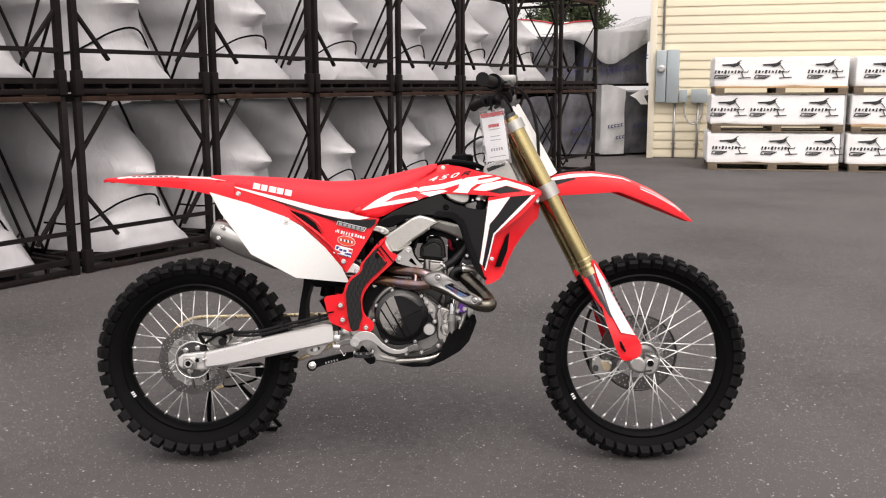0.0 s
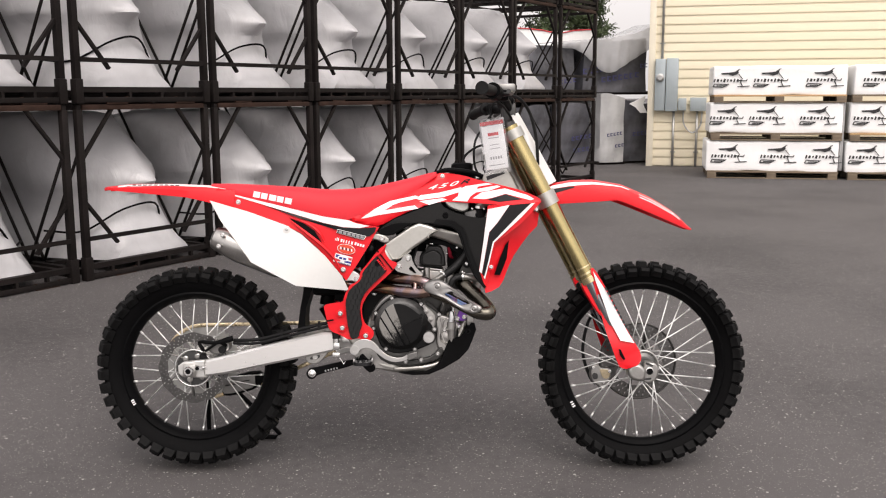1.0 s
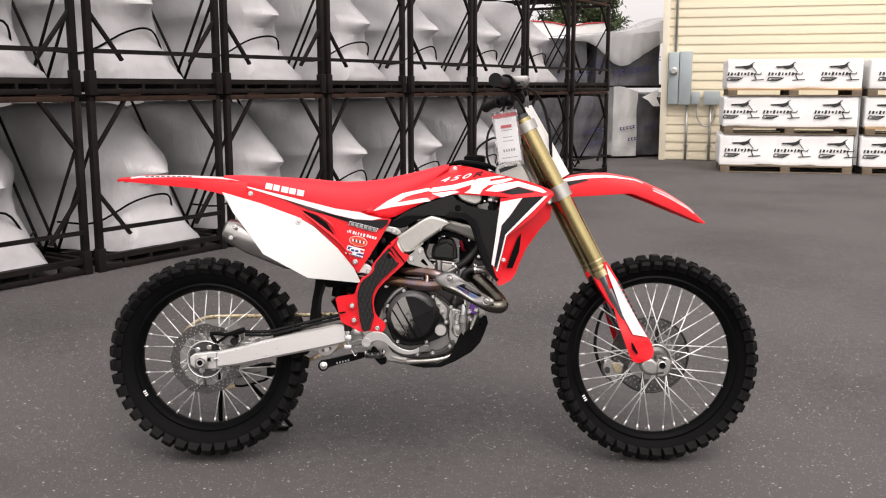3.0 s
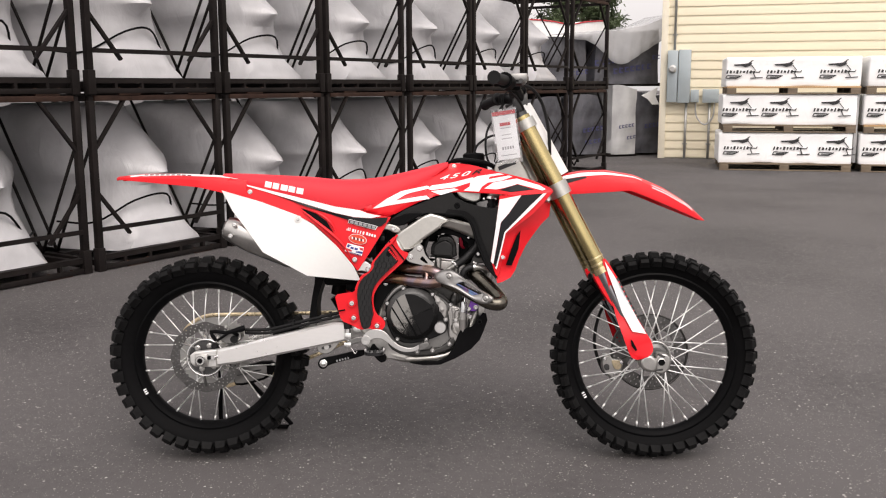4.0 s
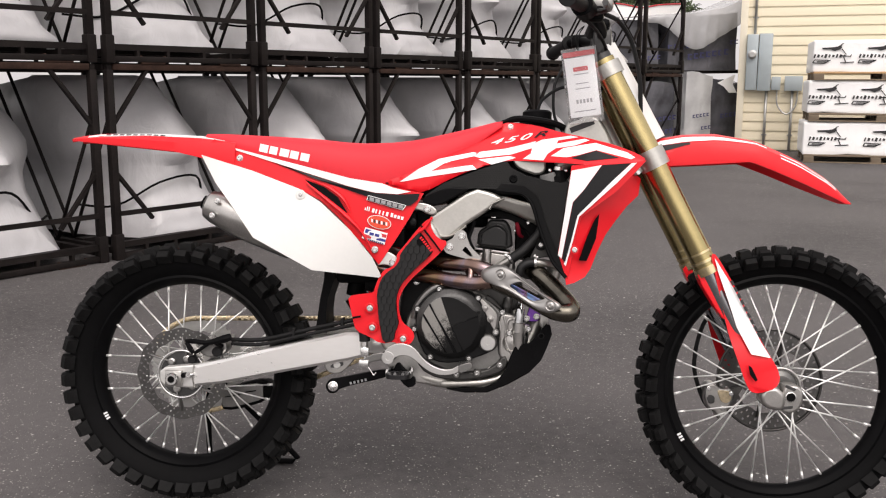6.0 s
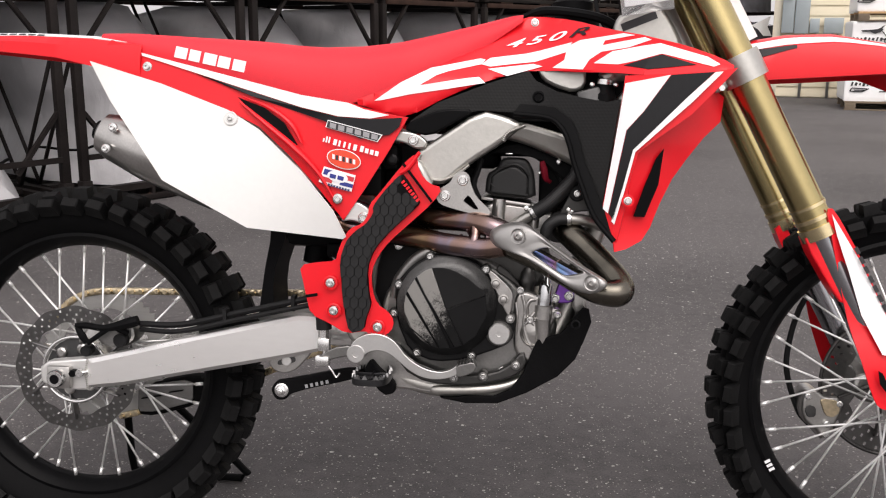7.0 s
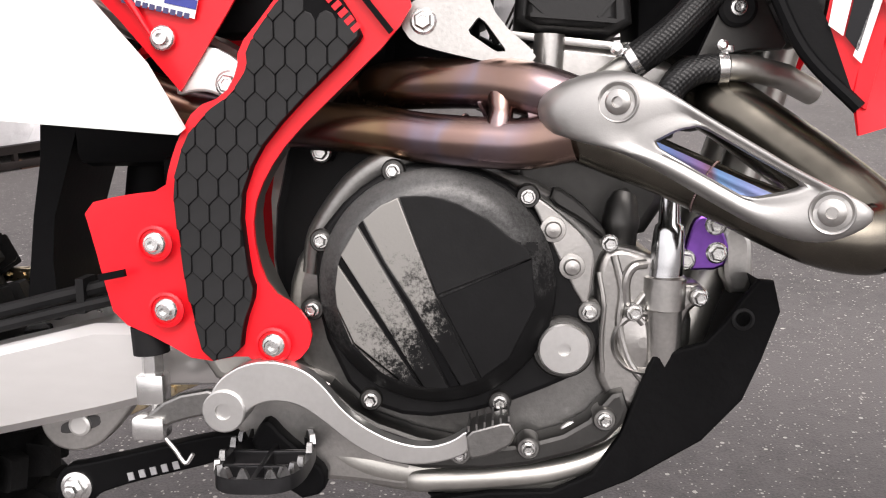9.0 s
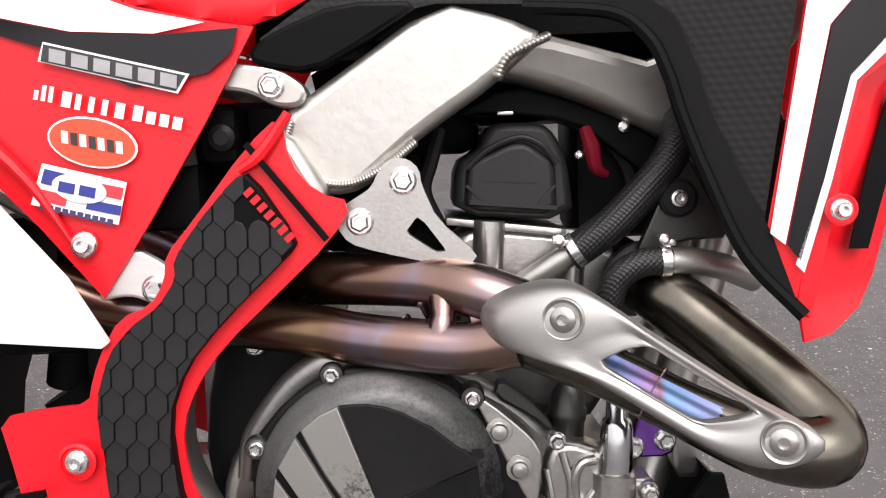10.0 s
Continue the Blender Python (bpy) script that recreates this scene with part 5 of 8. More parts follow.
for outline, mat, lift, label in (
    ([(0.150, 0.886), (0.29, 0.852), (0.441, 0.815), (0.52, 0.803), (0.546, 0.793), (0.588, 0.784), (0.556, 0.778), (0.503, 0.781), (0.441, 0.795), (0.291, 0.840), (0.152, 0.881)], DECALWHITE, 0.0012, "white stripe"),
    ([(0.25, 0.851), (0.291, 0.839), (0.441, 0.794), (0.503, 0.780), (0.556, 0.777), (0.609, 0.780), (0.604, 0.765), (0.588, 0.752), (0.54, 0.745), (0.483, 0.772), (0.357, 0.812)], DECALGREY, 0.0010, "dark grey stripe"),
    ([(0.331, 0.811), (0.379, 0.793), (0.413, 0.769), (0.436, 0.733), (0.426, 0.73), (0.379, 0.765)], BLACK, 0.0014, "black air vent"),
):
    bm = bmesh.new()
    decal(bm, outline, d_cov, lift)
    part("stripe" if mat is not BLACK else "vent", bm, mat, side_cover, label)
# moulded ridge below the vent
bm = bmesh.new()
tube(bm, [(x, d_cov(x, z) - 0.001, z) for x, z in ((0.335, 0.803), (0.385, 0.764), (0.43, 0.728), (0.47, 0.688), (0.50, 0.640))], [0.002, 0.005, 0.006, 0.004, 0.001], 8, n=4)
part("ridge", bm, RED, side_cover)
bm = bmesh.new()
tube(bm, [(x, d_cov(x, z) - 0.001, z) for x, z in ((0.338, 0.812), (0.39, 0.792), (0.425, 0.766), (0.443, 0.735))], [0.001, 0.004, 0.005, 0.002], 8, n=4)
part("ridge", bm, RED, side_cover)


def ellipse(cx, cz, a, b, tilt, n=28):
    c, s = math.cos(radians(tilt)), math.sin(radians(tilt))
    return [(cx + c * a * math.cos(t) - s * b * math.sin(t), cz + s * a * math.cos(t) + c * b * math.sin(t)) for t in (2 * math.pi * k / n for k in range(n))]


STICK = [
    ([(0.486, 0.775), (0.577, 0.752), (0.569, 0.740), (0.482, 0.763)], DECALWHITE, 0.0018),
    ([(0.4865, 0.7735), (0.5745, 0.7512), (0.5680, 0.7415), (0.4840, 0.7630)], INK, 0.0026),
    (ellipse(0.513, 0.711, 0.029, 0.0158, -13), DECALWHITE, 0.0014),
    (ellipse(0.513, 0.711, 0.0275, 0.0145, -13), DECALRED, 0.0022),
    ([(0.480, 0.699), (0.533, 0.685), (0.526, 0.658), (0.471, 0.673)], DECALWHITE, 0.0014),
    ([(0.4815, 0.6955), (0.5045, 0.689), (0.5015, 0.680), (0.4785, 0.6865)], DECALBLUE, 0.0022),
    ([(0.508, 0.687), (0.531, 0.6815), (0.529, 0.674), (0.506, 0.680)], REDINK, 0.0022),
    ([(0.477, 0.683), (0.495, 0.678), (0.493, 0.671), (0.4745, 0.676)], REDINK, 0.0022),
    ([(0.508, 0.675), (0.529, 0.670), (0.5275, 0.664), (0.506, 0.669)], DECALBLUE, 0.0022),
    (ellipse(0.503, 0.682, 0.0175, 0.0088, -14), DECALWHITE, 0.0030),
    ([(0.491, 0.6875), (0.501, 0.685), (0.4995, 0.6785), (0.4895, 0.681)], DECALBLUE, 0.0038),
    ([(0.504, 0.6845), (0.514, 0.682), (0.5125, 0.6755), (0.5025, 0.678)], DECALBLUE, 0.0038),
]
for outline, mat, lift in STICK:
    bm = bmesh.new()
    decal(bm, outline, d_cov, lift, 0.03)
    part("sticker", bm, mat, side_cover)
for k in range(6):
    bm = bmesh.new()
    decal(bm, slanted(0.4895 + 0.0138 * k, 0.7625 - 0.0034 * k, 0.0105, 0.0085, -14, -0.15), d_cov, 0.0034, 0.03)
    part("mark_bar", bm, GREYINK, side_cover)
for k in range(3):
    bm = bmesh.new()
    decal(bm, slanted(0.4775 + 0.0045 * k, 0.7395 - 0.001 * k, 0.0026, 0.006 + 0.004 * (k > 0), -12), d_cov, 0.0018, 0.03)
    part("mark_bar", bm, DECALWHITE, side_cover)
for k in range(9):
    bm = bmesh.new()
    decal(bm, slanted(0.4945 + 0.0083 * k + (0.003 if k > 4 else 0), 0.7345 - 0.00205 * k, 0.0058 if k not in (1, 2, 3) else 0.0035, 0.0098 if k < 6 else 0.0078, -13), d_cov, 0.0018, 0.03)
    part("mark_bar", bm, DECALWHITE, side_cover)
for k in range(7):
    bm = bmesh.new()
    decal(bm, slanted(0.494 + 0.0057 * k, 0.7115 - 0.0013 * k, 0.0042, 0.008, -12, -0.2), d_cov, 0.0032, 0.03)
    part("mark_bar", bm, INK if k % 2 else DECALWHITE, side_cover)
for k in range(10):
    bm = bmesh.new()
    decal(bm, slanted(0.4765 + 0.0047 * k, 0.6700 - 0.00125 * k, 0.0036, 0.0038, -14), d_cov, 0.0024, 0.03)
    part("mark_bar", bm, BLUEINK, side_cover)
bolt(side_cover, 0.503, 0.646, -0.152, 0.0056)
bolt(side_cover, 0.162, 0.862, d_cov(0.162, 0.862) - 0.003, 0.0056)
bm = bmesh.new()
lathe(bm, [(0.0115, 0.001), (0.0115, -0.0004), (0.0095, -0.0008), (0.0085, 0.0)], (0.326, d_side(0.326, 0.775) - 0.0035, 0.775), "y", 24)
part("screw_cup", bm, WHITE, white_panel)
bolt(white_panel, 0.326, 0.775, d_side(0.326, 0.775) - 0.0042, 0.0036)

# muffler under the white panel
bm = bmesh.new()
axis = Vector((0.421, 0.0, -0.167)).normalized()
m0 = Vector((0.080, -0.112, 0.752))
tube(bm, [m0 + axis * d for d in (0.0, 0.008, 0.03, 0.09, 0.10, 0.23, 0.29, 0.32)], [0.020, 0.034, 0.041, 0.049, 0.050, 0.050, 0.038, 0.02], 28)
muffler = part("muffler", bm, CASTLIGHT, bike, "satin aluminium muffler")
bm = bmesh.new()
tube(bm, [m0 - axis * 0.006, m0 + axis * 0.03], 0.017, 20)
part("outlet", bm, BLACK, muffler)
for x, z in ((0.123, 0.757), (0.110, 0.722)):
    bolt(muffler, x, z, -0.159, 0.005)

# tank covers and shrouds
tank = [(0.516, 0.806), (0.581, 0.828), (0.641, 0.857), (0.701, 0.888), (0.752, 0.921), (0.785, 0.948), (0.819, 0.957), (0.885, 0.947), (0.944, 0.928), (1.001, 0.914), (1.059, 0.899), (1.11, 0.879), (1.134, 0.863), (1.102, 0.847), (1.054, 0.848), (0.997, 0.849), (0.941, 0.855), (0.884, 0.857), (0.815, 0.862), (0.744, 0.843), (0.683, 0.818), (0.615, 0.782), (0.581, 0.787)]
shroud = [(0.961, 0.848), (1.034, 0.851), (1.104, 0.856), (1.13, 0.861), (1.105, 0.833), (1.064, 0.79), (0.985, 0.731), (0.974, 0.692), (0.971, 0.663), (0.957, 0.589), (0.947, 0.595), (0.932, 0.633), (0.944, 0.71), (0.955, 0.788)]
fin = [(1.04, 0.83), (1.070, 0.832), (1.110, 0.836), (1.131, 0.822), (1.126, 0.782), (1.098, 0.756), (1.072, 0.723), (1.047, 0.688), (1.027, 0.648), (1.012, 0.610), (0.998, 0.590), (0.972, 0.578), (0.954, 0.573), (0.950, 0.600), (0.958, 0.650), (0.970, 0.705), (0.995, 0.755)]
inner = [(0.619, 0.775), (0.664, 0.806), (0.744, 0.837), (0.812, 0.859), (0.824, 0.843), (0.856, 0.826), (0.899, 0.815), (0.936, 0.808), (0.956, 0.812), (0.950, 0.776), (0.940, 0.701), (0.932, 0.640), (0.955, 0.587), (0.921, 0.627), (0.900, 0.676), (0.886, 0.715), (0.879, 0.743), (0.868, 0.768), (0.846, 0.785), (0.79, 0.792), (0.735, 0.794), (0.70, 0.788), (0.66, 0.757), (0.622, 0.761)]
HEXPLASTIC = material("dimpled_black_plastic", (0.010, 0.010, 0.010), 0.48, vary=0.2, spec=0.2)
_n, _k = HEXPLASTIC.node_tree.nodes, HEXPLASTIC.node_tree.links
_co, _bu = _n.new("ShaderNodeTexCoord"), _n.new("ShaderNodeBump")
_bu.inputs["Strength"].default_value, _bu.inputs["Distance"].default_value = 0.12, 0.0005
_last = None
for _a in (0, 60, 120):
    _d, _c = _n.new("ShaderNodeVectorMath"), _n.new("ShaderNodeMath")
    _d.operation, _c.operation = "DOT_PRODUCT", "COSINE"
    _f = 2 * math.pi / 0.0050
    _d.inputs[1].default_value = (_f * math.cos(radians(_a + 90)), 0, _f * math.sin(radians(_a + 90)))
    _k.new(_co.outputs["Object"], _d.inputs[0])
    _k.new(_d.outputs["Value"], _c.inputs[0])
    if _last is None:
        _last = _c
    else:
        _s = _n.new("ShaderNodeMath")
        _k.new(_last.outputs[0], _s.inputs[0])
        _k.new(_c.outputs[0], _s.inputs[1])
        _last = _s
_k.new(_last.outputs[0], _bu.inputs["Height"])
_k.new(_bu.outputs[0], _n["Principled BSDF"].inputs["Normal"])
for side in (1, -1):
    bm = bmesh.new()
    panel(bm, softened(tank, 1), lambda x, z: d_tank(x, z) - 0.003, 0.003, 0.004, 0.014, side, 0.010)
    tc = part("tank_shroud", bm, RED, bike, "red plastic tank shroud")
    bm = bmesh.new()
    panel(bm, shroud, lambda x, z: d_shr(x, z) - 0.003, 0.003, 0.004, 0.025, side)
    rs = part("radiator_shroud", bm, RED, bike, "red radiator shroud with white and black stripes")
    bm = bmesh.new()
    panel(bm, fin, d_fin, 0.003, 0.006, 0.025, side)
    part("radiator_scoop", bm, RED, bike, "red inner radiator scoop")
    bm = bmesh.new()
    panel(bm, inner, d_shr, 0.003, 0.004, 0.02, side)
    ip = part("frame_cover", bm, HEXPLASTIC, bike, "dimpled black plastic cover over the frame")
    if side == 1:
        tank_cover, rad_shroud, frame_cover = tc, rs, ip
for outline, mat, name in (
    ([(0.961, 0.836), (1.029, 0.849), (0.99, 0.793), (0.965, 0.764), (0.942, 0.634), (0.934, 0.641), (0.948, 0.74)], DECALWHITE, "white_stripe"),
    ([(1.030, 0.849), (1.095, 0.854), (1.054, 0.814), (0.976, 0.733), (0.963, 0.677), (0.95, 0.624), (0.943, 0.634), (0.966, 0.764), (0.991, 0.793)], DECALGREY, "black_stripe"),
    ([(1.096, 0.854), (1.108, 0.855), (1.064, 0.809), (0.98, 0.731), (0.966, 0.672), (0.952, 0.617), (0.9475, 0.622), (0.962, 0.672), (0.976, 0.734), (1.055, 0.815)], DECALWHITE, "white_stripe"),
):
    bm = bmesh.new()
    decal(bm, outline, lambda x, z: d_shr(x, z) - 0.003, 0.0014, 0.03)
    part(name, bm, mat, rad_shroud)
bm = bmesh.new()
decal(bm, [(1.030, 0.737), (1.023, 0.680), (1.001, 0.628), (0.982, 0.630), (1.000, 0.680), (1.018, 0.722)], d_fin, 0.0040, 0.015)
part("vent", bm, BLACK, frame_cover)
bm = bmesh.new()
lathe(bm, [(0.0098, 0.001), (0.0098, -0.0004), (0.0086, -0.0006), (0.0080, 0.0)], (0.971, -0.200, 0.655), "y", 24)
part("screw_cup", bm, RED, rad_shroud)
bolt(rad_shroud, 0.971, 0.655, -0.200, 0.0046)
# tank graphics: large angular marks
for outline, mat in (
    ([(0.559, 0.808), (0.602, 0.838), (0.651, 0.864), (0.732, 0.881), (0.740, 0.879), (0.734, 0.871), (0.682, 0.859), (0.662, 0.852), (0.634, 0.834), (0.713, 0.847), (0.731, 0.849), (0.742, 0.839), (0.683, 0.829), (0.617, 0.819), (0.571, 0.809)], DECALWHITE),
    ([(0.734, 0.871), (0.748, 0.882), (0.808, 0.890), (0.881, 0.908), (0.871, 0.891), (0.822, 0.876), (0.778, 0.871), (0.748, 0.867)], DECALWHITE),
    ([(0.745, 0.863), (0.819, 0.872), (0.834, 0.868), (0.777, 0.851)], DECALWHITE),
    ([(0.850, 0.865), (0.869, 0.878), (0.874, 0.901), (0.894, 0.911), (0.962, 0.920), (0.979, 0.916), (0.933, 0.909), (0.929, 0.901), (0.994, 0.912), (1.004, 0.908), (0.970, 0.896), (0.927, 0.890), (0.908, 0.877), (0.898, 0.861)], DECALWHITE),
    ([(0.915, 0.871), (0.944, 0.890), (1.018, 0.902), (1.089, 0.880), (1.107, 0.868), (1.097, 0.864), (1.019, 0.885), (0.979, 0.873), (0.952, 0.868)], DECALWHITE),
    ([(0.960, 0.866), (1.019, 0.8835), (1.071, 0.867), (0.997, 0.859)], DECALGREY),
):
    bm = bmesh.new()
    decal(bm, outline, lambda x, z: d_tank(x, z) - 0.003, 0.0014, 0.012, 0.010)
    part("graphic", bm, mat, tank_cover)
for k, ch in enumerate("450R"):
    cu = bpy.data.curves.new("number", "FONT")
    cu.body, cu.size, cu.extrude, cu.shear, cu.offset = ch, 0.019, 0.0002, 0.5, 0.00025
    tmp = new("number_source", cu)
    dg = bpy.context.evaluated_depsgraph_get()
    me = bpy.data.meshes.new_from_object(tmp.evaluated_get(dg))
    bpy.data.objects.remove(tmp)
    x0, z0 = 0.769 + 0.0345 * k, 0.8985 + 0.0058 * k
    c, s = math.cos(radians(9.5)), math.sin(radians(9.5))
    for v in me.vertices:
        u, w = v.co.x * 2.75, v.co.y * 0.95
        x, z = x0 + c * u - s * w, z0 + s * u + c * w
        v.co = Vector((x, d_tank(x, z) - 0.0052 - v.co.z, z))
    me.materials.clear()
    me.materials.append(DECALWHITE if ch != "R" else DECALGREY)
    ob = new("digit" if ch != "R" else "letter", me)
    ob.parent = tank_cover
bolt(tank_cover, 0.820, 0.945, d_tank(0.82, 0.945) - 0.003, 0.005)
bm = bmesh.new()
lathe(bm, [(0.010, 0.002), (0.010, -0.001), (0.007, -0.003), (0.006, 0.0)], (0.829, d_shr(0.829, 0.817), 0.817), "y", 20)
part("rubber_plug", bm, BLACK, frame_cover)
# glossy black lower edge of the cover at the seat end
bm = bmesh.new()
prism(bm, softened([(0.612, 0.767), (0.627, 0.778), (0.671, 0.796), (0.729, 0.795), (0.692, 0.773), (0.653, 0.751), (0.615, 0.758)], 1), -0.1395, -0.12, 0.003)
part("lower_edge", bm, GLOSSBLACK, frame_cover)
bm = bmesh.new()
tube(bm, [(x, d_shr(x, z) - 0.001, z) for x, z in ((0.79, 0.789), (0.846, 0.783), (0.868, 0.766), (0.879, 0.743), (0.887, 0.715), (0.901, 0.676), (0.922, 0.627), (0.953, 0.590))], 0.0045, 8, n=5)
part("edge_roll", bm, BLACK, frame_cover)
# smooth border along the cover's edge
edge = [(0.79, 0.792), (0.846, 0.785), (0.868, 0.768), (0.879, 0.743), (0.886, 0.715), (0.900, 0.676), (0.921, 0.627), (0.952, 0.590)]
bm = bmesh.new()
decal(bm, edge + [(0.936, 0.640), (0.914, 0.690), (0.901, 0.722), (0.895, 0.748), (0.883, 0.778), (0.856, 0.800), (0.80, 0.806)], d_shr, 0.0010, 0.02)
part("edge_band", bm, SATIN, frame_cover)
# fuel hose fitting and bracket in the opening behind the cover
bm = bmesh.new()
prism(bm, softened([(0.826, 0.864), (0.905, 0.868), (0.906, 0.836), (0.886, 0.826), (0.858, 0.834), (0.835, 0.845)], 1), -0.112, -0.098, 0.005, 3)
part("tank_bracket", bm, FRAMEALU, frame_cover, "silver bracket in the opening")
bm = bmesh.new()
tube(bm, [(0.934, -0.118, 0.796), (0.934, -0.118, 0.822), (0.935, -0.118, 0.826), (0.935, -0.118, 0.838)], [0.020, 0.020, 0.017, 0.016], 20)
fit_ = part("fuel_fitting", bm, BLACK, frame_cover)
bm = bmesh.new()
tube(bm, [(0.935, -0.118, 0.8385), (0.936, -0.118, 0.8465)], 0.0125, 20)
for s in (-0.0205, 0.017):
    lathe(bm, [(0.0040, 0.004), (0.0040, -0.004), (0.002, -0.005)], (0.935 + s, -0.128, 0.838), "y", 12)
part("clamp_ring", bm, STEEL, fit_)
bm = bmesh.new()
tube(bm, [(0.935, -0.112, 0.846), (0.945, -0.11, 0.856), (0.965, -0.10, 0.862)], [0.0135, 0.018, 0.016], 16, n=4)
part("hose_elbow", bm, FRAMEALU, fit_)
# fuel tank between the shrouds with its cap
bm = bmesh.new()
secs = []
for x, zt, w in ((0.60, 0.80, 0.05), (0.70, 0.90, 0.066), (0.78, 0.935, 0.062), (0.88, 0.938, 0.070), (0.96, 0.925, 0.080), (1.02, 0.90, 0.07)):
    secs.append([(x, -w, 0.78), (x, -w, zt - 0.03), (x, -w * 0.7, zt), (x, w * 0.7, zt), (x, w, zt - 0.03), (x, w, 0.78)])
loft(bm, secs)
tank_core = part("fuel_tank", bm, SATIN, bike, "black fuel tank")
bm = bmesh.new()
lathe(bm, [(0.046, 0.93), (0.046, 0.956), (0.040, 0.966), (0.036, 0.966), (0.036, 0.985), (0.030, 0.99)], (0.885, 0.0, 0), "z", 20)
part("tank_cap", bm, BLACK, tank_core, "black fuel cap")
bm = bmesh.new()
tube(bm, [(0.885, 0, 0.985), (0.90, 0.01, 1.02), (0.95, 0.02, 1.05), (1.0, 0.01, 1.04)], 0.004, 8, n=6)
part("vent_hose", bm, RUBBER, tank_core)
bm = bmesh.new()
tube(bm, [(0.80, -0.03, 0.955), (0.84, -0.055, 0.965), (0.92, -0.06, 0.955), (0.965, -0.05, 0.935)], 0.008, 8, n=5)
part("tank_rim", bm, BLACK, tank_core)

# ---- frame ----
frame_tubes = thing("frame", "", "")
frame_tubes.parent = bike
spar = [(0.628, 0.705), (0.632, 0.727), (0.646, 0.736), (0.735, 0.796), (0.779, 0.785), (0.808, 0.772), (0.772, 0.742), (0.722, 0.709), (0.703, 0.693), (0.680, 0.674), (0.661, 0.671), (0.643, 0.681)]
spar2 = [(0.760, 0.778), (0.803, 0.778), (0.858, 0.763), (0.885, 0.755), (0.935, 0.79), (0.99, 0.86), (1.03, 0.86), (0.97, 0.74), (0.900, 0.700), (0.880, 0.710), (0.828, 0.734), (0.783, 0.748), (0.760, 0.748)]
leg = [(0.605, 0.70), (0.634, 0.722), (0.668, 0.664), (0.620, 0.612), (0.583, 0.578), (0.565, 0.552), (0.554, 0.53), (0.555, 0.495), (0.566, 0.468), (0.580, 0.440), (0.572, 0.408), (0.53, 0.400), (0.512, 0.43), (0.512, 0.54), (0.54, 0.60)]
for g in (-1, 1):
    bm = bmesh.new()
    prism(bm, softened(spar, 1), g * 0.134, g * 0.085, 0.012, 4)
    part("main_spar", bm, FRAMEALU, frame_tubes, "satin aluminium main spar")
    bm = bmesh.new()
    prism(bm, softened(spar2, 1), g * 0.116, g * 0.075, 0.010, 3)
    for v in bm.verts:
        v.co.y -= g * 0.30 * (0.80 - v.co.z)
    part("front_spar", bm, FRAMEALU, frame_tubes, "satin aluminium spar")
    bm = bmesh.new()
    prism(bm, softened(leg, 1), g * 0.150, g * 0.10, 0.008, 3)
    part("pivot_plate", bm, FRAMEALU, frame_tubes)
    bm = bmesh.new()
    beam(bm, (0.565, g * 0.12, 0.71), (0.48, g * 0.10, 0.70), 0.02, 0.03)
    tube(bm, [(0.60, g * 0.10, 0.748), (0.45, g * 0.09, 0.80), (0.20, g * 0.08, 0.865)], 0.012, 10)
    tube(bm, [(0.54, g * 0.10, 0.615), (0.40, g * 0.09, 0.70), (0.20, g * 0.08, 0.85)], 0.011, 10)
    part("subframe_rail", bm, FRAMEALU, frame_tubes)
    bm = bmesh.new()
    tube(bm, [(0.56, g * 0.105, 0.37), (0.62, g * 0.112, 0.338), (0.68, g * 0.112, 0.326), (0.76, g * 0.110, 0.325), (0.80, g * 0.10, 0.335), (0.86, g * 0.07, 0.40), (0.92, g * 0.04, 0.55), (0.985, g * 0.03, 0.78)], 0.017, 12, n=5, flat=1.0)
    part("cradle_tube", bm, FRAMEALU, frame_tubes)
weld(frame_tubes, [(0.636, -0.1315, 0.720), (0.632, -0.133, 0.705), (0.639, -0.134, 0.692), (0.653, -0.134, 0.682), (0.674, -0.134, 0.679), (0.697, -0.133, 0.689), (0.717, -0.1305, 0.704)], 0.0072, 60)
weld(frame_tubes, [(0.774, -0.131, 0.746), (0.780, -0.131, 0.758), (0.795, -0.129, 0.766), (0.806, -0.126, 0.771)], 0.0085, 16)
bm = bmesh.new()
lathe(bm, [(0.034, -0.07), (0.036, -0.06), (0.036, 0.09), (0.034, 0.10)], (0, 0, 0), "z", 24)
bmesh.ops.transform(bm, verts=bm.verts, matrix=Matrix.Translation((1.035, 0, 0.945)) @ Matrix.Rotation(radians(-27.5), 4, "Y"))
box(bm, None, (0.10, 0.11, 0.09), Matrix.Translation((0.99, 0, 0.90)) @ Matrix.Rotation(radians(-27), 4, "Y"), 0.012)
part("steering_head", bm, FRAMEALU, frame_tubes)
bm = bmesh.new()
prism(bm, softened([(0.945, 0.905), (0.952, 0.953), (0.985, 0.968), (1.020, 0.982), (1.050, 0.945), (1.075, 0.890), (1.060, 0.870), (1.000, 0.890)], 1), -0.066, 0.066, 0.008, 3)
part("head_gusset", bm, FRAMEALU, frame_tubes, "satin aluminium frame head")
bm = bmesh.new()
beam(bm, (0.964, -0.067, 0.936), (1.020, -0.067, 0.958), 0.0012, 0.013)
part("label_bar", bm, INK, frame_tubes)
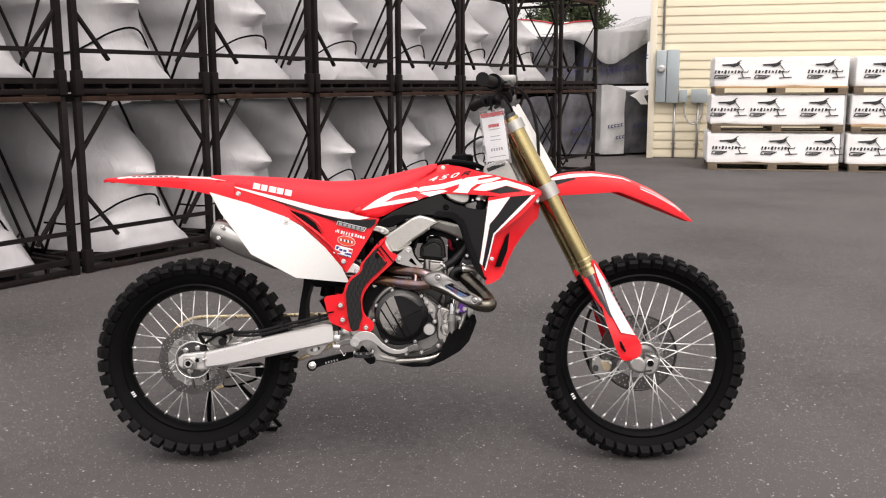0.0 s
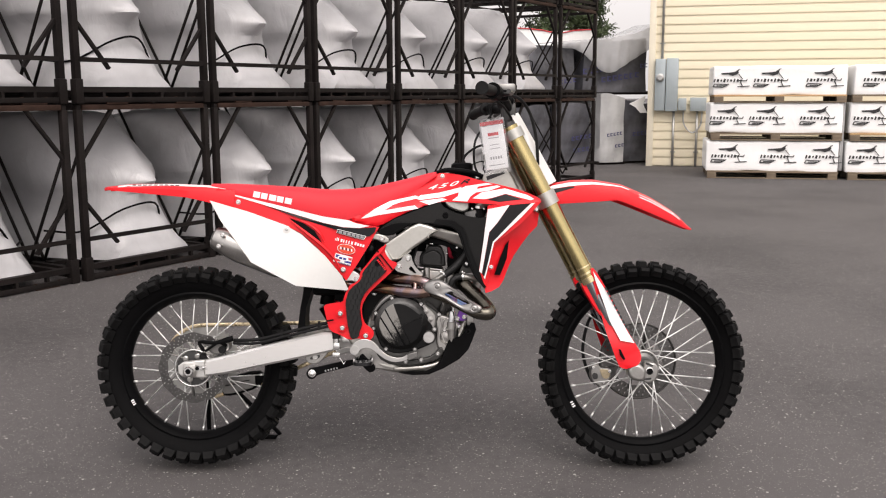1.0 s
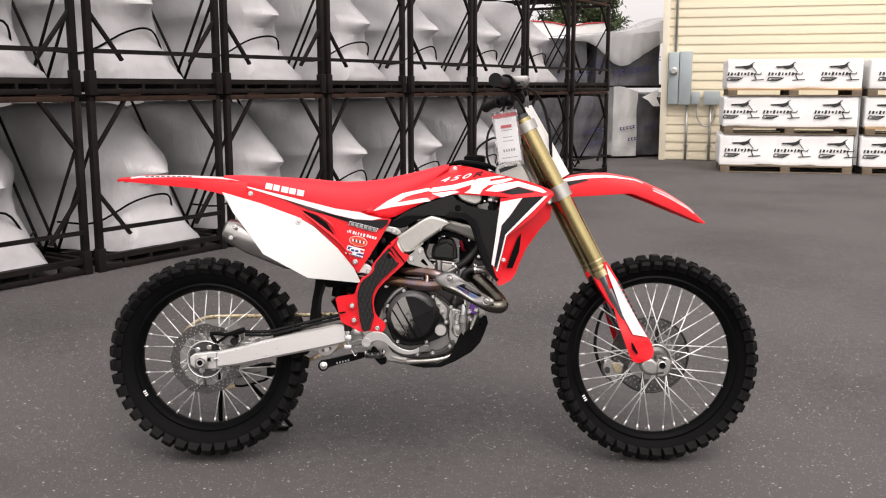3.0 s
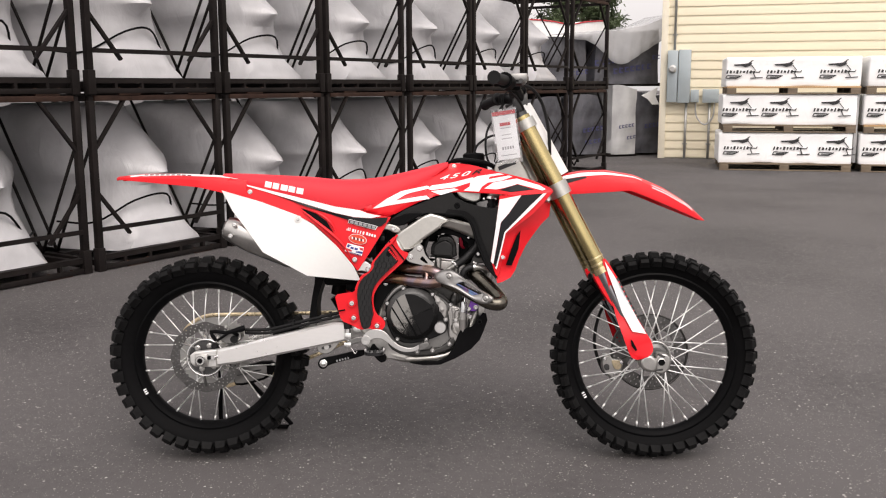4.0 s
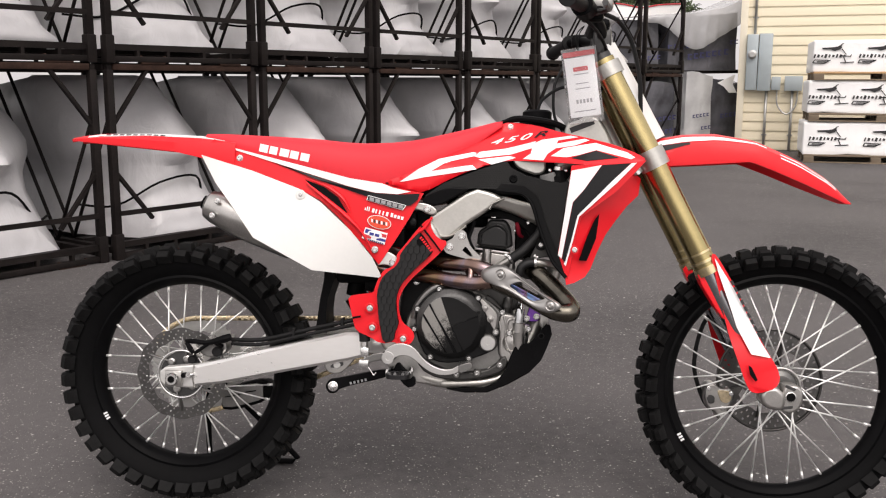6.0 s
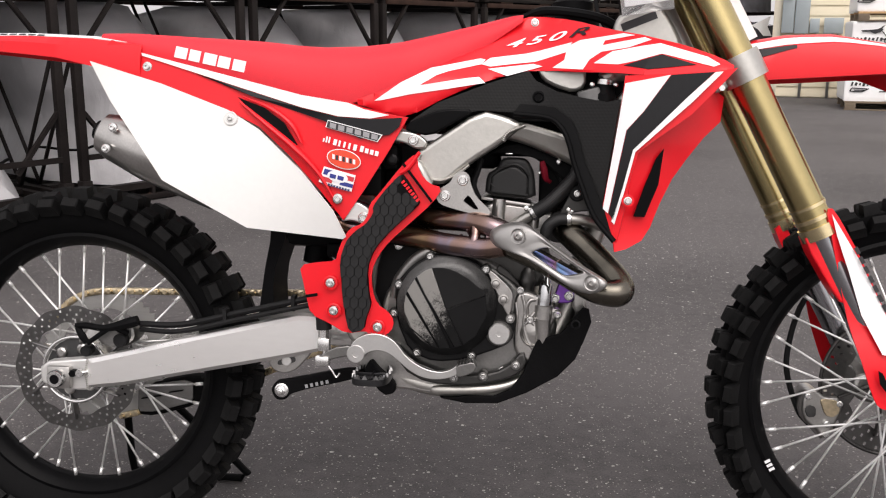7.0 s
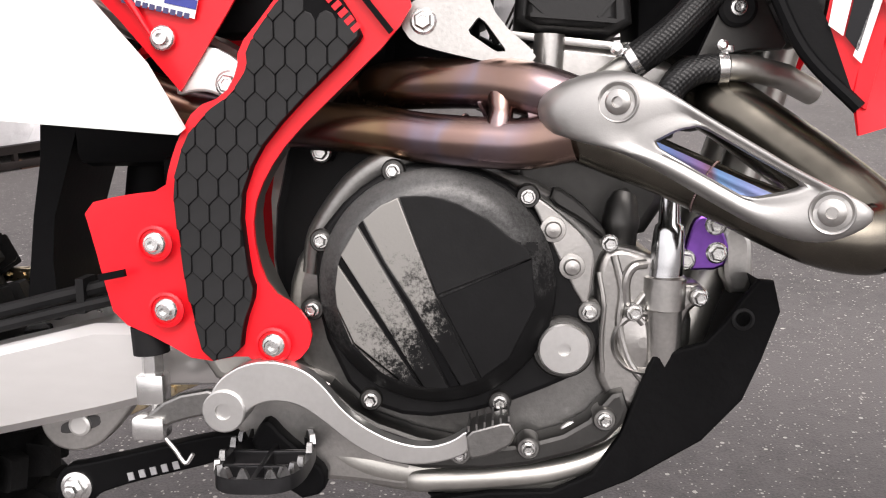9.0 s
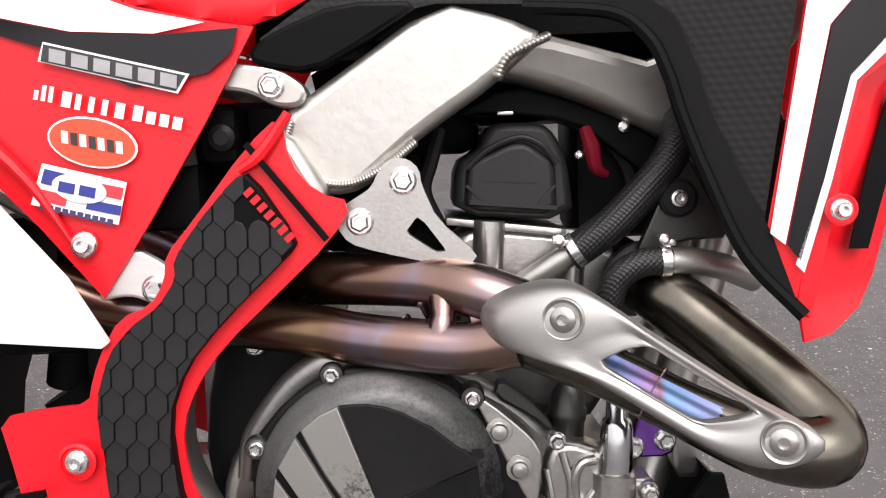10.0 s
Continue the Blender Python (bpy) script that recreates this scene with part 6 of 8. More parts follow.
# bracket lugs at the seat end and by the side cover
bm = bmesh.new()
prism(bm, softened([(0.585, 0.756), (0.602, 0.760), (0.632, 0.755), (0.650, 0.742), (0.645, 0.730), (0.628, 0.730), (0.611, 0.740), (0.588, 0.743)], 2), -0.138, -0.118, 0.003)
part("subframe_lug", bm, FRAMEALU, frame_tubes)
hexbolt(frame_tubes, 0.626, 0.744, -0.139, 0.0062)
bm = bmesh.new()
prism(bm, softened([(0.502, 0.606), (0.527, 0.645), (0.557, 0.628), (0.556, 0.609), (0.543, 0.604), (0.527, 0.611)], 2), -0.142, -0.136, 0.002)
part("subframe_lug", bm, ALU, frame_tubes)
hexbolt(frame_tubes, 0.545, 0.6145, -0.143, 0.0066)
hang = [(0.664, 0.652), (0.668, 0.664), (0.680, 0.671), (0.688, 0.676), (0.695, 0.690), (0.703, 0.695), (0.713, 0.694), (0.720, 0.687), (0.721, 0.677), (0.731, 0.6533), (0.757, 0.630), (0.752, 0.624), (0.735, 0.623), (0.690, 0.634), (0.672, 0.640)]
bm = bmesh.new()
edges = []
for loop_ in (softened(hang, 1), softened([(0.7095, 0.6461), (0.7173, 0.6560), (0.7225, 0.6520), (0.7363, 0.6327), (0.7290, 0.6325)], 1, 0.12)):
    vs = [bm.verts.new((x, -0.140, z)) for x, z in loop_]
    edges += [bm.edges.new((a, b)) for a, b in zip(vs, vs[1:] + vs[:1])]
bmesh.ops.triangle_fill(bm, use_beauty=True, use_dissolve=True, edges=edges)
r = bmesh.ops.extrude_face_region(bm, geom=list(bm.faces))
bmesh.ops.translate(bm, verts=[v for v in r["geom"] if isinstance(v, bmesh.types.BMVert)], vec=(0, 0.010, 0))
bmesh.ops.recalc_face_normals(bm, faces=bm.faces)
part("engine_hanger", bm, CASTLIGHT, frame_tubes, "cast aluminium engine hanger")
hexbolt(frame_tubes, 0.709, 0.680, -0.141, 0.0064)
hexbolt(frame_tubes, 0.680, 0.654, -0.141, 0.0064, 0.5)
# dark parts behind the frame: air boot, electrics
bm = bmesh.new()
box(bm, (0.60, 0.0, 0.68), (0.10, 0.13, 0.12), bevel=0.02)
box(bm, (0.545, -0.085, 0.675), (0.05, 0.05, 0.05), bevel=0.008)
box(bm, (0.585, -0.09, 0.715), (0.025, 0.05, 0.04), bevel=0.006)
part("air_boot", bm, BLACK, frame_tubes)
lug = bmesh.new()
lathe(lug, [(0.009, 0), (0.009, -0.02), (0.005, -0.022)], (0.59, -0.11, 0.712), "y", 14)
part("rubber_mount", lug, CASTBLACK, frame_tubes)

# ---- frame guard with its scaled grip ----
fg = [(0.635, 0.725), (0.612, 0.705), (0.575, 0.658), (0.557, 0.638), (0.556, 0.622), (0.546, 0.606), (0.526, 0.599), (0.514, 0.58), (0.506, 0.56), (0.502, 0.543), (0.47, 0.540), (0.438, 0.533), (0.444, 0.508), (0.451, 0.477), (0.458, 0.451), (0.493, 0.438), (0.521, 0.422), (0.553, 0.428), (0.560, 0.422), (0.578, 0.418), (0.596, 0.428), (0.601, 0.446), (0.59, 0.462), (0.572, 0.473), (0.563, 0.498), (0.562, 0.528), (0.573, 0.554), (0.591, 0.578), (0.626, 0.61), (0.662, 0.643), (0.678, 0.668), (0.655, 0.674), (0.638, 0.695)]
pad = [(0.605, 0.685), (0.615, 0.689), (0.643, 0.645), (0.638, 0.637), (0.592, 0.594), (0.568, 0.566), (0.556, 0.534), (0.56, 0.487), (0.564, 0.474), (0.555, 0.451), (0.552, 0.431), (0.528, 0.425), (0.519, 0.462), (0.514, 0.504), (0.511, 0.546), (0.521, 0.578), (0.536, 0.595), (0.554, 0.607), (0.566, 0.624), (0.565, 0.636), (0.581, 0.658)]


def d_fg(x, z):
    back = clamp((0.505 - x) / 0.06) if z < 0.56 else 0.0
    return -0.166 + 0.012 * back


for side in (1, -1):
    bm = bmesh.new()
    panel(bm, softened(fg, 1, 0.25), d_fg, 0.004, 0.007, 0.02, side)
    g_ = part("frame_guard", bm, RED, bike, "red plastic frame guard")
    if side == 1:
        guard_red = g_
bm = bmesh.new()
prism(bm, softened(pad, 1), -0.1712, -0.160, 0.002)
grip = part("guard_grip", bm, BLACK, bike, "black rubber scaled grip on the frame guard")


def inside(p, poly):
    hit = False
    for i, a in enumerate(poly):
        b = poly[i - 1]
        if (a[1] > p[1]) != (b[1] > p[1]) and p[0] < (b[0] - a[0]) * (p[1] - a[1]) / (b[1] - a[1]) + a[0]:
            hit = not hit
    return hit


def cut_to(poly, cell):
    """The part of an outline that lies within a convex cell."""
    for i, b in enumerate(cell):
        a = cell[i - 1]
        side = [(b[0] - a[0]) * (p[1] - a[1]) - (b[1] - a[1]) * (p[0] - a[0]) for p in poly]
        out = []
        for j, p in enumerate(poly):
            q, sp, sq = poly[j - 1], side[j], side[j - 1]
            if (sp >= 0) != (sq >= 0):
                t = sq / (sq - sp)
                out.append((q[0] + t * (p[0] - q[0]), q[1] + t * (p[1] - q[1])))
            if sp >= 0:
                out.append(p)
        poly = out
        if len(poly) < 3:
            return []
    clean = [p for j, p in enumerate(poly) if math.dist(p, poly[j - 1]) > 0.0007]
    return clean if len(clean) > 2 else []


hexcell = [(0.0, 0.0122), (-0.0042, 0.0102), (-0.0066, 0.0058), (-0.0066, -0.0052), (0.0, -0.0114), (0.0066, -0.0052), (0.0066, 0.0058), (0.0042, 0.0102)]
pad_in = softened(pad, 1)


def scale_mesh(outline, x, z):
    bm = bmesh.new()
    prism(bm, [(p[0] - x, p[1] - z) for p in outline], -0.0022, 0.0, 0.0007, 2)
    for v in bm.verts:
        v.co.y += 0.0017 * clamp((v.co.z + 0.010) / 0.022) if v.co.y < -0.0003 else 0
    return bm


whole = None
for r in range(-2, 19):
    for q in range(-4, 14):
        x, z = 0.515 + 0.0139 * q + 0.00695 * (r % 2), 0.425 + 0.0171 * r
        here = [(x + u, z + w) for u, w in hexcell]
        if x > 0.607 and z > 0.662:
            continue
        if all(inside(p, pad_in) for p in here):
            if whole is None:
                ob = whole = finish("scale", scale_mesh(here, x, z), GRIP, grip)
            else:
                ob = new("scale", whole.data)
                ob.parent = grip
        else:
            outline = cut_to(pad_in, here)
            size = abs(sum(p[0] * outline[j - 1][1] - p[1] * outline[j - 1][0] for j, p in enumerate(outline))) / 2
            if size < 0.00003:
                continue
            ob = finish("scale", scale_mesh(outline, x, z), GRIP, grip)
        ob.matrix_basis = Matrix.Translation((x, -0.1711, z))
for k in range(7):
    bm = bmesh.new()
    box(bm, None, (0.0038, 0.0012, 0.0062), Matrix.Translation((0.6145 + 0.0040 * k, -0.1722, 0.6765 - 0.0048 * k)) @ Matrix.Rotation(radians(50), 4, "Y"))
    part("mark_bar", bm, RED, grip)
bm = bmesh.new()
beam(bm, (0.613, -0.1665, 0.7065), (0.661, -0.1665, 0.645), 0.003, 0.004)
part("groove", bm, BLACK, guard_red)
bm = bmesh.new()
tube(bm, [(0.640, -0.164, 0.725), (0.622, -0.166, 0.70), (0.608, -0.166, 0.69)], [0.003, 0.0045, 0.003], 8, n=3)
part("lip", bm, RED, guard_red)
bm = bmesh.new()
beam(bm, (0.452, -0.1600, 0.483), (0.472, -0.1640, 0.487), 0.003, 0.005)
part("slot", bm, BLACK, guard_red)
for x, z in ((0.494, 0.507), (0.500, 0.461), (0.574, 0.436)):
    bm = bmesh.new()
    lathe(bm, [(0.0125, 0.001), (0.0125, -0.0012), (0.0105, -0.002), (0.010, 0.0005)], (x, d_fg(x, z), z), "y", 22)
    part("screw_cup", bm, RED, guard_red)
    bolt(guard_red, x, z, d_fg(x, z) - 0.0016, 0.0053)

# ---- engine ----
HOSE = material("braided_black_hose", (0.010, 0.010, 0.0105), 0.42, vary=0.2, spec=0.35)
_n, _k = HOSE.node_tree.nodes, HOSE.node_tree.links
_co, _bu, _mul = _n.new("ShaderNodeTexCoord"), _n.new("ShaderNodeBump"), _n.new("ShaderNodeMath")
_mul.operation = "MULTIPLY"
_bu.inputs["Strength"].default_value, _bu.inputs["Distance"].default_value = 0.4, 0.0006
for _i, _v in enumerate(((1600.0, 900.0, 0.0), (0.0, 900.0, 1600.0))):
    _d, _c = _n.new("ShaderNodeVectorMath"), _n.new("ShaderNodeMath")
    _d.operation, _c.operation = "DOT_PRODUCT", "COSINE"
    _d.inputs[1].default_value = _v
    _k.new(_co.outputs["Object"], _d.inputs[0])
    _k.new(_d.outputs["Value"], _c.inputs[0])
    _k.new(_c.outputs[0], _mul.inputs[_i])
_k.new(_mul.outputs[0], _bu.inputs["Height"])
_k.new(_bu.outputs[0], _n["Principled BSDF"].inputs["Normal"])

engine = thing("engine", "", "")
engine.parent = bike
case = [(0.596, 0.511), (0.625, 0.54), (0.651, 0.557), (0.70, 0.555), (0.751, 0.545), (0.785, 0.525), (0.81, 0.50), (0.835, 0.49), (0.862, 0.47), (0.872, 0.43), (0.858, 0.395), (0.833, 0.372), (0.796, 0.352), (0.734, 0.340), (0.649, 0.340), (0.591, 0.384), (0.57, 0.43), (0.575, 0.48)]
bm = bmesh.new()
prism(bm, softened(case, 1), -0.112, 0.11, 0.010, 3)
part("crankcase", bm, CAST, engine, "cast aluminium crankcase")
right = [(0.600, 0.445), (0.600, 0.507), (0.626, 0.538), (0.659, 0.557), (0.707, 0.559), (0.744, 0.540), (0.770, 0.500), (0.793, 0.462), (0.801, 0.441), (0.795, 0.414), (0.773, 0.401), (0.721, 0.381), (0.668, 0.374), (0.625, 0.389)]
bm = bmesh.new()
prism(bm, softened(right, 1), -0.139, -0.110, 0.004, 3)
part("clutch_case", bm, CASTBLACK, engine, "black clutch case")
bm = bmesh.new()
tube(bm, [(0.594, -0.126, 0.480), (0.602, -0.127, 0.509), (0.627, -0.128, 0.542), (0.653, -0.128, 0.559), (0.680, -0.127, 0.564), (0.712, -0.124, 0.563), (0.745, -0.122, 0.552)], [0.006, 0.009, 0.010, 0.010, 0.008, 0.007, 0.005], 14, n=6)
part("case_rim", bm, CAST, engine, "bright cast rim of the case")
# bright flange behind the pump
bm = bmesh.new()
prism(bm, softened([(0.750, 0.535), (0.761, 0.531), (0.789, 0.506), (0.796, 0.493), (0.792, 0.459), (0.786, 0.459), (0.765, 0.503)], 1, 0.2), -0.141, -0.125, 0.0015)
part("flange", bm, CASTLIGHT, engine)
for x, z in ((0.767, 0.511), (0.780, 0.485)):
    bm = bmesh.new()
    lathe(bm, [(0.0092, 0.0), (0.0088, -0.001), (0.0062, -0.0012), (0.0060, -0.004), (0.005, -0.0052), (0.001, -0.0058)], (x, -0.141, z), "y", 20)
    part("plug", bm, CASTLIGHT, engine)
# lower grey skirt of the case
bm = bmesh.new()
prism(bm, softened([(0.60, 0.405), (0.63, 0.375), (0.68, 0.357), (0.735, 0.352), (0.785, 0.366), (0.815, 0.40), (0.822, 0.375), (0.80, 0.352), (0.735, 0.335), (0.655, 0.336), (0.61, 0.36)], 1), -0.1365, -0.115, 0.004)
part("case_skirt", bm, GREYCASE, engine)
# round clutch cover with its raised arrow
CC = Vector((0.686, 0.0, 0.472))
bm = bmesh.new()
lathe(bm, [(0.0830, -0.125), (0.0830, -0.1440), (0.0822, -0.1455), (0.0800, -0.1470), (0.0740, -0.1535), (0.0690, -0.1570), (0.0650, -0.1580), (0.05, -0.1585), (0.01, -0.1585)], CC, "y", 72)
clutch = part("clutch_cover", bm, WORNSHEEN, engine, "scuffed round black clutch cover")


def clipped(pts, r=0.0690):
    """Points drawn in to the cover's face."""
    out = []
    for x, z in pts:
        d = Vector((x - CC.x, z - CC.z))
        k = min(1.0, r / max(d.length, 1e-6))
        out.append((CC.x + d.x * k, CC.z + d.y * k))
    return [p for i, p in enumerate(out) if math.dist(p, out[i - 1]) > 0.0015]


for outline, mat, y, name in (
    ([(0.6628, 0.5365), (0.672, 0.537), (0.681, 0.537), (0.692, 0.535), (0.703, 0.531), (0.723, 0.520), (0.737, 0.508), (0.752, 0.502), (0.764, 0.498), (0.687, 0.469)], SCUFF, -0.1612, "raised_wedge"),
    ([(0.688, 0.4665), (0.755, 0.4945), (0.757, 0.46), (0.74, 0.42), (0.719, 0.405)], CASTBLACK, -0.1592, "smooth_wedge"),
    ([(0.637, 0.522), (0.649, 0.532), (0.6618, 0.5360), (0.6858, 0.4688), (0.714, 0.408), (0.703, 0.403), (0.669, 0.465), (0.652, 0.492)], WORN, -0.1606, "raised_blade"),
    ([(0.617, 0.499), (0.630, 0.520), (0.664, 0.462), (0.694, 0.403), (0.677, 0.401), (0.648, 0.454)], WORN, -0.1606, "raised_blade"),
    ([(0.611, 0.474), (0.614, 0.492), (0.643, 0.453), (0.674, 0.403), (0.663, 0.403), (0.629, 0.436), (0.612, 0.461)], WORN, -0.1604, "raised_blade"),
    ([(0.612, 0.456), (0.628, 0.433), (0.657, 0.404), (0.640, 0.406), (0.620, 0.431)], WORN, -0.1602, "raised_blade"),
    ([(0.6365, 0.5205), (0.6515, 0.4905), (0.6685, 0.4635), (0.702, 0.4035), (0.695, 0.4035), (0.665, 0.4625), (0.6310, 0.5200)], BLACK, -0.1588, "groove"),
    ([(0.6135, 0.4925), (0.6165, 0.4985), (0.6475, 0.4530), (0.676, 0.4035), (0.6745, 0.4035), (0.6435, 0.4535)], BLACK, -0.1588, "groove"),
):
    bm = bmesh.new()
    prism(bm, clipped(outline), y, -0.1565, 0.0006, 2)
    part(name, bm, mat, clutch)
for k in range(5):
    bm = bmesh.new()
    box(bm, (0.706 + 0.0115 * k, -0.1602, 0.502), (0.008, 0.0012, 0.006))
    part("embossed_bar", bm, SCUFF, clutch)
for k, (x, z) in enumerate(((0.657, 0.553), (0.750, 0.534), (0.605, 0.505), (0.597, 0.456), (0.637, 0.390), (0.729, 0.388), (0.792, 0.453), (0.749, 0.354), (0.803, 0.375), (0.700, 0.350))):
    bm = bmesh.new()
    lathe(bm, [(0.0085, 0.012), (0.0085, -0.004), (0.0074, -0.006)], (x, -0.136, z), "y", 18)
    part("bolt_boss", bm, GREYCASE if k < 6 else CAST, engine)
    hexbolt(engine, x, z, -0.142, 0.0041, 0.3 * k)
hexbolt(engine, 0.782, 0.357, -0.125, 0.0075, 0.4)
bm = bmesh.new()
lathe(bm, [(0.0225, -0.12), (0.0225, -0.141), (0.021, -0.143)], (0.774, 0, 0.428), "y", 32)
part("cap_boss", bm, GREYCASE, engine)
bm = bmesh.new()
lathe(bm, [(0.0182, -0.14), (0.0182, -0.149), (0.0168, -0.1505), (0.0045, -0.1505), (0.0045, -0.147), (0.001, -0.147)], (0.774, 0, 0.428), "y", 32)
part("filler_cap", bm, PEDALALU, engine, "round brushed aluminium cap")
# water pump with its pipe
bm = bmesh.new()
prism(bm, softened([(0.800, 0.487), (0.806, 0.496), (0.819, 0.497), (0.834, 0.492), (0.845, 0.487), (0.858, 0.470), (0.872, 0.470), (0.876, 0.458), (0.862, 0.446), (0.858, 0.415), (0.848, 0.388), (0.828, 0.374), (0.806, 0.384), (0.797, 0.405), (0.800, 0.437), (0.797, 0.470)], 1), -0.1245, -0.100, 0.006, 4)
lathe(bm, [(0.0235, -0.120), (0.0235, -0.1275), (0.0215, -0.1290), (0.0195, -0.1265), (0.0185, -0.1245), (0.004, -0.1262)], (0.832, 0, 0.427), "y", 36)
pump = part("water_pump", bm, CASTLIGHT, engine, "cast water pump housing")
bm = bmesh.new()
tube(bm, [(0.846, -0.118, 0.40), (0.846, -0.122, 0.452), (0.846, -0.124, 0.453), (0.847, -0.124, 0.474), (0.847, -0.124, 0.4755)], [0.0130, 0.0136, 0.0150, 0.0150, 0.0130], 20)
part("pump_neck", bm, CASTLIGHT, pump)
bm = bmesh.new()
tube(bm, [(0.847, -0.124, 0.474), (0.848, -0.124, 0.482), (0.8485, -0.124, 0.495), (0.8495, -0.123, 0.506), (0.8495, -0.123, 0.511), (0.8495, -0.123, 0.5125), (0.850, -0.121, 0.53), (0.850, -0.115, 0.56)], [0.0120, 0.0118, 0.0116, 0.0110, 0.0098, 0.0078, 0.0070, 0.0070], 20)
part("water_pipe", bm, POLISHED, pump, "silver water pipe")
for x, z in ((0.8245, 0.450), (0.870, 0.4605), (0.807, 0.4995)):
    hexbolt(pump, x, z, -0.131, 0.0045)
bm = bmesh.new()
tube(bm, [(0.817, -0.098, 0.486), (0.818, -0.100, 0.505), (0.818, -0.100, 0.508), (0.8185, -0.100, 0.514), (0.8185, -0.100, 0.517), (0.8195, -0.100, 0.524), (0.821, -0.098, 0.531), (0.822, -0.096, 0.5345)], [0.0125, 0.0125, 0.0138, 0.0138, 0.0125, 0.0120, 0.0085, 0.003], 20)
part("case_spigot", bm, GREYCASE, engine)
# raised ridges of the pump casting
for pts, r in (
    ([(0.811, -0.1245, 0.490), (0.8165, -0.1255, 0.465), (0.8145, -0.1255, 0.440), (0.821, -0.1255, 0.415), (0.833, -0.1245, 0.397)], 0.0030),
    ([(0.8195, -0.125, 0.455), (0.819, -0.1265, 0.472), (0.824, -0.1265, 0.482), (0.8335, -0.125, 0.484)], 0.0036),
    ([(0.8245, -0.127, 0.452), (0.8325, -0.126, 0.4625)], 0.0026),
    ([(0.8245, -0.127, 0.449), (0.8315, -0.126, 0.441)], 0.0026),
    ([(0.800, -0.1235, 0.478), (0.8035, -0.1255, 0.455), (0.8015, -0.1250, 0.43), (0.803, -0.1235, 0.405)], 0.0022),
):
    bm = bmesh.new()
    tube(bm, pts, r, 10, n=5)
    part("casting_ridge", bm, CASTLIGHT, pump)
bm = bmesh.new()
lathe(bm, [(0.0072, -0.118), (0.0072, -0.1275), (0.006, -0.1290)], (0.8245, 0, 0.450), "y", 20)
part("bolt_seat", bm, CASTLIGHT, pump)
bm = bmesh.new()
lathe(bm, [(0.0072, -0.118), (0.0072, -0.1275), (0.006, -0.1290)], (0.870, 0, 0.4605), "y", 20)
part("bolt_seat", bm, CASTLIGHT, pump)
# cylinder fins' seam and dark recess above the case
bm = bmesh.new()
prism(bm, softened([(0.765, 0.528), (0.79, 0.513), (0.806, 0.500), (0.806, 0.508), (0.788, 0.528), (0.77, 0.540)], 1), -0.116, -0.100, 0.003)
part("case_edge", bm, GREYCASE, engine)
bm = bmesh.new()
beam(bm, (0.765, -0.0735, 0.560), (0.852, -0.0735, 0.548), 0.004, 0.003, 0.0008)
part("base_gasket", bm, GREYCASE, engine)
bm = bmesh.new()
prism(bm, softened([(0.861, 0.474), (0.866, 0.491), (0.872, 0.511), (0.880, 0.516), (0.893, 0.505), (0.899, 0.489), (0.894, 0.474)], 1, 0.2), -0.095, -0.088, 0.002)
part("front_hanger", bm, PURPLE, engine, "purple anodised engine hanger")
for x, z in ((0.889, 0.487), (0.888, 0.508), (0.866, 0.482)):
    hexbolt(engine, x, z, -0.096, 0.0056)
bm = bmesh.new()
prism(bm, softened([(0.893, 0.510), (0.916, 0.505), (0.919, 0.455), (0.897, 0.455)], 1), -0.088, -0.07, 0.004)
part("down_tube_foot", bm, CASTLIGHT, engine)
# cylinder, head and valve cover, tipped a little
bm = bmesh.new()
prism(bm, softened([(0.735, 0.535), (0.745, 0.60), (0.845, 0.59), (0.862, 0.53), (0.835, 0.49), (0.77, 0.51)], 1), -0.072, 0.07, 0.010, 3)
part("cylinder", bm, GREYCASE, engine, "cast aluminium cylinder")
bm = bmesh.new()
prism(bm, softened([(0.738, 0.592), (0.740, 0.648), (0.830, 0.638), (0.866, 0.622), (0.878, 0.585), (0.848, 0.582)], 1), -0.078, 0.075, 0.008, 3)
tube(bm, [(0.765, -0.082, 0.60), (0.768, -0.082, 0.648)], 0.0115, 14)
tube(bm, [(0.825, -0.080, 0.60), (0.828, -0.080, 0.640)], 0.010, 14)
part("cylinder_head", bm, CASTLIGHT, engine, "cast aluminium cylinder head")
bm = bmesh.new()
prism(bm, [(0.737, 0.646), (0.737, 0.6515), (0.822, 0.6405), (0.822, 0.635)], -0.084, 0.08, 0.001)
part("head_flange", bm, CASTLIGHT, engine)
bm = bmesh.new()
prism(bm, softened([(0.742, 0.652), (0.745, 0.690), (0.762, 0.700), (0.767, 0.712), (0.774, 0.718), (0.808, 0.717), (0.817, 0.709), (0.826, 0.690), (0.830, 0.646)], 1, 0.2), -0.078, 0.07, 0.006, 3)
vcover = part("valve_cover", bm, VALVEBLACK, engine, "black valve cover")
bm = bmesh.new()
prism(bm, softened([(0.750, 0.656), (0.753, 0.688), (0.762, 0.694), (0.784, 0.7035), (0.796, 0.7035), (0.816, 0.689), (0.817, 0.651)], 1, 0.15), -0.086, -0.07, 0.005, 3)
part("cover_face", bm, VALVEBLACK, vcover)
bm = bmesh.new()
tube(bm, [(0.753, -0.085, 0.686), (0.768, -0.086, 0.6985), (0.786, -0.086, 0.706), (0.797, -0.086, 0.7055), (0.808, -0.086, 0.699), (0.817, -0.085, 0.687)], 0.0022, 8, n=5)
beam(bm, (0.754, -0.086, 0.662), (0.816, -0.086, 0.656), 0.003, 0.003)
beam(bm, (0.752, -0.086, 0.674), (0.764, -0.086, 0.663), 0.003, 0.002)
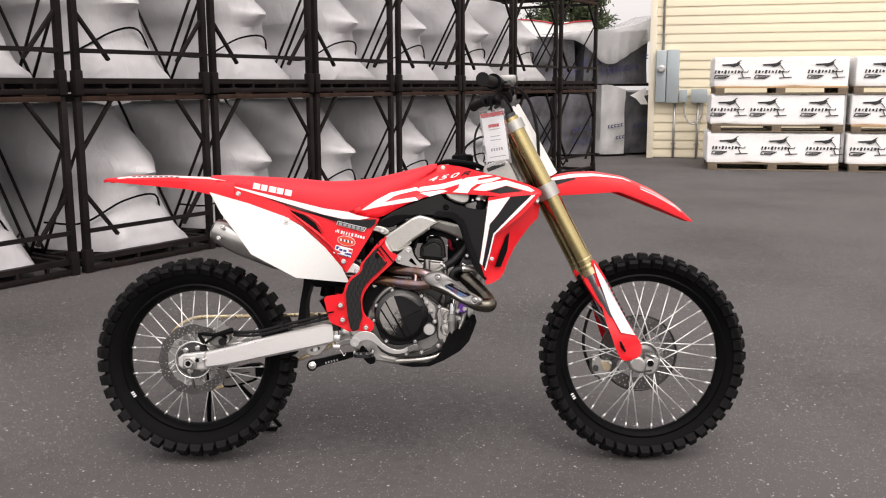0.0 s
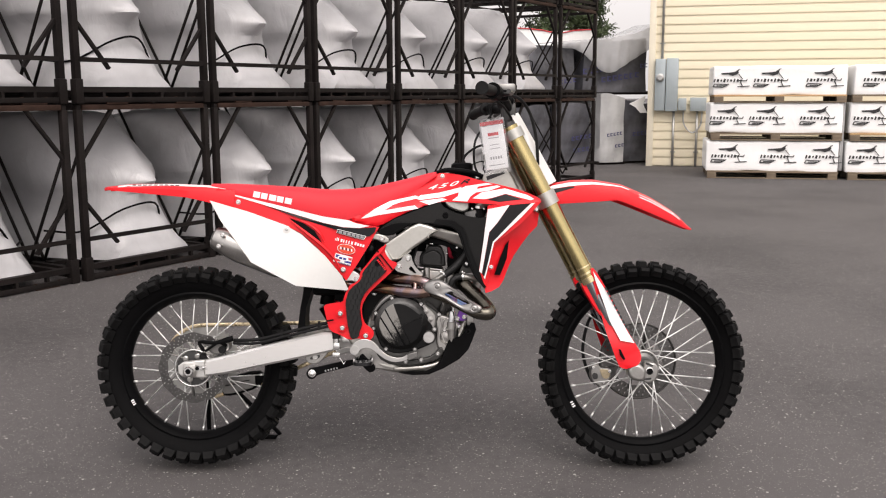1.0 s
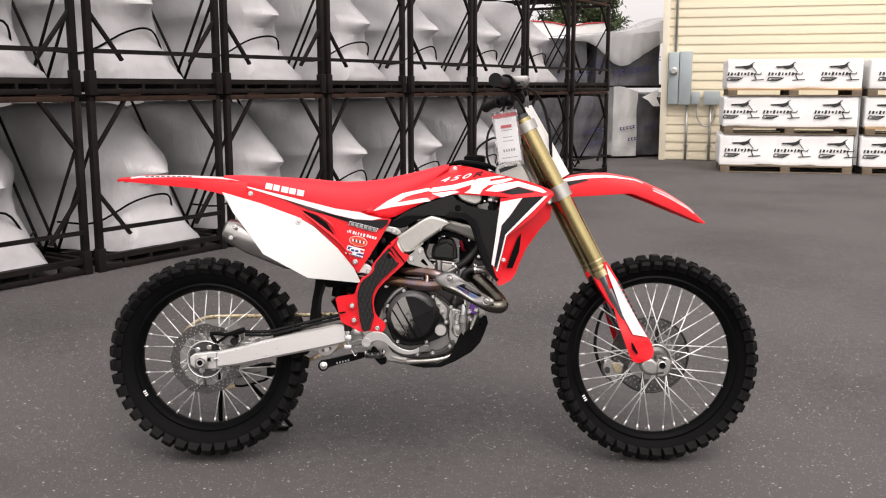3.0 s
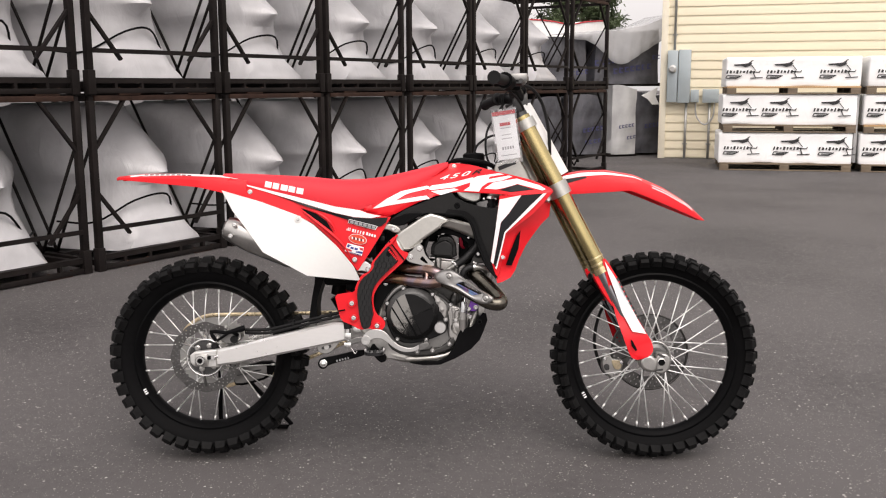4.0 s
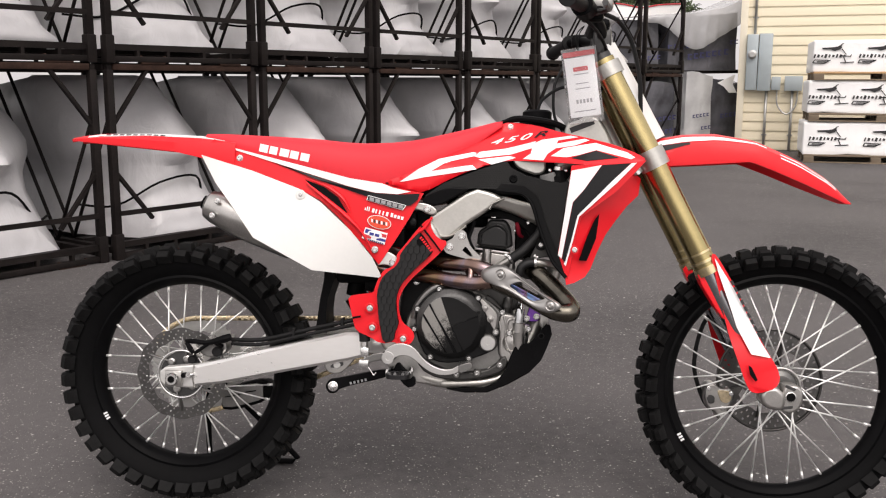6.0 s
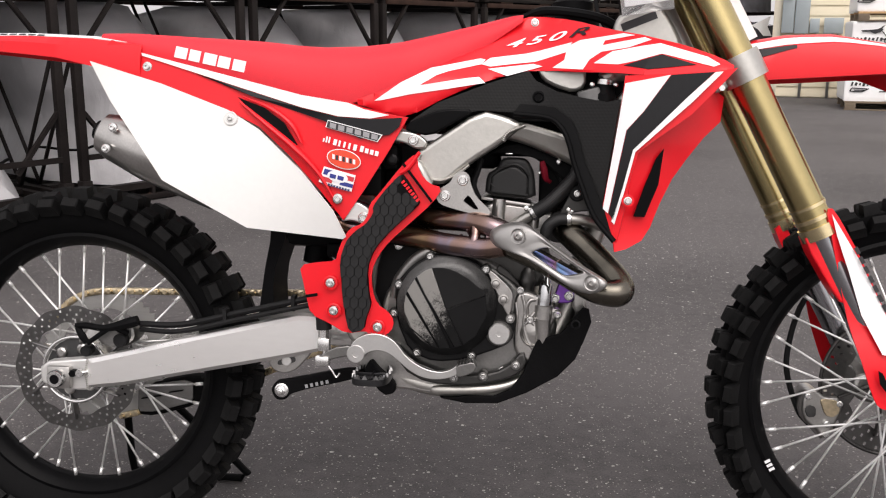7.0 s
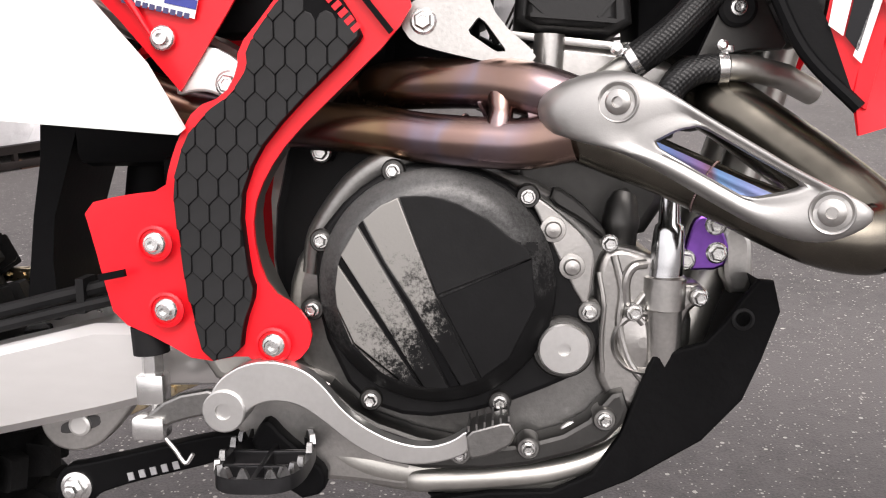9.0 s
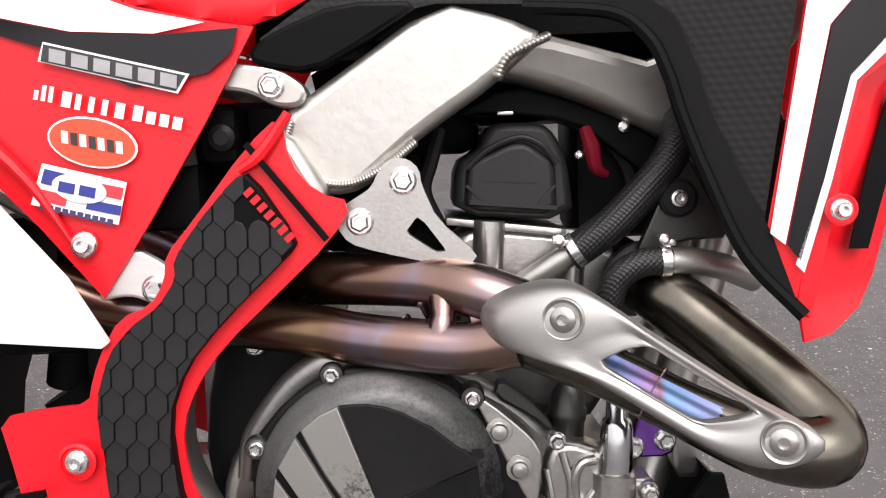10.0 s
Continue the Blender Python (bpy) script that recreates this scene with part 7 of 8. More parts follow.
beam(bm, (0.815, -0.086, 0.672), (0.803, -0.086, 0.659), 0.003, 0.002)
part("cover_rib", bm, VALVEBLACK, vcover)
for k in range(6):
    bm = bmesh.new()
    box(bm, (0.768 + 0.0065 * k, -0.0862, 0.6775 - 0.0005 * k), (0.0048, 0.0012, 0.0022))
    part("embossed_bar", bm, VALVEBLACK, vcover)
# black filler blocks, added to make the shade under the tank dark enough
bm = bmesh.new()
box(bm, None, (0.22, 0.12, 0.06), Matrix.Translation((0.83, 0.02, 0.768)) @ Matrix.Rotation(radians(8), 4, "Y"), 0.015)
part("tank_dark_fill", bm, BLACK, engine)
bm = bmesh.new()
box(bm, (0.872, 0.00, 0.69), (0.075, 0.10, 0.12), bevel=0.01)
part("front_dark_fill", bm, BLACK, engine)
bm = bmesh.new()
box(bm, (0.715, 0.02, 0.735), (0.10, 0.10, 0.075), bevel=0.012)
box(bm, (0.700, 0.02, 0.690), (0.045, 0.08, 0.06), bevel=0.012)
part("rear_dark_fill", bm, BLACK, engine)
# red plug; the shade it sits in is put into its colour
bm = bmesh.new()
tube(bm, [(0.838, -0.080, 0.712), (0.842, -0.084, 0.698), (0.845, -0.083, 0.684), (0.853, -0.078, 0.678)], [0.0045, 0.006, 0.005, 0.003], 10, n=4)
part("harness_plug", bm, material("shade_toned_red_rubber", (0.13, 0.004, 0.012), 0.6, spec=0.1), engine, "red wiring plug, its colour darkened for shade")
bm = bmesh.new()
lathe(bm, [(0.004, 0.004), (0.004, -0.003), (0.002, -0.004)], (0.866, -0.078, 0.712), "y", 10)
lathe(bm, [(0.003, 0.004), (0.003, -0.003), (0.0015, -0.004)], (0.834, -0.078, 0.693), "y", 10)
box(bm, (0.782, -0.074, 0.7245), (0.012, 0.004, 0.003), bevel=0.001)
part("cable_clip", bm, STEEL, engine)
# added black box and flap that stand for deep shade below the spar
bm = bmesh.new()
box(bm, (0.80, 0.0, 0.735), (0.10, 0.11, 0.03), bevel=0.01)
part("spar_dark_fill", bm, BLACK, engine)
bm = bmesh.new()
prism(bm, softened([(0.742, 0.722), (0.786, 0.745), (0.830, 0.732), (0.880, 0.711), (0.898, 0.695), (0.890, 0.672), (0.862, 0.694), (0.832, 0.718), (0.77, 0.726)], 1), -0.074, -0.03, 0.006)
part("dark_fill_flap", bm, BLACK, engine)
bm = bmesh.new()
prism(bm, softened([(0.575, 0.60), (0.66, 0.59), (0.63, 0.52), (0.605, 0.47), (0.60, 0.42), (0.56, 0.42), (0.55, 0.50)], 1), -0.07, 0.06, 0.008)
part("gearbox_back", bm, CASTBLACK, engine)
for x, z in ((0.597, 0.565),):
    bm = bmesh.new()
    lathe(bm, [(0.009, 0.01), (0.009, -0.012), (0.007, -0.014)], (x, -0.072, z), "y", 18)
    part("case_boss", bm, CASTBLACK, engine)
    hexbolt(engine, x, z, -0.088, 0.0055)
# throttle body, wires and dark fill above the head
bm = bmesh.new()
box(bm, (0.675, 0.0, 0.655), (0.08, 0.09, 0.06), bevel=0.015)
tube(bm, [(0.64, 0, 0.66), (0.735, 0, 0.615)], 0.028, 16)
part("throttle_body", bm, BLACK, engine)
bm = bmesh.new()
tube(bm, [(0.735, -0.06, 0.715), (0.727, -0.066, 0.69), (0.722, -0.066, 0.67), (0.732, -0.06, 0.645)], 0.0055, 8, n=5)
tube(bm, [(0.83, -0.05, 0.72), (0.86, -0.06, 0.70), (0.875, -0.06, 0.67), (0.86, -0.05, 0.64)], 0.005, 8, n=5)
tube(bm, [(0.78, -0.03, 0.735), (0.84, -0.05, 0.735), (0.88, -0.05, 0.70)], 0.006, 8, n=5)
part("wiring", bm, RUBBER, engine)
bm = bmesh.new()
tube(bm, [(0.905, -0.085, 0.72), (0.899, -0.10, 0.702), (0.888, -0.104, 0.682), (0.857, -0.106, 0.649), (0.835, -0.104, 0.632), (0.822, -0.102, 0.624)], 0.0122, 18, n=7)
hose1 = part("coolant_hose", bm, HOSE, engine, "black braided-look coolant hose")
bm = bmesh.new()
tube(bm, [(0.843, -0.112, 0.575), (0.846, -0.118, 0.592), (0.852, -0.120, 0.608), (0.868, -0.121, 0.618), (0.888, -0.121, 0.6195)], 0.0100, 16, n=7)
hose2 = part("coolant_hose", bm, HOSE, engine, "black braided-look coolant hose")
bm = bmesh.new()
tube(bm, [(0.829, -0.103, 0.6285), (0.824, -0.102, 0.6253)], 0.0130, 18)
lathe(bm, [(0.0042, 0.002), (0.0042, -0.006), (0.002, -0.007)], (0.8135, -0.108, 0.6345), "y", 12)
box(bm, (0.818, -0.108, 0.632), (0.010, 0.006, 0.006), bevel=0.001)
part("hose_clamp", bm, STEEL, hose1)
bm = bmesh.new()
tube(bm, [(0.826, -0.102, 0.6265), (0.790, -0.095, 0.603)], 0.0088, 14)
part("hose_neck", bm, FRAMEALU, hose1)
bm = bmesh.new()
tube(bm, [(0.881, -0.121, 0.6193), (0.8875, -0.121, 0.6195)], 0.0110, 18)
lathe(bm, [(0.0038, 0.002), (0.0038, -0.005), (0.002, -0.006)], (0.883, -0.123, 0.6345), "y", 12)
box(bm, (0.887, -0.122, 0.632), (0.009, 0.006, 0.005), bevel=0.001)
part("hose_clamp", bm, STEEL, hose2)
bm = bmesh.new()
tube(bm, [(0.888, -0.121, 0.6195), (0.905, -0.120, 0.6185), (0.927, -0.115, 0.613), (0.952, -0.10, 0.602)], 0.0092, 16)
part("radiator_outlet", bm, FRAMEALU, bike, "silver radiator outlet")
for g in (-1, 1):
    bm = bmesh.new()
    box(bm, None, (0.040, 0.09, 0.20), Matrix.Translation((0.935, g * 0.090, 0.735)) @ Matrix.Rotation(radians(-16), 4, "Y"), 0.006)
    rad = part("radiator", bm, DARKCAST, bike, "ribbed radiator")
    for k in range(12):
        bm = bmesh.new()
        box(bm, None, (0.044, 0.092, 0.0022), Matrix.Translation((0.935 - 0.0043 * (k - 6), g * 0.090, 0.735 + 0.0150 * (k - 6))) @ Matrix.Rotation(radians(-16), 4, "Y"))
        part("radiator_rib", bm, DARKCAST, rad)
bm = bmesh.new()
prism(bm, softened([(0.900, 0.700), (0.921, 0.659), (0.934, 0.632), (0.900, 0.631), (0.866, 0.619), (0.884, 0.658)], 1, 0.15), -0.106, -0.098, 0.002)
bracket_r = part("radiator_bracket", bm, GREYCASE, bike)
bm = bmesh.new()
lathe(bm, [(0.0135, 0.0), (0.0135, -0.004), (0.011, -0.006), (0.006, -0.006)], (0.897, -0.106, 0.661), "y", 22)
part("rubber_grommet", bm, RUBBER, bracket_r)
bolt(bracket_r, 0.897, 0.661, -0.112, 0.0042)

# ---- exhaust ----
exhaust = bmesh.new()
tube(exhaust, [(0.862, -0.05, 0.612), (0.887, -0.105, 0.594), (0.917, -0.135, 0.568), (0.946, -0.165, 0.541), (0.964, -0.190, 0.519), (0.957, -0.204, 0.510), (0.924, -0.202, 0.514), (0.88, -0.186, 0.533), (0.84, -0.168, 0.5525), (0.80, -0.158, 0.570), (0.765, -0.150, 0.587)], [0.0215, 0.0225, 0.023, 0.0232, 0.0232, 0.0222, 0.0200, 0.0175, 0.0175, 0.0188, 0.021], 28, n=6)
exhaust = part("exhaust_pipe", exhaust, DARKPIPE, bike, "gunmetal header pipe")
bm = bmesh.new()
tube(bm, [(0.780, -0.162, 0.576), (0.748, -0.154, 0.5705), (0.715, -0.146, 0.5720), (0.677, -0.136, 0.5755), (0.642, -0.126, 0.581), (0.57, -0.105, 0.588), (0.50, -0.105, 0.60), (0.44, -0.108, 0.625)], 0.0176, 22, n=6)
part("lower_branch", bm, PIPE, exhaust)
bm = bmesh.new()
tube(bm, [(0.785, -0.152, 0.595), (0.755, -0.146, 0.606), (0.724, -0.130, 0.612), (0.690, -0.118, 0.6135), (0.655, -0.102, 0.613), (0.625, -0.068, 0.609), (0.55, 0.03, 0.60), (0.45, 0.10, 0.63)], 0.0185, 22, n=6)
part("upper_branch", bm, PIPE, exhaust)
bm = bmesh.new()
tube(bm, [(0.730, -0.152, 0.577), (0.731, -0.153, 0.585), (0.732, -0.150, 0.592), (0.732, -0.146, 0.600), (0.733, -0.142, 0.607)], [0.0125, 0.0092, 0.0082, 0.009, 0.012], 16, n=3)
tube(bm, [(0.752, -0.146, 0.588), (0.765, -0.148, 0.590), (0.785, -0.150, 0.588)], 0.011, 12, n=3)
for k in range(9):
    bmesh.ops.create_uvsphere(bm, u_segments=6, v_segments=5, radius=0.0030, matrix=Matrix.Translation((0.7185 + 0.0006 * k, -0.1400 + 0.0006 * k, 0.5985 - 0.0013 * k)))
part("link_tube", bm, PIPE, exhaust)


def ring_weld(parent, c, d, r):
    d = Vector(d).normalized()
    u = d.cross(Vector((0, 0, 1))).normalized()
    w = d.cross(u)
    bm = bmesh.new()
    for k in range(64):
        a = 2 * math.pi * k / 64
        bmesh.ops.create_uvsphere(bm, u_segments=6, v_segments=4, radius=0.0011, matrix=Matrix.Translation(Vector(c) + (r - 0.0004) * (math.cos(a) * u + math.sin(a) * w)))
    return part("weld_ring", bm, PIPE, parent, sharp=80)


ring_weld(exhaust, (0.706, -0.138, 0.5740), (1, -0.3, -0.1), 0.0172)
ring_weld(exhaust, (0.722, -0.126, 0.6125), (1, -0.4, -0.04), 0.0170)
BLUED = material("blued_steel_pipe", (0.30, 0.36, 0.66), 0.38, 1.0, vary=0.1, scale=30)
_n, _k = BLUED.node_tree.nodes, BLUED.node_tree.links
_co, _sx, _rp = _n.new("ShaderNodeTexCoord"), _n.new("ShaderNodeSeparateXYZ"), _n.new("ShaderNodeValToRGB")
_mr = _n.new("ShaderNodeMapRange")
_mr.inputs["From Min"].default_value, _mr.inputs["From Max"].default_value = 0.82, 0.91
_k.new(_co.outputs["Object"], _sx.inputs[0])
_k.new(_sx.outputs["X"], _mr.inputs[0])
_k.new(_mr.outputs[0], _rp.inputs[0])
_e = _rp.color_ramp.elements
_e[0].color, _e[1].color = (0.12, 0.19, 0.36, 1), (0.19, 0.25, 0.30, 1)
for _at, _c in ((0.2, (0.16, 0.23, 0.46, 1)), (0.42, (0.24, 0.14, 0.30, 1)), (0.47, (0.20, 0.11, 0.15, 1)), (0.52, (0.14, 0.26, 0.46, 1)), (0.75, (0.20, 0.23, 0.42, 1))):
    _x = _e.new(_at)
    _x.color = _c
_k.new(_rp.outputs[0], _n["Principled BSDF"].inputs["Base Color"])
bm = bmesh.new()
secs = []
for q in glide([(0.900, -0.194, 0.5235), (0.88, -0.186, 0.533), (0.84, -0.168, 0.5525), (0.825, -0.164, 0.5595)], 8):
    out, up = Vector((-0.325, -0.915, 0.213)).normalized(), Vector((0.513, 0.018, 0.858)).normalized()
    arc = [radians(v) for v in range(-12, 48, 6)]
    secs.append([q + 0.0185 * (math.cos(v) * out + math.sin(v) * up) for v in arc] + [q + 0.0168 * (math.cos(v) * out + math.sin(v) * up) for v in arc[::-1]])
loft(bm, secs)
part("blued_section", bm, BLUED, exhaust, "violet-blue heat-tinted section")
ring_weld(exhaust, (0.862, -0.178, 0.5420), (1, -0.45, -0.55), 0.0180)
bm = bmesh.new()
lathe(bm, [(0.027, -0.006), (0.029, 0.0), (0.027, 0.006)], (0, 0, 0), "z", 24)
bmesh.ops.transform(bm, verts=bm.verts, matrix=Matrix.Translation((0.872, -0.085, 0.603)) @ Vector((0.4, -0.85, -0.3)).to_track_quat("Z", "Y").to_matrix().to_4x4())
part("port_flange", bm, DARKCAST, exhaust)

gout = [(0.7549, 0.5976), (0.7653, 0.6079), (0.785, 0.6150), (0.8028, 0.6174), (0.8155, 0.6145), (0.8357, 0.6008), (0.8514, 0.5895), (0.8781, 0.5716), (0.9019, 0.5555), (0.9252, 0.5428), (0.9391, 0.5348), (0.9418, 0.5285), (0.9360, 0.521), (0.9199, 0.5125), (0.9055, 0.5125), (0.887, 0.5185), (0.8572, 0.536), (0.8334, 0.551), (0.8057, 0.566), (0.7802, 0.572), (0.7582, 0.580)]
ghole = [(0.8233, 0.5708), (0.8387, 0.5788), (0.8509, 0.5808), (0.8777, 0.5634), (0.9044, 0.5467), (0.896, 0.5433), (0.8755, 0.5386), (0.8503, 0.5536)]
gout, ghole = softened(gout, 1, 0.25), softened(ghole, 1, 0.15)
ga, gb = Vector((0.765, 0.595)), Vector((0.935, 0.520))
gdir = (gb - ga).normalized()


def d_guard(x, z):
    off = abs((Vector((x, z)) - ga).cross(gdir))
    return -0.209 - 0.4 * (x - 0.8) + 6.0 * off * off


def paced(poly, n):
    """The outline as n points at even steps, from its rear end on."""
    start = min(range(len(poly)), key=lambda i: poly[i][0])
    p = [Vector(q) for q in poly[start:] + poly[:start] + [poly[start]]]
    L = [0.0]
    for a, b in zip(p, p[1:]):
        L.append(L[-1] + (b - a).length)
    return [Vector((float(np.interp(s, L, [q.x for q in p])), float(np.interp(s, L, [q.y for q in p])))) for s in np.linspace(0, L[-1], n + 1)[:-1]]


bm = bmesh.new()
outer, hole = paced(gout, 72), paced(ghole, 72)
rings = []
LIP = ((0, 0.024), (0.03, 0.012), (0.07, 0.005), (0.14, 0.0015), (0.28, 0.0), (0.45, 0.0), (0.6, 0.0006), (0.74, 0.0026), (0.84, 0.0036), (0.92, 0.0030), (0.97, 0.0036), (1.0, 0.008))
for back, lip in ((0.0, LIP), (0.0025, LIP[::-1])):
    for t, drop in lip:
        rings.append([bm.verts.new((q.x, d_guard(q.x, q.y) + drop + back, q.y)) for q in (a.lerp(b, t) for a, b in zip(outer, hole))])
for A, B in zip(rings, rings[1:] + rings[:1]):
    for j in range(72):
        bm.faces.new((A[j], A[(j + 1) % 72], B[(j + 1) % 72], B[j]))
part("heat_shield", bm, GUARDALU, exhaust, "bead-blasted aluminium heat shield", 50)
for x, z in ((0.8026, 0.5963), (0.916, 0.5321)):
    y = d_guard(x, z) - 0.0006
    tilt = Matrix.Translation((x, y, z)) @ Matrix.Rotation(radians(-21.8), 4, "Z")
    bm = bmesh.new()
    lathe(bm, [(0.0128, 0.004), (0.0128, 0.0002), (0.0121, -0.0007), (0.0112, -0.0003), (0.0100, 0.0014), (0.002, 0.0016)], (0, 0, 0), "y", 32)
    bmesh.ops.transform(bm, verts=bm.verts, matrix=tilt)
    part("screw_seat", bm, GUARDALU, exhaust)
    bm = bmesh.new()
    lathe(bm, [(0.0078, 0.002), (0.0078, -0.0010), (0.0062, -0.0022), (0.0034, -0.0026), (0.0031, 0.0004), (0.0005, 0.0004)], (0, 0, 0), "y", 24)
    bmesh.ops.transform(bm, verts=bm.verts, matrix=tilt)
    part("shield_screw", bm, CASTLIGHT, exhaust)

# ---- skid plate, pedal, footpeg ----
skid = [(0.831, 0.402), (0.838, 0.418), (0.874, 0.428), (0.888, 0.443), (0.901, 0.461), (0.911, 0.473), (0.921, 0.472), (0.926, 0.450), (0.914, 0.416), (0.901, 0.386), (0.873, 0.356), (0.822, 0.326), (0.774, 0.306), (0.72, 0.304), (0.677, 0.311), (0.72, 0.317), (0.766, 0.318), (0.795, 0.331), (0.815, 0.36)]
bm = bmesh.new()
prism(bm, skid, -0.132, -0.126, 0.002)
skid_plate = part("skid_plate", bm, TYRE, bike, "black plastic skid plate")
bm = bmesh.new()
secs = []
for x, z in ((0.917, 0.469), (0.923, 0.450), (0.912, 0.416), (0.899, 0.386), (0.871, 0.357), (0.821, 0.328), (0.774, 0.308), (0.68, 0.310)):
    secs.append([(x, -0.128, z), (x + 0.004, -0.07, z - 0.006), (x + 0.004, 0.07, z - 0.006), (x, 0.128, z), (x - 0.005, 0.125, z + 0.003), (x - 0.002, 0, z + 0.0), (x - 0.005, -0.125, z + 0.003)])
loft(bm, secs)
part("belly_pan", bm, BLACK, skid_plate)
bm = bmesh.new()
lathe(bm, [(0.008, 0.0), (0.008, -0.001), (0.006, -0.002), (0.005, 0.0)], (0.900, -0.132, 0.445), "y", 18)
part("screw_hole", bm, RUBBER, skid_plate)
bm = bmesh.new()
tube(bm, [(0.664, -0.122, 0.324), (0.673, -0.124, 0.324), (0.72, -0.124, 0.326), (0.765, -0.123, 0.330), (0.80, -0.120, 0.340), (0.825, -0.116, 0.358)], [0.0085, 0.0095, 0.0095, 0.0085, 0.0075, 0.004], 14, n=6)
part("cradle_lip", bm, FRAMEALU, skid_plate, "silver frame tube edge")
bm = bmesh.new()
prism(bm, softened([(0.525, 0.425), (0.60, 0.405), (0.63, 0.372), (0.664, 0.352), (0.668, 0.315), (0.62, 0.322), (0.585, 0.324), (0.545, 0.345), (0.520, 0.385)], 1, 0.2), -0.128, -0.06, 0.005)
part("peg_mount", bm, CASTLIGHT, bike)
pedal_pts = [(0.527, 0.396), (0.534, 0.412), (0.552, 0.424), (0.573, 0.427), (0.595, 0.421), (0.609, 0.409), (0.621, 0.392), (0.637, 0.379), (0.657, 0.369), (0.679, 0.365), (0.697, 0.370), (0.708, 0.379), (0.710, 0.362), (0.690, 0.3545), (0.668, 0.352), (0.646, 0.3565), (0.627, 0.367), (0.607, 0.384), (0.592, 0.395), (0.574, 0.3985), (0.558, 0.394), (0.549, 0.382), (0.537, 0.376), (0.527, 0.384)]
bm = bmesh.new()
prism(bm, softened(pedal_pts, 2, 0.25), -0.172, -0.161, 0.0012, 2)
pedal = part("brake_pedal", bm, PEDALALU, bike, "polished aluminium rear brake pedal")
bm = bmesh.new()
prism(bm, softened([(0.706, 0.379), (0.735, 0.387), (0.740, 0.378), (0.736, 0.370), (0.722, 0.363), (0.708, 0.360)], 1, 0.15), -0.182, -0.152, 0.0015)
part("pedal_tip", bm, CAST, pedal)
for k in range(6):
    bm = bmesh.new()
    box(bm, None, (0.0013, 0.029, 0.0042), Matrix.Translation((0.708 + 0.0054 * k, -0.167, 0.3815 + 0.0014 * k)))
    part("pedal_tooth", bm, CAST, pedal)
bm = bmesh.new()
lathe(bm, [(0.0150, -0.145), (0.0150, -0.1735), (0.0140, -0.1745), (0.0058, -0.1745), (0.0052, -0.168), (0.0004, -0.168)], (0.539, 0, 0.391), "y", 32)
part("pivot_bolt", bm, PEDALALU, pedal)
bm = bmesh.new()
prism(bm, softened([(0.530, 0.402), (0.535, 0.385), (0.50, 0.378), (0.478, 0.368), (0.472, 0.378), (0.495, 0.396)], 1), -0.155, -0.148, 0.002)
part("pedal_arm", bm, CAST, pedal)
bm = bmesh.new()
tube(bm, [(0.478, -0.142, 0.445), (0.479, -0.142, 0.425)], 0.013, 14)
part("rubber_boot", bm, RUBBER, pedal)
bm = bmesh.new()
tube(bm, [(0.479, -0.142, 0.425), (0.481, -0.145, 0.365)], 0.0035, 10)
box(bm, (0.480, -0.145, 0.400), (0.020, 0.018, 0.022), bevel=0.002)
lathe(bm, [(0.008, -0.01), (0.008, 0.01)], (0.4795, -0.143, 0.415), "z", 6)
box(bm, (0.479, -0.150, 0.373), (0.024, 0.020, 0.017), bevel=0.003)
tube(bm, [(0.488, -0.15, 0.364), (0.495, -0.15, 0.355), (0.502, -0.15, 0.345), (0.508, -0.15, 0.352)], 0.0016, 6, n=4)
part("clevis", bm, STEEL, pedal)
# folding footpeg: an oval toothed ring with cross bars
zp = 0.352
peg = bmesh.new()
box(peg, (0.572, -0.116, 0.356), (0.050, 0.02, 0.022), bevel=0.006)
peg = part("footpeg", peg, PEGSTEEL, bike, "dark steel footpeg with worn bright teeth")
RIM = [(0.566 + 0.029 * math.copysign(abs(math.cos(a)) ** 0.6, math.cos(a)), -0.166 + 0.044 * math.copysign(abs(math.sin(a)) ** 0.6, math.sin(a))) for a in (2 * math.pi * k / 36 for k in range(37))]
bm = bmesh.new()
secs = []
for k in range(37):
    (x, y), cx, cy = RIM[k], 0.566, -0.166
    n_ = Vector((x - cx, y - cy)).normalized() * 0.00225
    secs.append([(x + n_.x, y + n_.y, zp - 0.005), (x + n_.x, y + n_.y, zp + 0.005), (x - n_.x, y - n_.y, zp + 0.005), (x - n_.x, y - n_.y, zp - 0.005)])
loft(bm, secs)
part("cleat_ring", bm, PEGSTEEL, peg)
for a, b in (((0.566, -0.122), (0.566, -0.210)), ((0.537, -0.152), (0.595, -0.152)), ((0.537, -0.182), (0.595, -0.182))):
    bm = bmesh.new()
    beam(bm, (*a, zp - 0.001), (*b, zp - 0.001), 0.004, 0.010, 0.001)
    part("cross_bar", bm, PEGSTEEL, peg)
for k in range(0, 36, 2):
    (x0, y0), (x1, y1) = RIM[k], RIM[k + 1]
    d = Vector((x1 - x0, y1 - y0, 0)).normalized()
    c = Vector(((x0 + x1) / 2, (y0 + y1) / 2, zp + 0.0055))
    side = Vector((-d.y, d.x, 0))
    bm = bmesh.new()
    loft(bm, [[c + d * u * 0.0042 + side * v * 0.0022 for u, v in ((-1, -1), (1, -1), (1, 1), (-1, 1))], [c + d * u * 0.0014 + side * v * 0.0018 + Vector((0, 0, 0.0062)) for u, v in ((-1, -1), (1, -1), (1, 1), (-1, 1))]])
    part("tooth", bm, TOOTH, peg)
bm = bmesh.new()
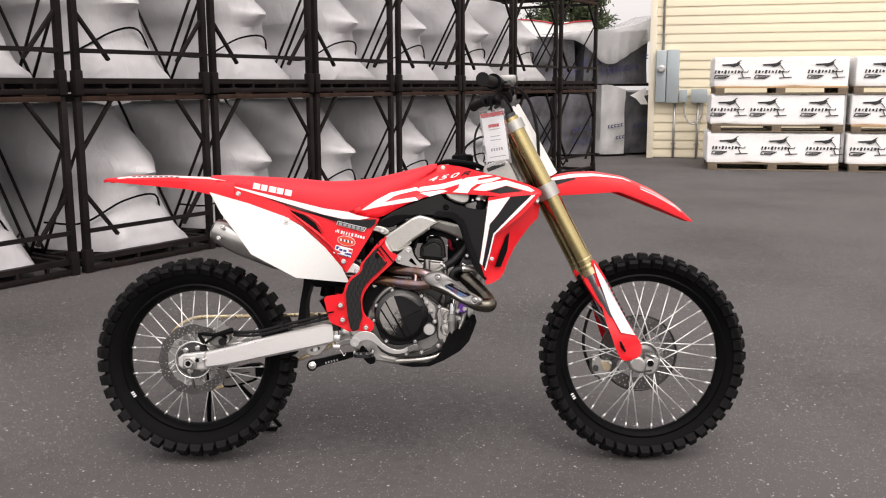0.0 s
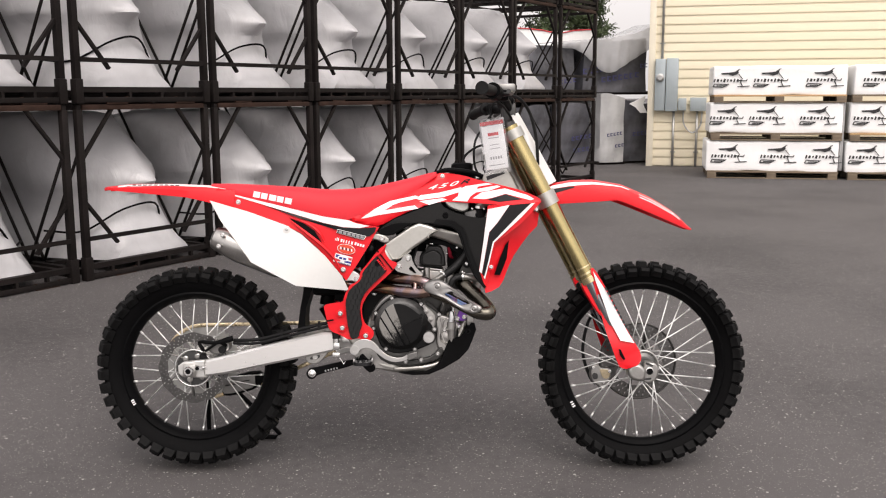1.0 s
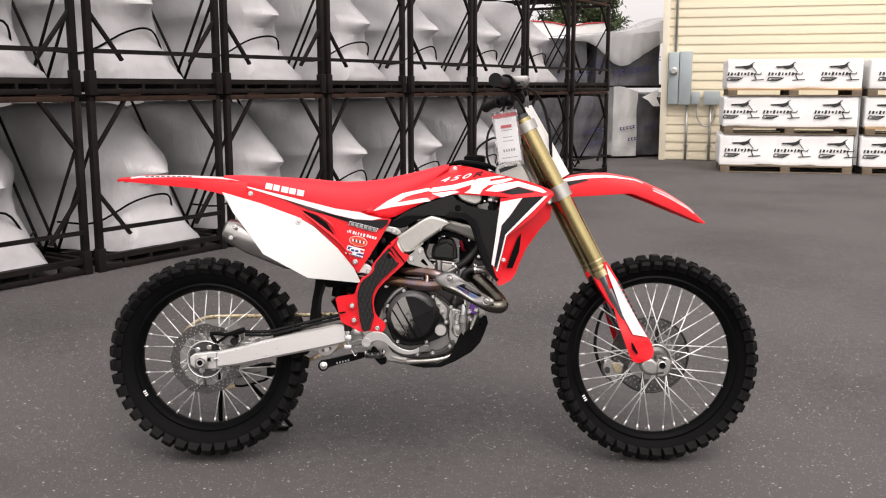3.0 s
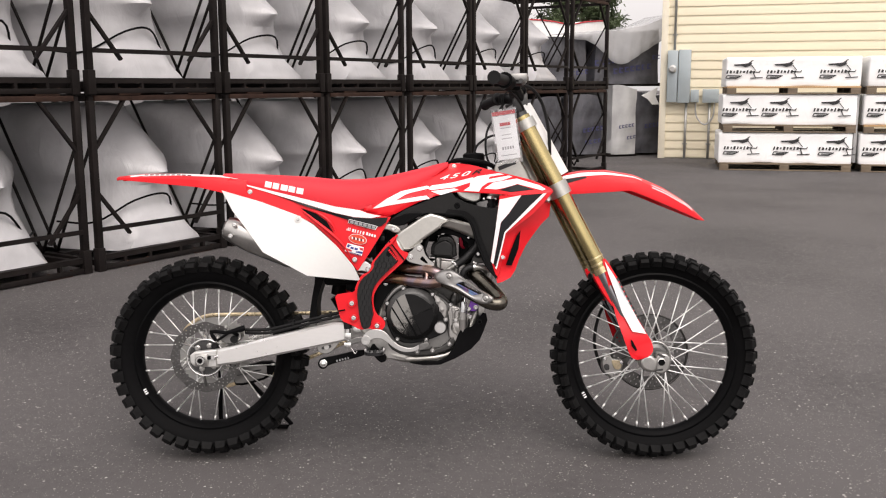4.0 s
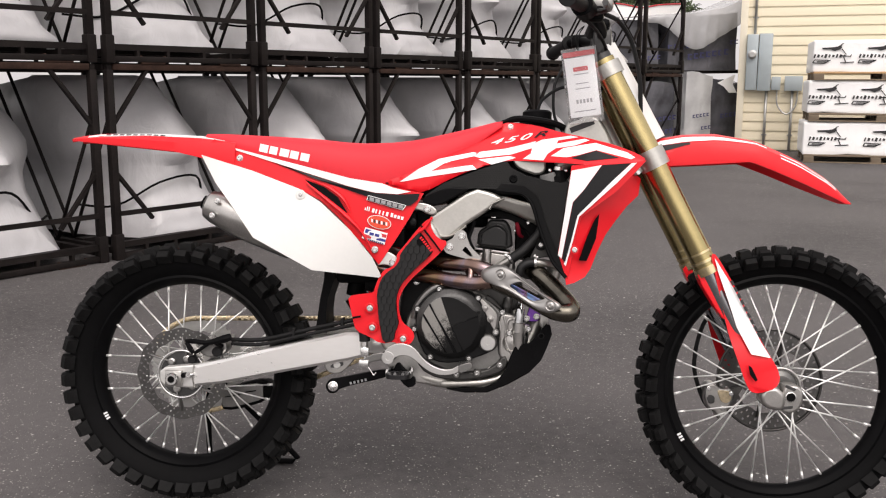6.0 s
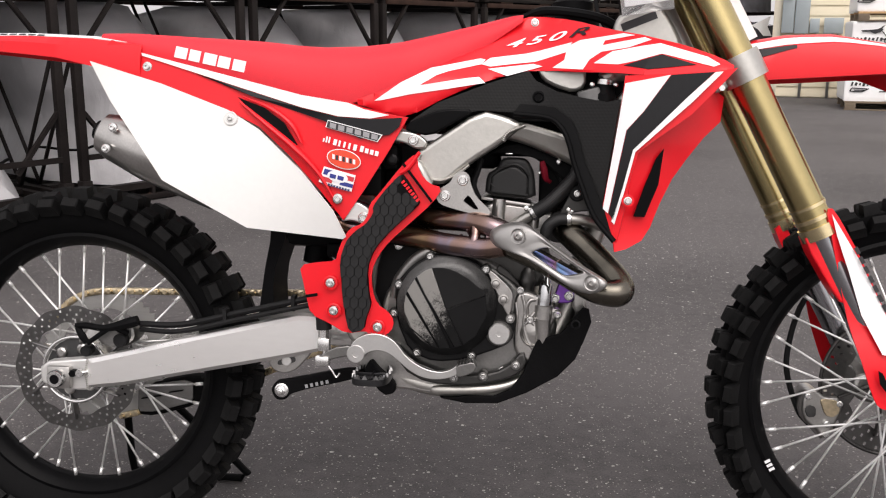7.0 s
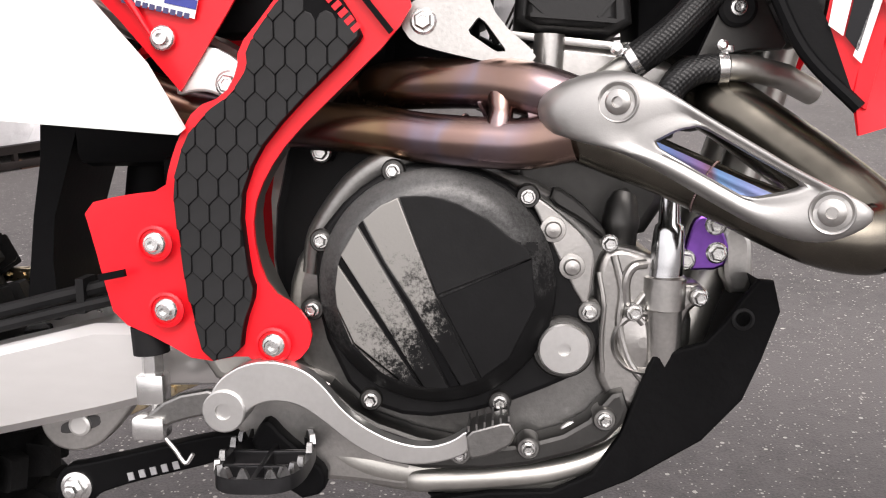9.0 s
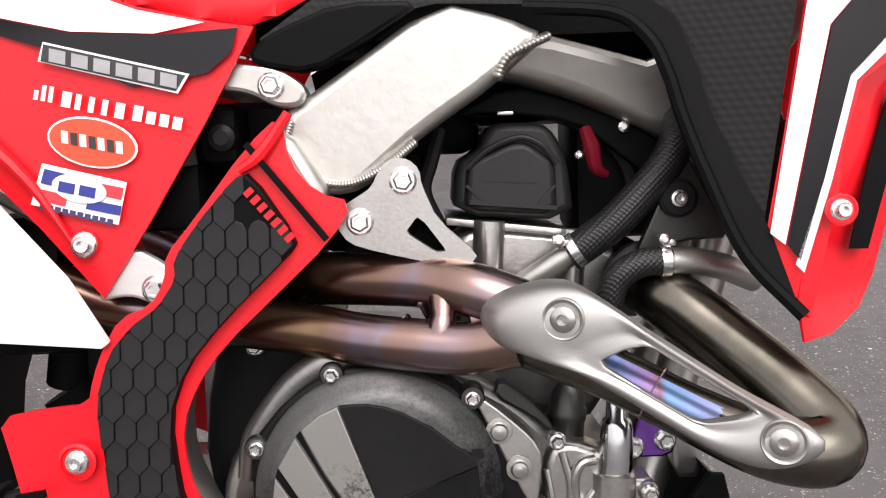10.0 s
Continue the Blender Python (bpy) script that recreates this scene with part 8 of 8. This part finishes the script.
prism(bm, softened([(0.546, 0.354), (0.555, 0.372), (0.562, 0.374), (0.572, 0.362), (0.588, 0.348), (0.602, 0.335), (0.600, 0.318), (0.580, 0.313)], 1, 0.2), -0.140, -0.115, 0.003)
part("peg_hinge", bm, BLACK, peg)

# ---- fork, front fender, plate, handlebar ----
def on_fork(z, y, ahead=0.0):
    """A place on a fork leg's axis at height z, moved ahead square to it."""
    return Vector((1.040 + 0.5205 * (1.089 - z), y, z)) + ahead * Vector((0.8870, 0, 0.4617))


fork = thing("fork", "", "")
fork.parent = bike
for g in (-1, 1):
    y = g * 0.100
    bm = bmesh.new()
    tube(bm, [on_fork(z, y) for z in (1.100, 1.06, 0.88, 0.606)], [0.0275, 0.0278, 0.0285, 0.0285], 28)
    part("upper_tube", bm, GOLD, fork, "gold anodised fork tube")
    for z0, z1, r in ((0.650, 0.6455, 0.0302), (0.632, 0.626, 0.0305), (0.618, 0.600, 0.0312)):
        bm = bmesh.new()
        tube(bm, [on_fork(z0, y), on_fork(z1, y)], r, 28)
        part("tube_ring", bm, RINGGOLD, fork)
    bm = bmesh.new()
    tube(bm, [on_fork(0.63, y), on_fork(0.35, y)], 0.0245, 24)
    part("lower_leg", bm, CHROMELEG, fork, "dark chromed fork leg")
    bm = bmesh.new()
    tube(bm, [on_fork(1.095, y), on_fork(1.112, y)], 0.024, 20)
    tube(bm, [on_fork(1.112, y), on_fork(1.118, y)], 0.012, 6)
    part("fork_cap", bm, DARKCAST, fork)
    # axle lug: a clamp round the leg's foot and the split boss that holds the axle
    bm = bmesh.new()
    tube(bm, [on_fork(0.375, y), on_fork(0.352, y), on_fork(0.318, y), on_fork(0.306, y)], [0.0262, 0.0285, 0.0285, 0.02], 24)
    prism(bm, softened([(1.414, 0.318), (1.424, 0.334), (1.450, 0.338), (1.470, 0.322), (1.473, 0.290), (1.459, 0.279), (1.430, 0.285), (1.417, 0.298)], 1, 0.2), y - 0.034, y + 0.020, 0.009, 4)
    part("axle_lug", bm, CASTLIGHT, fork, "cast aluminium axle lug")
    bm = bmesh.new()
    prism(bm, softened([(1.466, 0.330), (1.474, 0.341), (1.503, 0.340), (1.513, 0.326), (1.514, 0.304), (1.506, 0.284), (1.486, 0.273), (1.463, 0.277), (1.468, 0.300)], 1, 0.2), y - 0.029, y + 0.020, 0.006, 4)
    part("axle_clamp", bm, CASTLIGHT, fork)
    bm = bmesh.new()
    prism(bm, softened([(1.470, 0.3365), (1.474, 0.3425), (1.497, 0.3335), (1.492, 0.3270)], 1, 0.15), y - 0.0305, y - 0.027, 0.0005)
    part("clamp_slot", bm, DARKCAST, fork)
    bm = bmesh.new()
    prism(bm, softened([(1.463, 0.2835), (1.466, 0.2905), (1.490, 0.2935), (1.489, 0.2860)], 1, 0.15), y - 0.0305, y - 0.027, 0.0005)
    part("clamp_slot", bm, DARKCAST, fork)
    bm = bmesh.new()
    lathe(bm, [(0.0125, 0.004), (0.0125, -0.0012), (0.0105, -0.002), (0.0095, 0.002)], (1.484, y - 0.030, 0.3135), "y", 24)
    part("bore_ring", bm, STEEL, fork)
    bm = bmesh.new()
    tube(bm, [(1.484, y - 0.0308, 0.3135), (1.484, y - 0.020, 0.3135)], 0.0098, 20)
    part("axle_bore", bm, BLACK if g < 0 else STEEL, fork)
    for s in (-0.008, 0.014):
        bm = bmesh.new()
        tube(bm, [(1.452 + s, y - 0.03, 0.302), (1.452 + s, y - 0.025, 0.302)], 0.005, 6)
        part("pinch_bolt", bm, STEEL, fork)
    # red guard with white face
    guard = [(1.293, 0.646), (1.306, 0.646), (1.353, 0.568), (1.414, 0.442), (1.436, 0.404), (1.449, 0.383), (1.456, 0.357), (1.444, 0.337), (1.411, 0.322), (1.388, 0.326), (1.376, 0.349), (1.361, 0.391), (1.342, 0.446), (1.323, 0.522), (1.305, 0.591)]
    bm = bmesh.new()
    panel(bm, softened(guard, 1), lambda x, z: -0.133 - 0.020 * clamp((0.47 - z) / 0.07) + 1.1 * min(0.03, abs(x - (1.040 + 0.5205 * (1.089 - z)) - 0.012)) * 0.30, 0.003, 0.004, 0.02, -g * 1)
    fgd = part("fork_guard", bm, RED, fork, "red fork guard with a white face")
    bm = bmesh.new()
    panel(bm, [(1.301, 0.637), (1.348, 0.565), (1.410, 0.444), (1.432, 0.407), (1.387, 0.415), (1.356, 0.475), (1.332, 0.543), (1.310, 0.602)], lambda x, z: -0.1348 - 0.020 * clamp((0.47 - z) / 0.07) + 1.1 * min(0.03, abs(x - (1.040 + 0.5205 * (1.089 - z)) - 0.012)) * 0.30, 0.001, 0, 0.02, -g * 1)
    part("white_face", bm, DECALWHITE, fgd)
    for k in range(9):
        bm = bmesh.new()
        t = k / 9
        x, z = 1.338 + 0.072 * t, 0.580 - 0.136 * t
        box(bm, None, (0.012, 0.0015, 0.006), Matrix.Translation((x + 0.004, g * 0.1335, z)) @ Matrix.Rotation(radians(60), 4, "Y"))
        part("mark_bar", bm, INK, fgd)
    bm = bmesh.new()
    decal(bm, [(1.380, 0.390), (1.387, 0.386), (1.402, 0.356), (1.397, 0.352), (1.384, 0.368)], lambda x, z: -0.150, 0.001, 0.03)
    if g > 0:
        bmesh.ops.scale(bm, verts=bm.verts, vec=(1, -1, 1))
    part("slot", bm, BLACK, fgd)
    # guard wrap behind the leg
    bm = bmesh.new()
    prism(bm, softened([(1.262, 0.592), (1.275, 0.608), (1.288, 0.595), (1.318, 0.53), (1.335, 0.49), (1.322, 0.495)], 1), g * 0.118, g * 0.075, 0.003)
    part("guard_wing", bm, RED, fgd)
    # triple clamp eyes
    for z, h, nm in ((1.075, 0.028, "upper_clamp_eye"), (0.868, 0.040, "lower_clamp_eye")):
        bm = bmesh.new()
        tube(bm, [on_fork(z + h / 2, y), on_fork(z - h / 2, y)], 0.0355, 28)
        box(bm, None, (0.05, 0.02, h * 0.9), Matrix.Translation(on_fork(z, y, -0.03)) @ Matrix.Rotation(radians(-27.5), 4, "Y"), 0.004)
        part(nm, bm, FRAMEALU, fork)
        for s in (-0.3, 0.3):
            bm = bmesh.new()
            q = on_fork(z + s * h, y, -0.045)
            tube(bm, [q + Vector((0, g * 0.012, 0)), q + Vector((0, g * 0.022, 0))], 0.005, 6)
            part("clamp_bolt", bm, STEEL, fork)
for z, h in ((1.075, 0.026), (0.868, 0.036)):
    bm = bmesh.new()
    box(bm, None, (0.065, 0.15, h), Matrix.Translation(on_fork(z, 0, -0.012)) @ Matrix.Rotation(radians(-27.5), 4, "Y"), 0.006)
    part("triple_clamp", bm, FRAMEALU, fork, "cast aluminium triple clamp")
bm = bmesh.new()
tube(bm, [FRONT + Vector((0, -0.10, 0)), FRONT + Vector((0, 0.10, 0))], 0.012, 16)
part("front_axle", bm, STEEL, fork)
# front caliper and hose on the far leg
bm = bmesh.new()
prism(bm, softened([(1.322, 0.292), (1.328, 0.306), (1.345, 0.308), (1.362, 0.294), (1.388, 0.296), (1.394, 0.268), (1.382, 0.244), (1.372, 0.219), (1.356, 0.215), (1.350, 0.232), (1.328, 0.246), (1.320, 0.268)], 1, 0.2), 0.046, 0.10, 0.006, 3)
caliper = part("front_caliper", bm, CASTLIGHT, fork, "cast front brake caliper")
bm = bmesh.new()
prism(bm, softened([(1.352, 0.288), (1.358, 0.292), (1.384, 0.290), (1.388, 0.268), (1.376, 0.258), (1.362, 0.262)], 1, 0.2), 0.042, 0.048, 0.001)
part("brake_pad", bm, CHAIN, caliper, "brass-coloured brake pad plate")
bm = bmesh.new()
prism(bm, softened([(1.326, 0.270), (1.332, 0.280), (1.346, 0.276), (1.346, 0.258), (1.332, 0.256)], 1, 0.2), 0.0435, 0.050, 0.001)
part("caliper_window", bm, DARKCAST, caliper)
for x, z in ((1.330, 0.296), (1.366, 0.246), (1.364, 0.226), (1.386, 0.284)):
    bm = bmesh.new()
    lathe(bm, [(0.0058, 0.006), (0.0058, -0.004), (0.0042, -0.005)], (x, 0.044, z), "y", 12)
    part("caliper_bolt", bm, STEEL, caliper)
bm = bmesh.new()
prism(bm, softened([(1.380, 0.330), (1.398, 0.356), (1.420, 0.345), (1.426, 0.30), (1.404, 0.262), (1.386, 0.258), (1.390, 0.29)], 1), 0.07, 0.085, 0.003)
part("caliper_bracket", bm, CAST, caliper)
bm = bmesh.new()
tube(bm, [(1.30, 0.09, 0.60), (1.352, 0.09, 0.52), (1.322, 0.095, 0.45), (1.305, 0.09, 0.39), (1.303, 0.09, 0.33), (1.325, 0.085, 0.26), (1.345, 0.08, 0.235)], 0.0055, 8, n=6)
part("front_brake_hose", bm, RUBBER, fork)

# front fender
ff_top = [(1.150, 0.905), (1.176, 0.921), (1.241, 0.932), (1.315, 0.934), (1.409, 0.918), (1.503, 0.877), (1.578, 0.831), (1.644, 0.770)]
ff_low = [(1.150, 0.858), (1.181, 0.852), (1.291, 0.858), (1.392, 0.864), (1.457, 0.839), (1.55, 0.800), (1.628, 0.767), (1.644, 0.766)]
ff_w = [(1.150, 0.052), (1.20, 0.060), (1.30, 0.072), (1.42, 0.074), (1.52, 0.066), (1.60, 0.045), (1.644, 0.020)]
bm = bmesh.new()
secs = []
for x in np.linspace(1.150, 1.644, 34):
    zt, zb, w = line(ff_top, x), line(ff_low, x), line(ff_w, x)
    h = zt - zb
    half = [(-w, zb), (-w * 1.02, zb + 0.35 * h), (-w * 0.93, zb + 0.72 * h), (-w * 0.70, zt - 0.10 * h), (-w * 0.3, zt - 0.01 * h), (0, zt)]
    under = [(0, zt - 0.004), (-w * 0.3, zt - 0.004 - 0.01 * h), (-w * 0.66, zt - 0.005 - 0.10 * h), (-w * 0.88, zb + 0.68 * h), (-w + 0.003, zb + 0.33 * h), (-w + 0.004, zb)]
    ring = half + [(-y, z) for y, z in half[-2::-1]] + [(-y, z) for y, z in under[::-1]] + under[1:]
    secs.append([(x, y, z) for y, z in ring])
loft(bm, secs)
front_fender = part("front_fender", bm, RED, bike, "red plastic front fender")


def d_ff(x, z):
    zt, zb, w = line(ff_top, x), line(ff_low, x), line(ff_w, x)
    return -w * float(np.interp((z - zb) / max(1e-4, zt - zb), [0, 0.35, 0.72, 0.9, 0.99, 1], [1, 1.02, 0.93, 0.70, 0.3, 0]))


def ff_band(a, b, lo, hi):
    """A graphic between two shares of the fender's side height."""
    up, dn = [], []
    for t in np.linspace(0, 1, 12):
        x = a + (b - a) * t
        zt, zb = line(ff_top, x), line(ff_low, x)
        up.append((x, zb + hi(t) * (zt - zb)))
        dn.append((x, zb + lo(t) * (zt - zb)))
    return up + dn[::-1]


for band, mat in ((ff_band(1.158, 1.43, lambda t: 0.72 - 0.1 * t + 0.18 * t, lambda t: 0.90 - 0.08 * abs(t - 0.3)), DECALWHITE), (ff_band(1.158, 1.25, lambda t: 0.45 + 0.2 * t, lambda t: 0.715), DECALGREY), (ff_band(1.462, 1.60, lambda t: 0.62, lambda t: 0.80), DECALWHITE)):
    bm = bmesh.new()
    decal(bm, band, d_ff, 0.0016, 0.02)
    part("stripe", bm, mat, front_fender)
# number plate
bm = bmesh.new()
secs = []
for s in np.linspace(0, 1, 8):
    c = Vector((1.062, 0, 1.150)).lerp(Vector((1.188, 0, 0.925)), s)
    w = 0.075 + 0.03 * math.sin(math.pi * min(1, s * 1.3)) - 0.02 * s
    pts = []
    for q in np.linspace(-1, 1, 9):
        pts.append(c + Vector((0.887, 0, 0.462)) * (0.012 - 0.035 * q * q) + Vector((0, w * q, 0)))
    pts += [p - Vector((0.887, 0, 0.462)) * 0.004 for p in pts[::-1]]
    secs.append(pts)
loft(bm, secs)
part("front_number_plate", bm, WHITE, bike, "blank white front number plate")

# handlebar
bar = bmesh.new()
line_r = [(1.035, 0.0, 1.165), (1.035, -0.06, 1.165), (1.025, -0.12, 1.178), (0.985, -0.23, 1.196), (0.945, -0.36, 1.192)]
tube(bar, [(x, -y, z) for x, y, z in line_r[::-1]] + line_r[1:], 0.012, 12, n=5)
bar = part("handlebar", bar, BLACK, bike, "black handlebar")
for g in (-1, 1):
    bm = bmesh.new()
    a, b = Vector((0.978, g * 0.25, 1.196)), Vector((0.935, g * 0.385, 1.189))
    tube(bm, [a, a.lerp(b, 0.05), a.lerp(b, 0.08), a.lerp(b, 0.93), a.lerp(b, 0.95), b], [0.021, 0.023, 0.0165, 0.0165, 0.020, 0.020], 20)
    part("grip", bm, RUBBER, bar, "black rubber grip")
    bm = bmesh.new()
    tube(bm, [(0.99, g * 0.20, 1.19), (1.03, g * 0.25, 1.188), (1.015, g * 0.36, 1.182)], [0.008, 0.006, 0.007], 8, n=4)
    part("lever", bm, DARKCAST, bar)
    bm = bmesh.new()
    box(bm, (1.002, g * 0.19, 1.19), (0.05, 0.04, 0.034), bevel=0.008)
    part("perch", bm, BLACK, bar)
bm = bmesh.new()
box(bm, (1.02, -0.185, 1.212), (0.055, 0.04, 0.028), bevel=0.006)
part("master_cylinder", bm, CAST, bar, "silver brake master cylinder")
bm = bmesh.new()
tube(bm, [(0.985, -0.225, 1.193), (0.972, -0.27, 1.196)], 0.025, 16)
part("throttle_housing", bm, BLACK, bar)
bm = bmesh.new()
tube(bm, [(1.03, -0.17, 1.195), (1.07, -0.12, 1.185), (1.105, -0.085, 1.14), (1.125, -0.075, 1.06), (1.13, -0.07, 0.98)], 0.0055, 8, n=6)
tube(bm, [(0.97, -0.24, 1.18), (1.02, -0.16, 1.15), (1.05, -0.08, 1.10), (1.03, -0.04, 1.02), (0.96, -0.03, 0.95)], 0.004, 8, n=6)
tube(bm, [(1.0, 0.19, 1.18), (0.96, 0.12, 1.12), (0.93, 0.07, 1.06), (0.93, 0.05, 0.98), (0.96, 0.04, 0.93)], 0.004, 8, n=6)
part("cable", bm, RUBBER, bar)
for g in (-0.045, 0.045):
    bm = bmesh.new()
    box(bm, (1.038, g, 1.145), (0.042, 0.034, 0.075), bevel=0.007)
    part("bar_clamp", bm, DARKCAST, bar)
bm = bmesh.new()
box(bm, (1.03, 0, 1.19), (0.05, 0.15, 0.03), bevel=0.012)
part("bar_pad", bm, BLACK, bar)

# ---- hang tag on the handlebar ----
tag = thing("price_tag", "white printed tag in a clear sleeve hanging from the handlebar", "tag", pose(0, 0, 0, -LEAN, 0, 0) @ Matrix.Translation((0.975, -0.13, 1.12)) @ pose(0, 0, 0, -4, -8, -6))
bm = bmesh.new()
box(bm, (0.0, 0.0, -0.088), (0.070, 0.0016, 0.140), bevel=0.0005)
part("card", bm, DECALWHITE, tag)
bm = bmesh.new()
box(bm, (0.0, -0.0012, -0.010), (0.074, 0.0008, 0.012))
box(bm, (0.0, -0.0016, -0.046), (0.034, 0.0008, 0.010))
part("red_band", bm, REDINK, tag)
bm = bmesh.new()
for z, w in ((-0.058, 0.034), (-0.080, 0.030), (-0.092, 0.034), (-0.145, 0.05)):
    box(bm, (0.0, -0.0014, z), (w, 0.0008, 0.0022))
for k in range(5):
    box(bm, (-0.016 + 0.008 * k, -0.0014, -0.122), (0.005, 0.0008, 0.009))
part("print_bars", bm, GREYINK, tag)
bm = bmesh.new()
box(bm, (0.0, 0.0, -0.084), (0.082, 0.005, 0.176), bevel=0.001)
part("sleeve", bm, CLEAR, tag, "clear plastic sleeve")
bm = bmesh.new()
tube(bm, [(0, 0.0, 0.0), (0.005, 0.03, 0.04), (0.02, 0.05, 0.065), (0.0, 0.02, 0.04), (-0.002, 0.0, 0.0)], 0.0015, 6, n=4)
part("tie", bm, BLACK, tag)

# ---- triangle stand at the rear axle ----
stand = thing("triangle_stand", "black tube-steel triangle stand propping the rear axle", "bike stand", Matrix.Translation((0, 0, GROUND)))
bm = bmesh.new()
apex = Vector((0.0, 0.17, 0.31))
a, b = Vector((-0.03, 0.25, 0.009)), Vector((0.24, 0.25, 0.009))
tube(bm, [apex, a + (apex - a) * 0.16, a + (apex - a) * 0.04 + (b - a) * 0.01, a + (b - a) * 0.10, b + (a - b) * 0.10, b + (apex - b) * 0.04 + (a - b) * 0.01, b + (apex - b) * 0.16, apex], 0.008, 10)
part("leg_loop", bm, BLACK, stand)
bm = bmesh.new()
tube(bm, [(0.0, 0.20, 0.315), (0.0, 0.12, 0.325)], 0.010, 12)
part("axle_pin", bm, BLACK, stand)
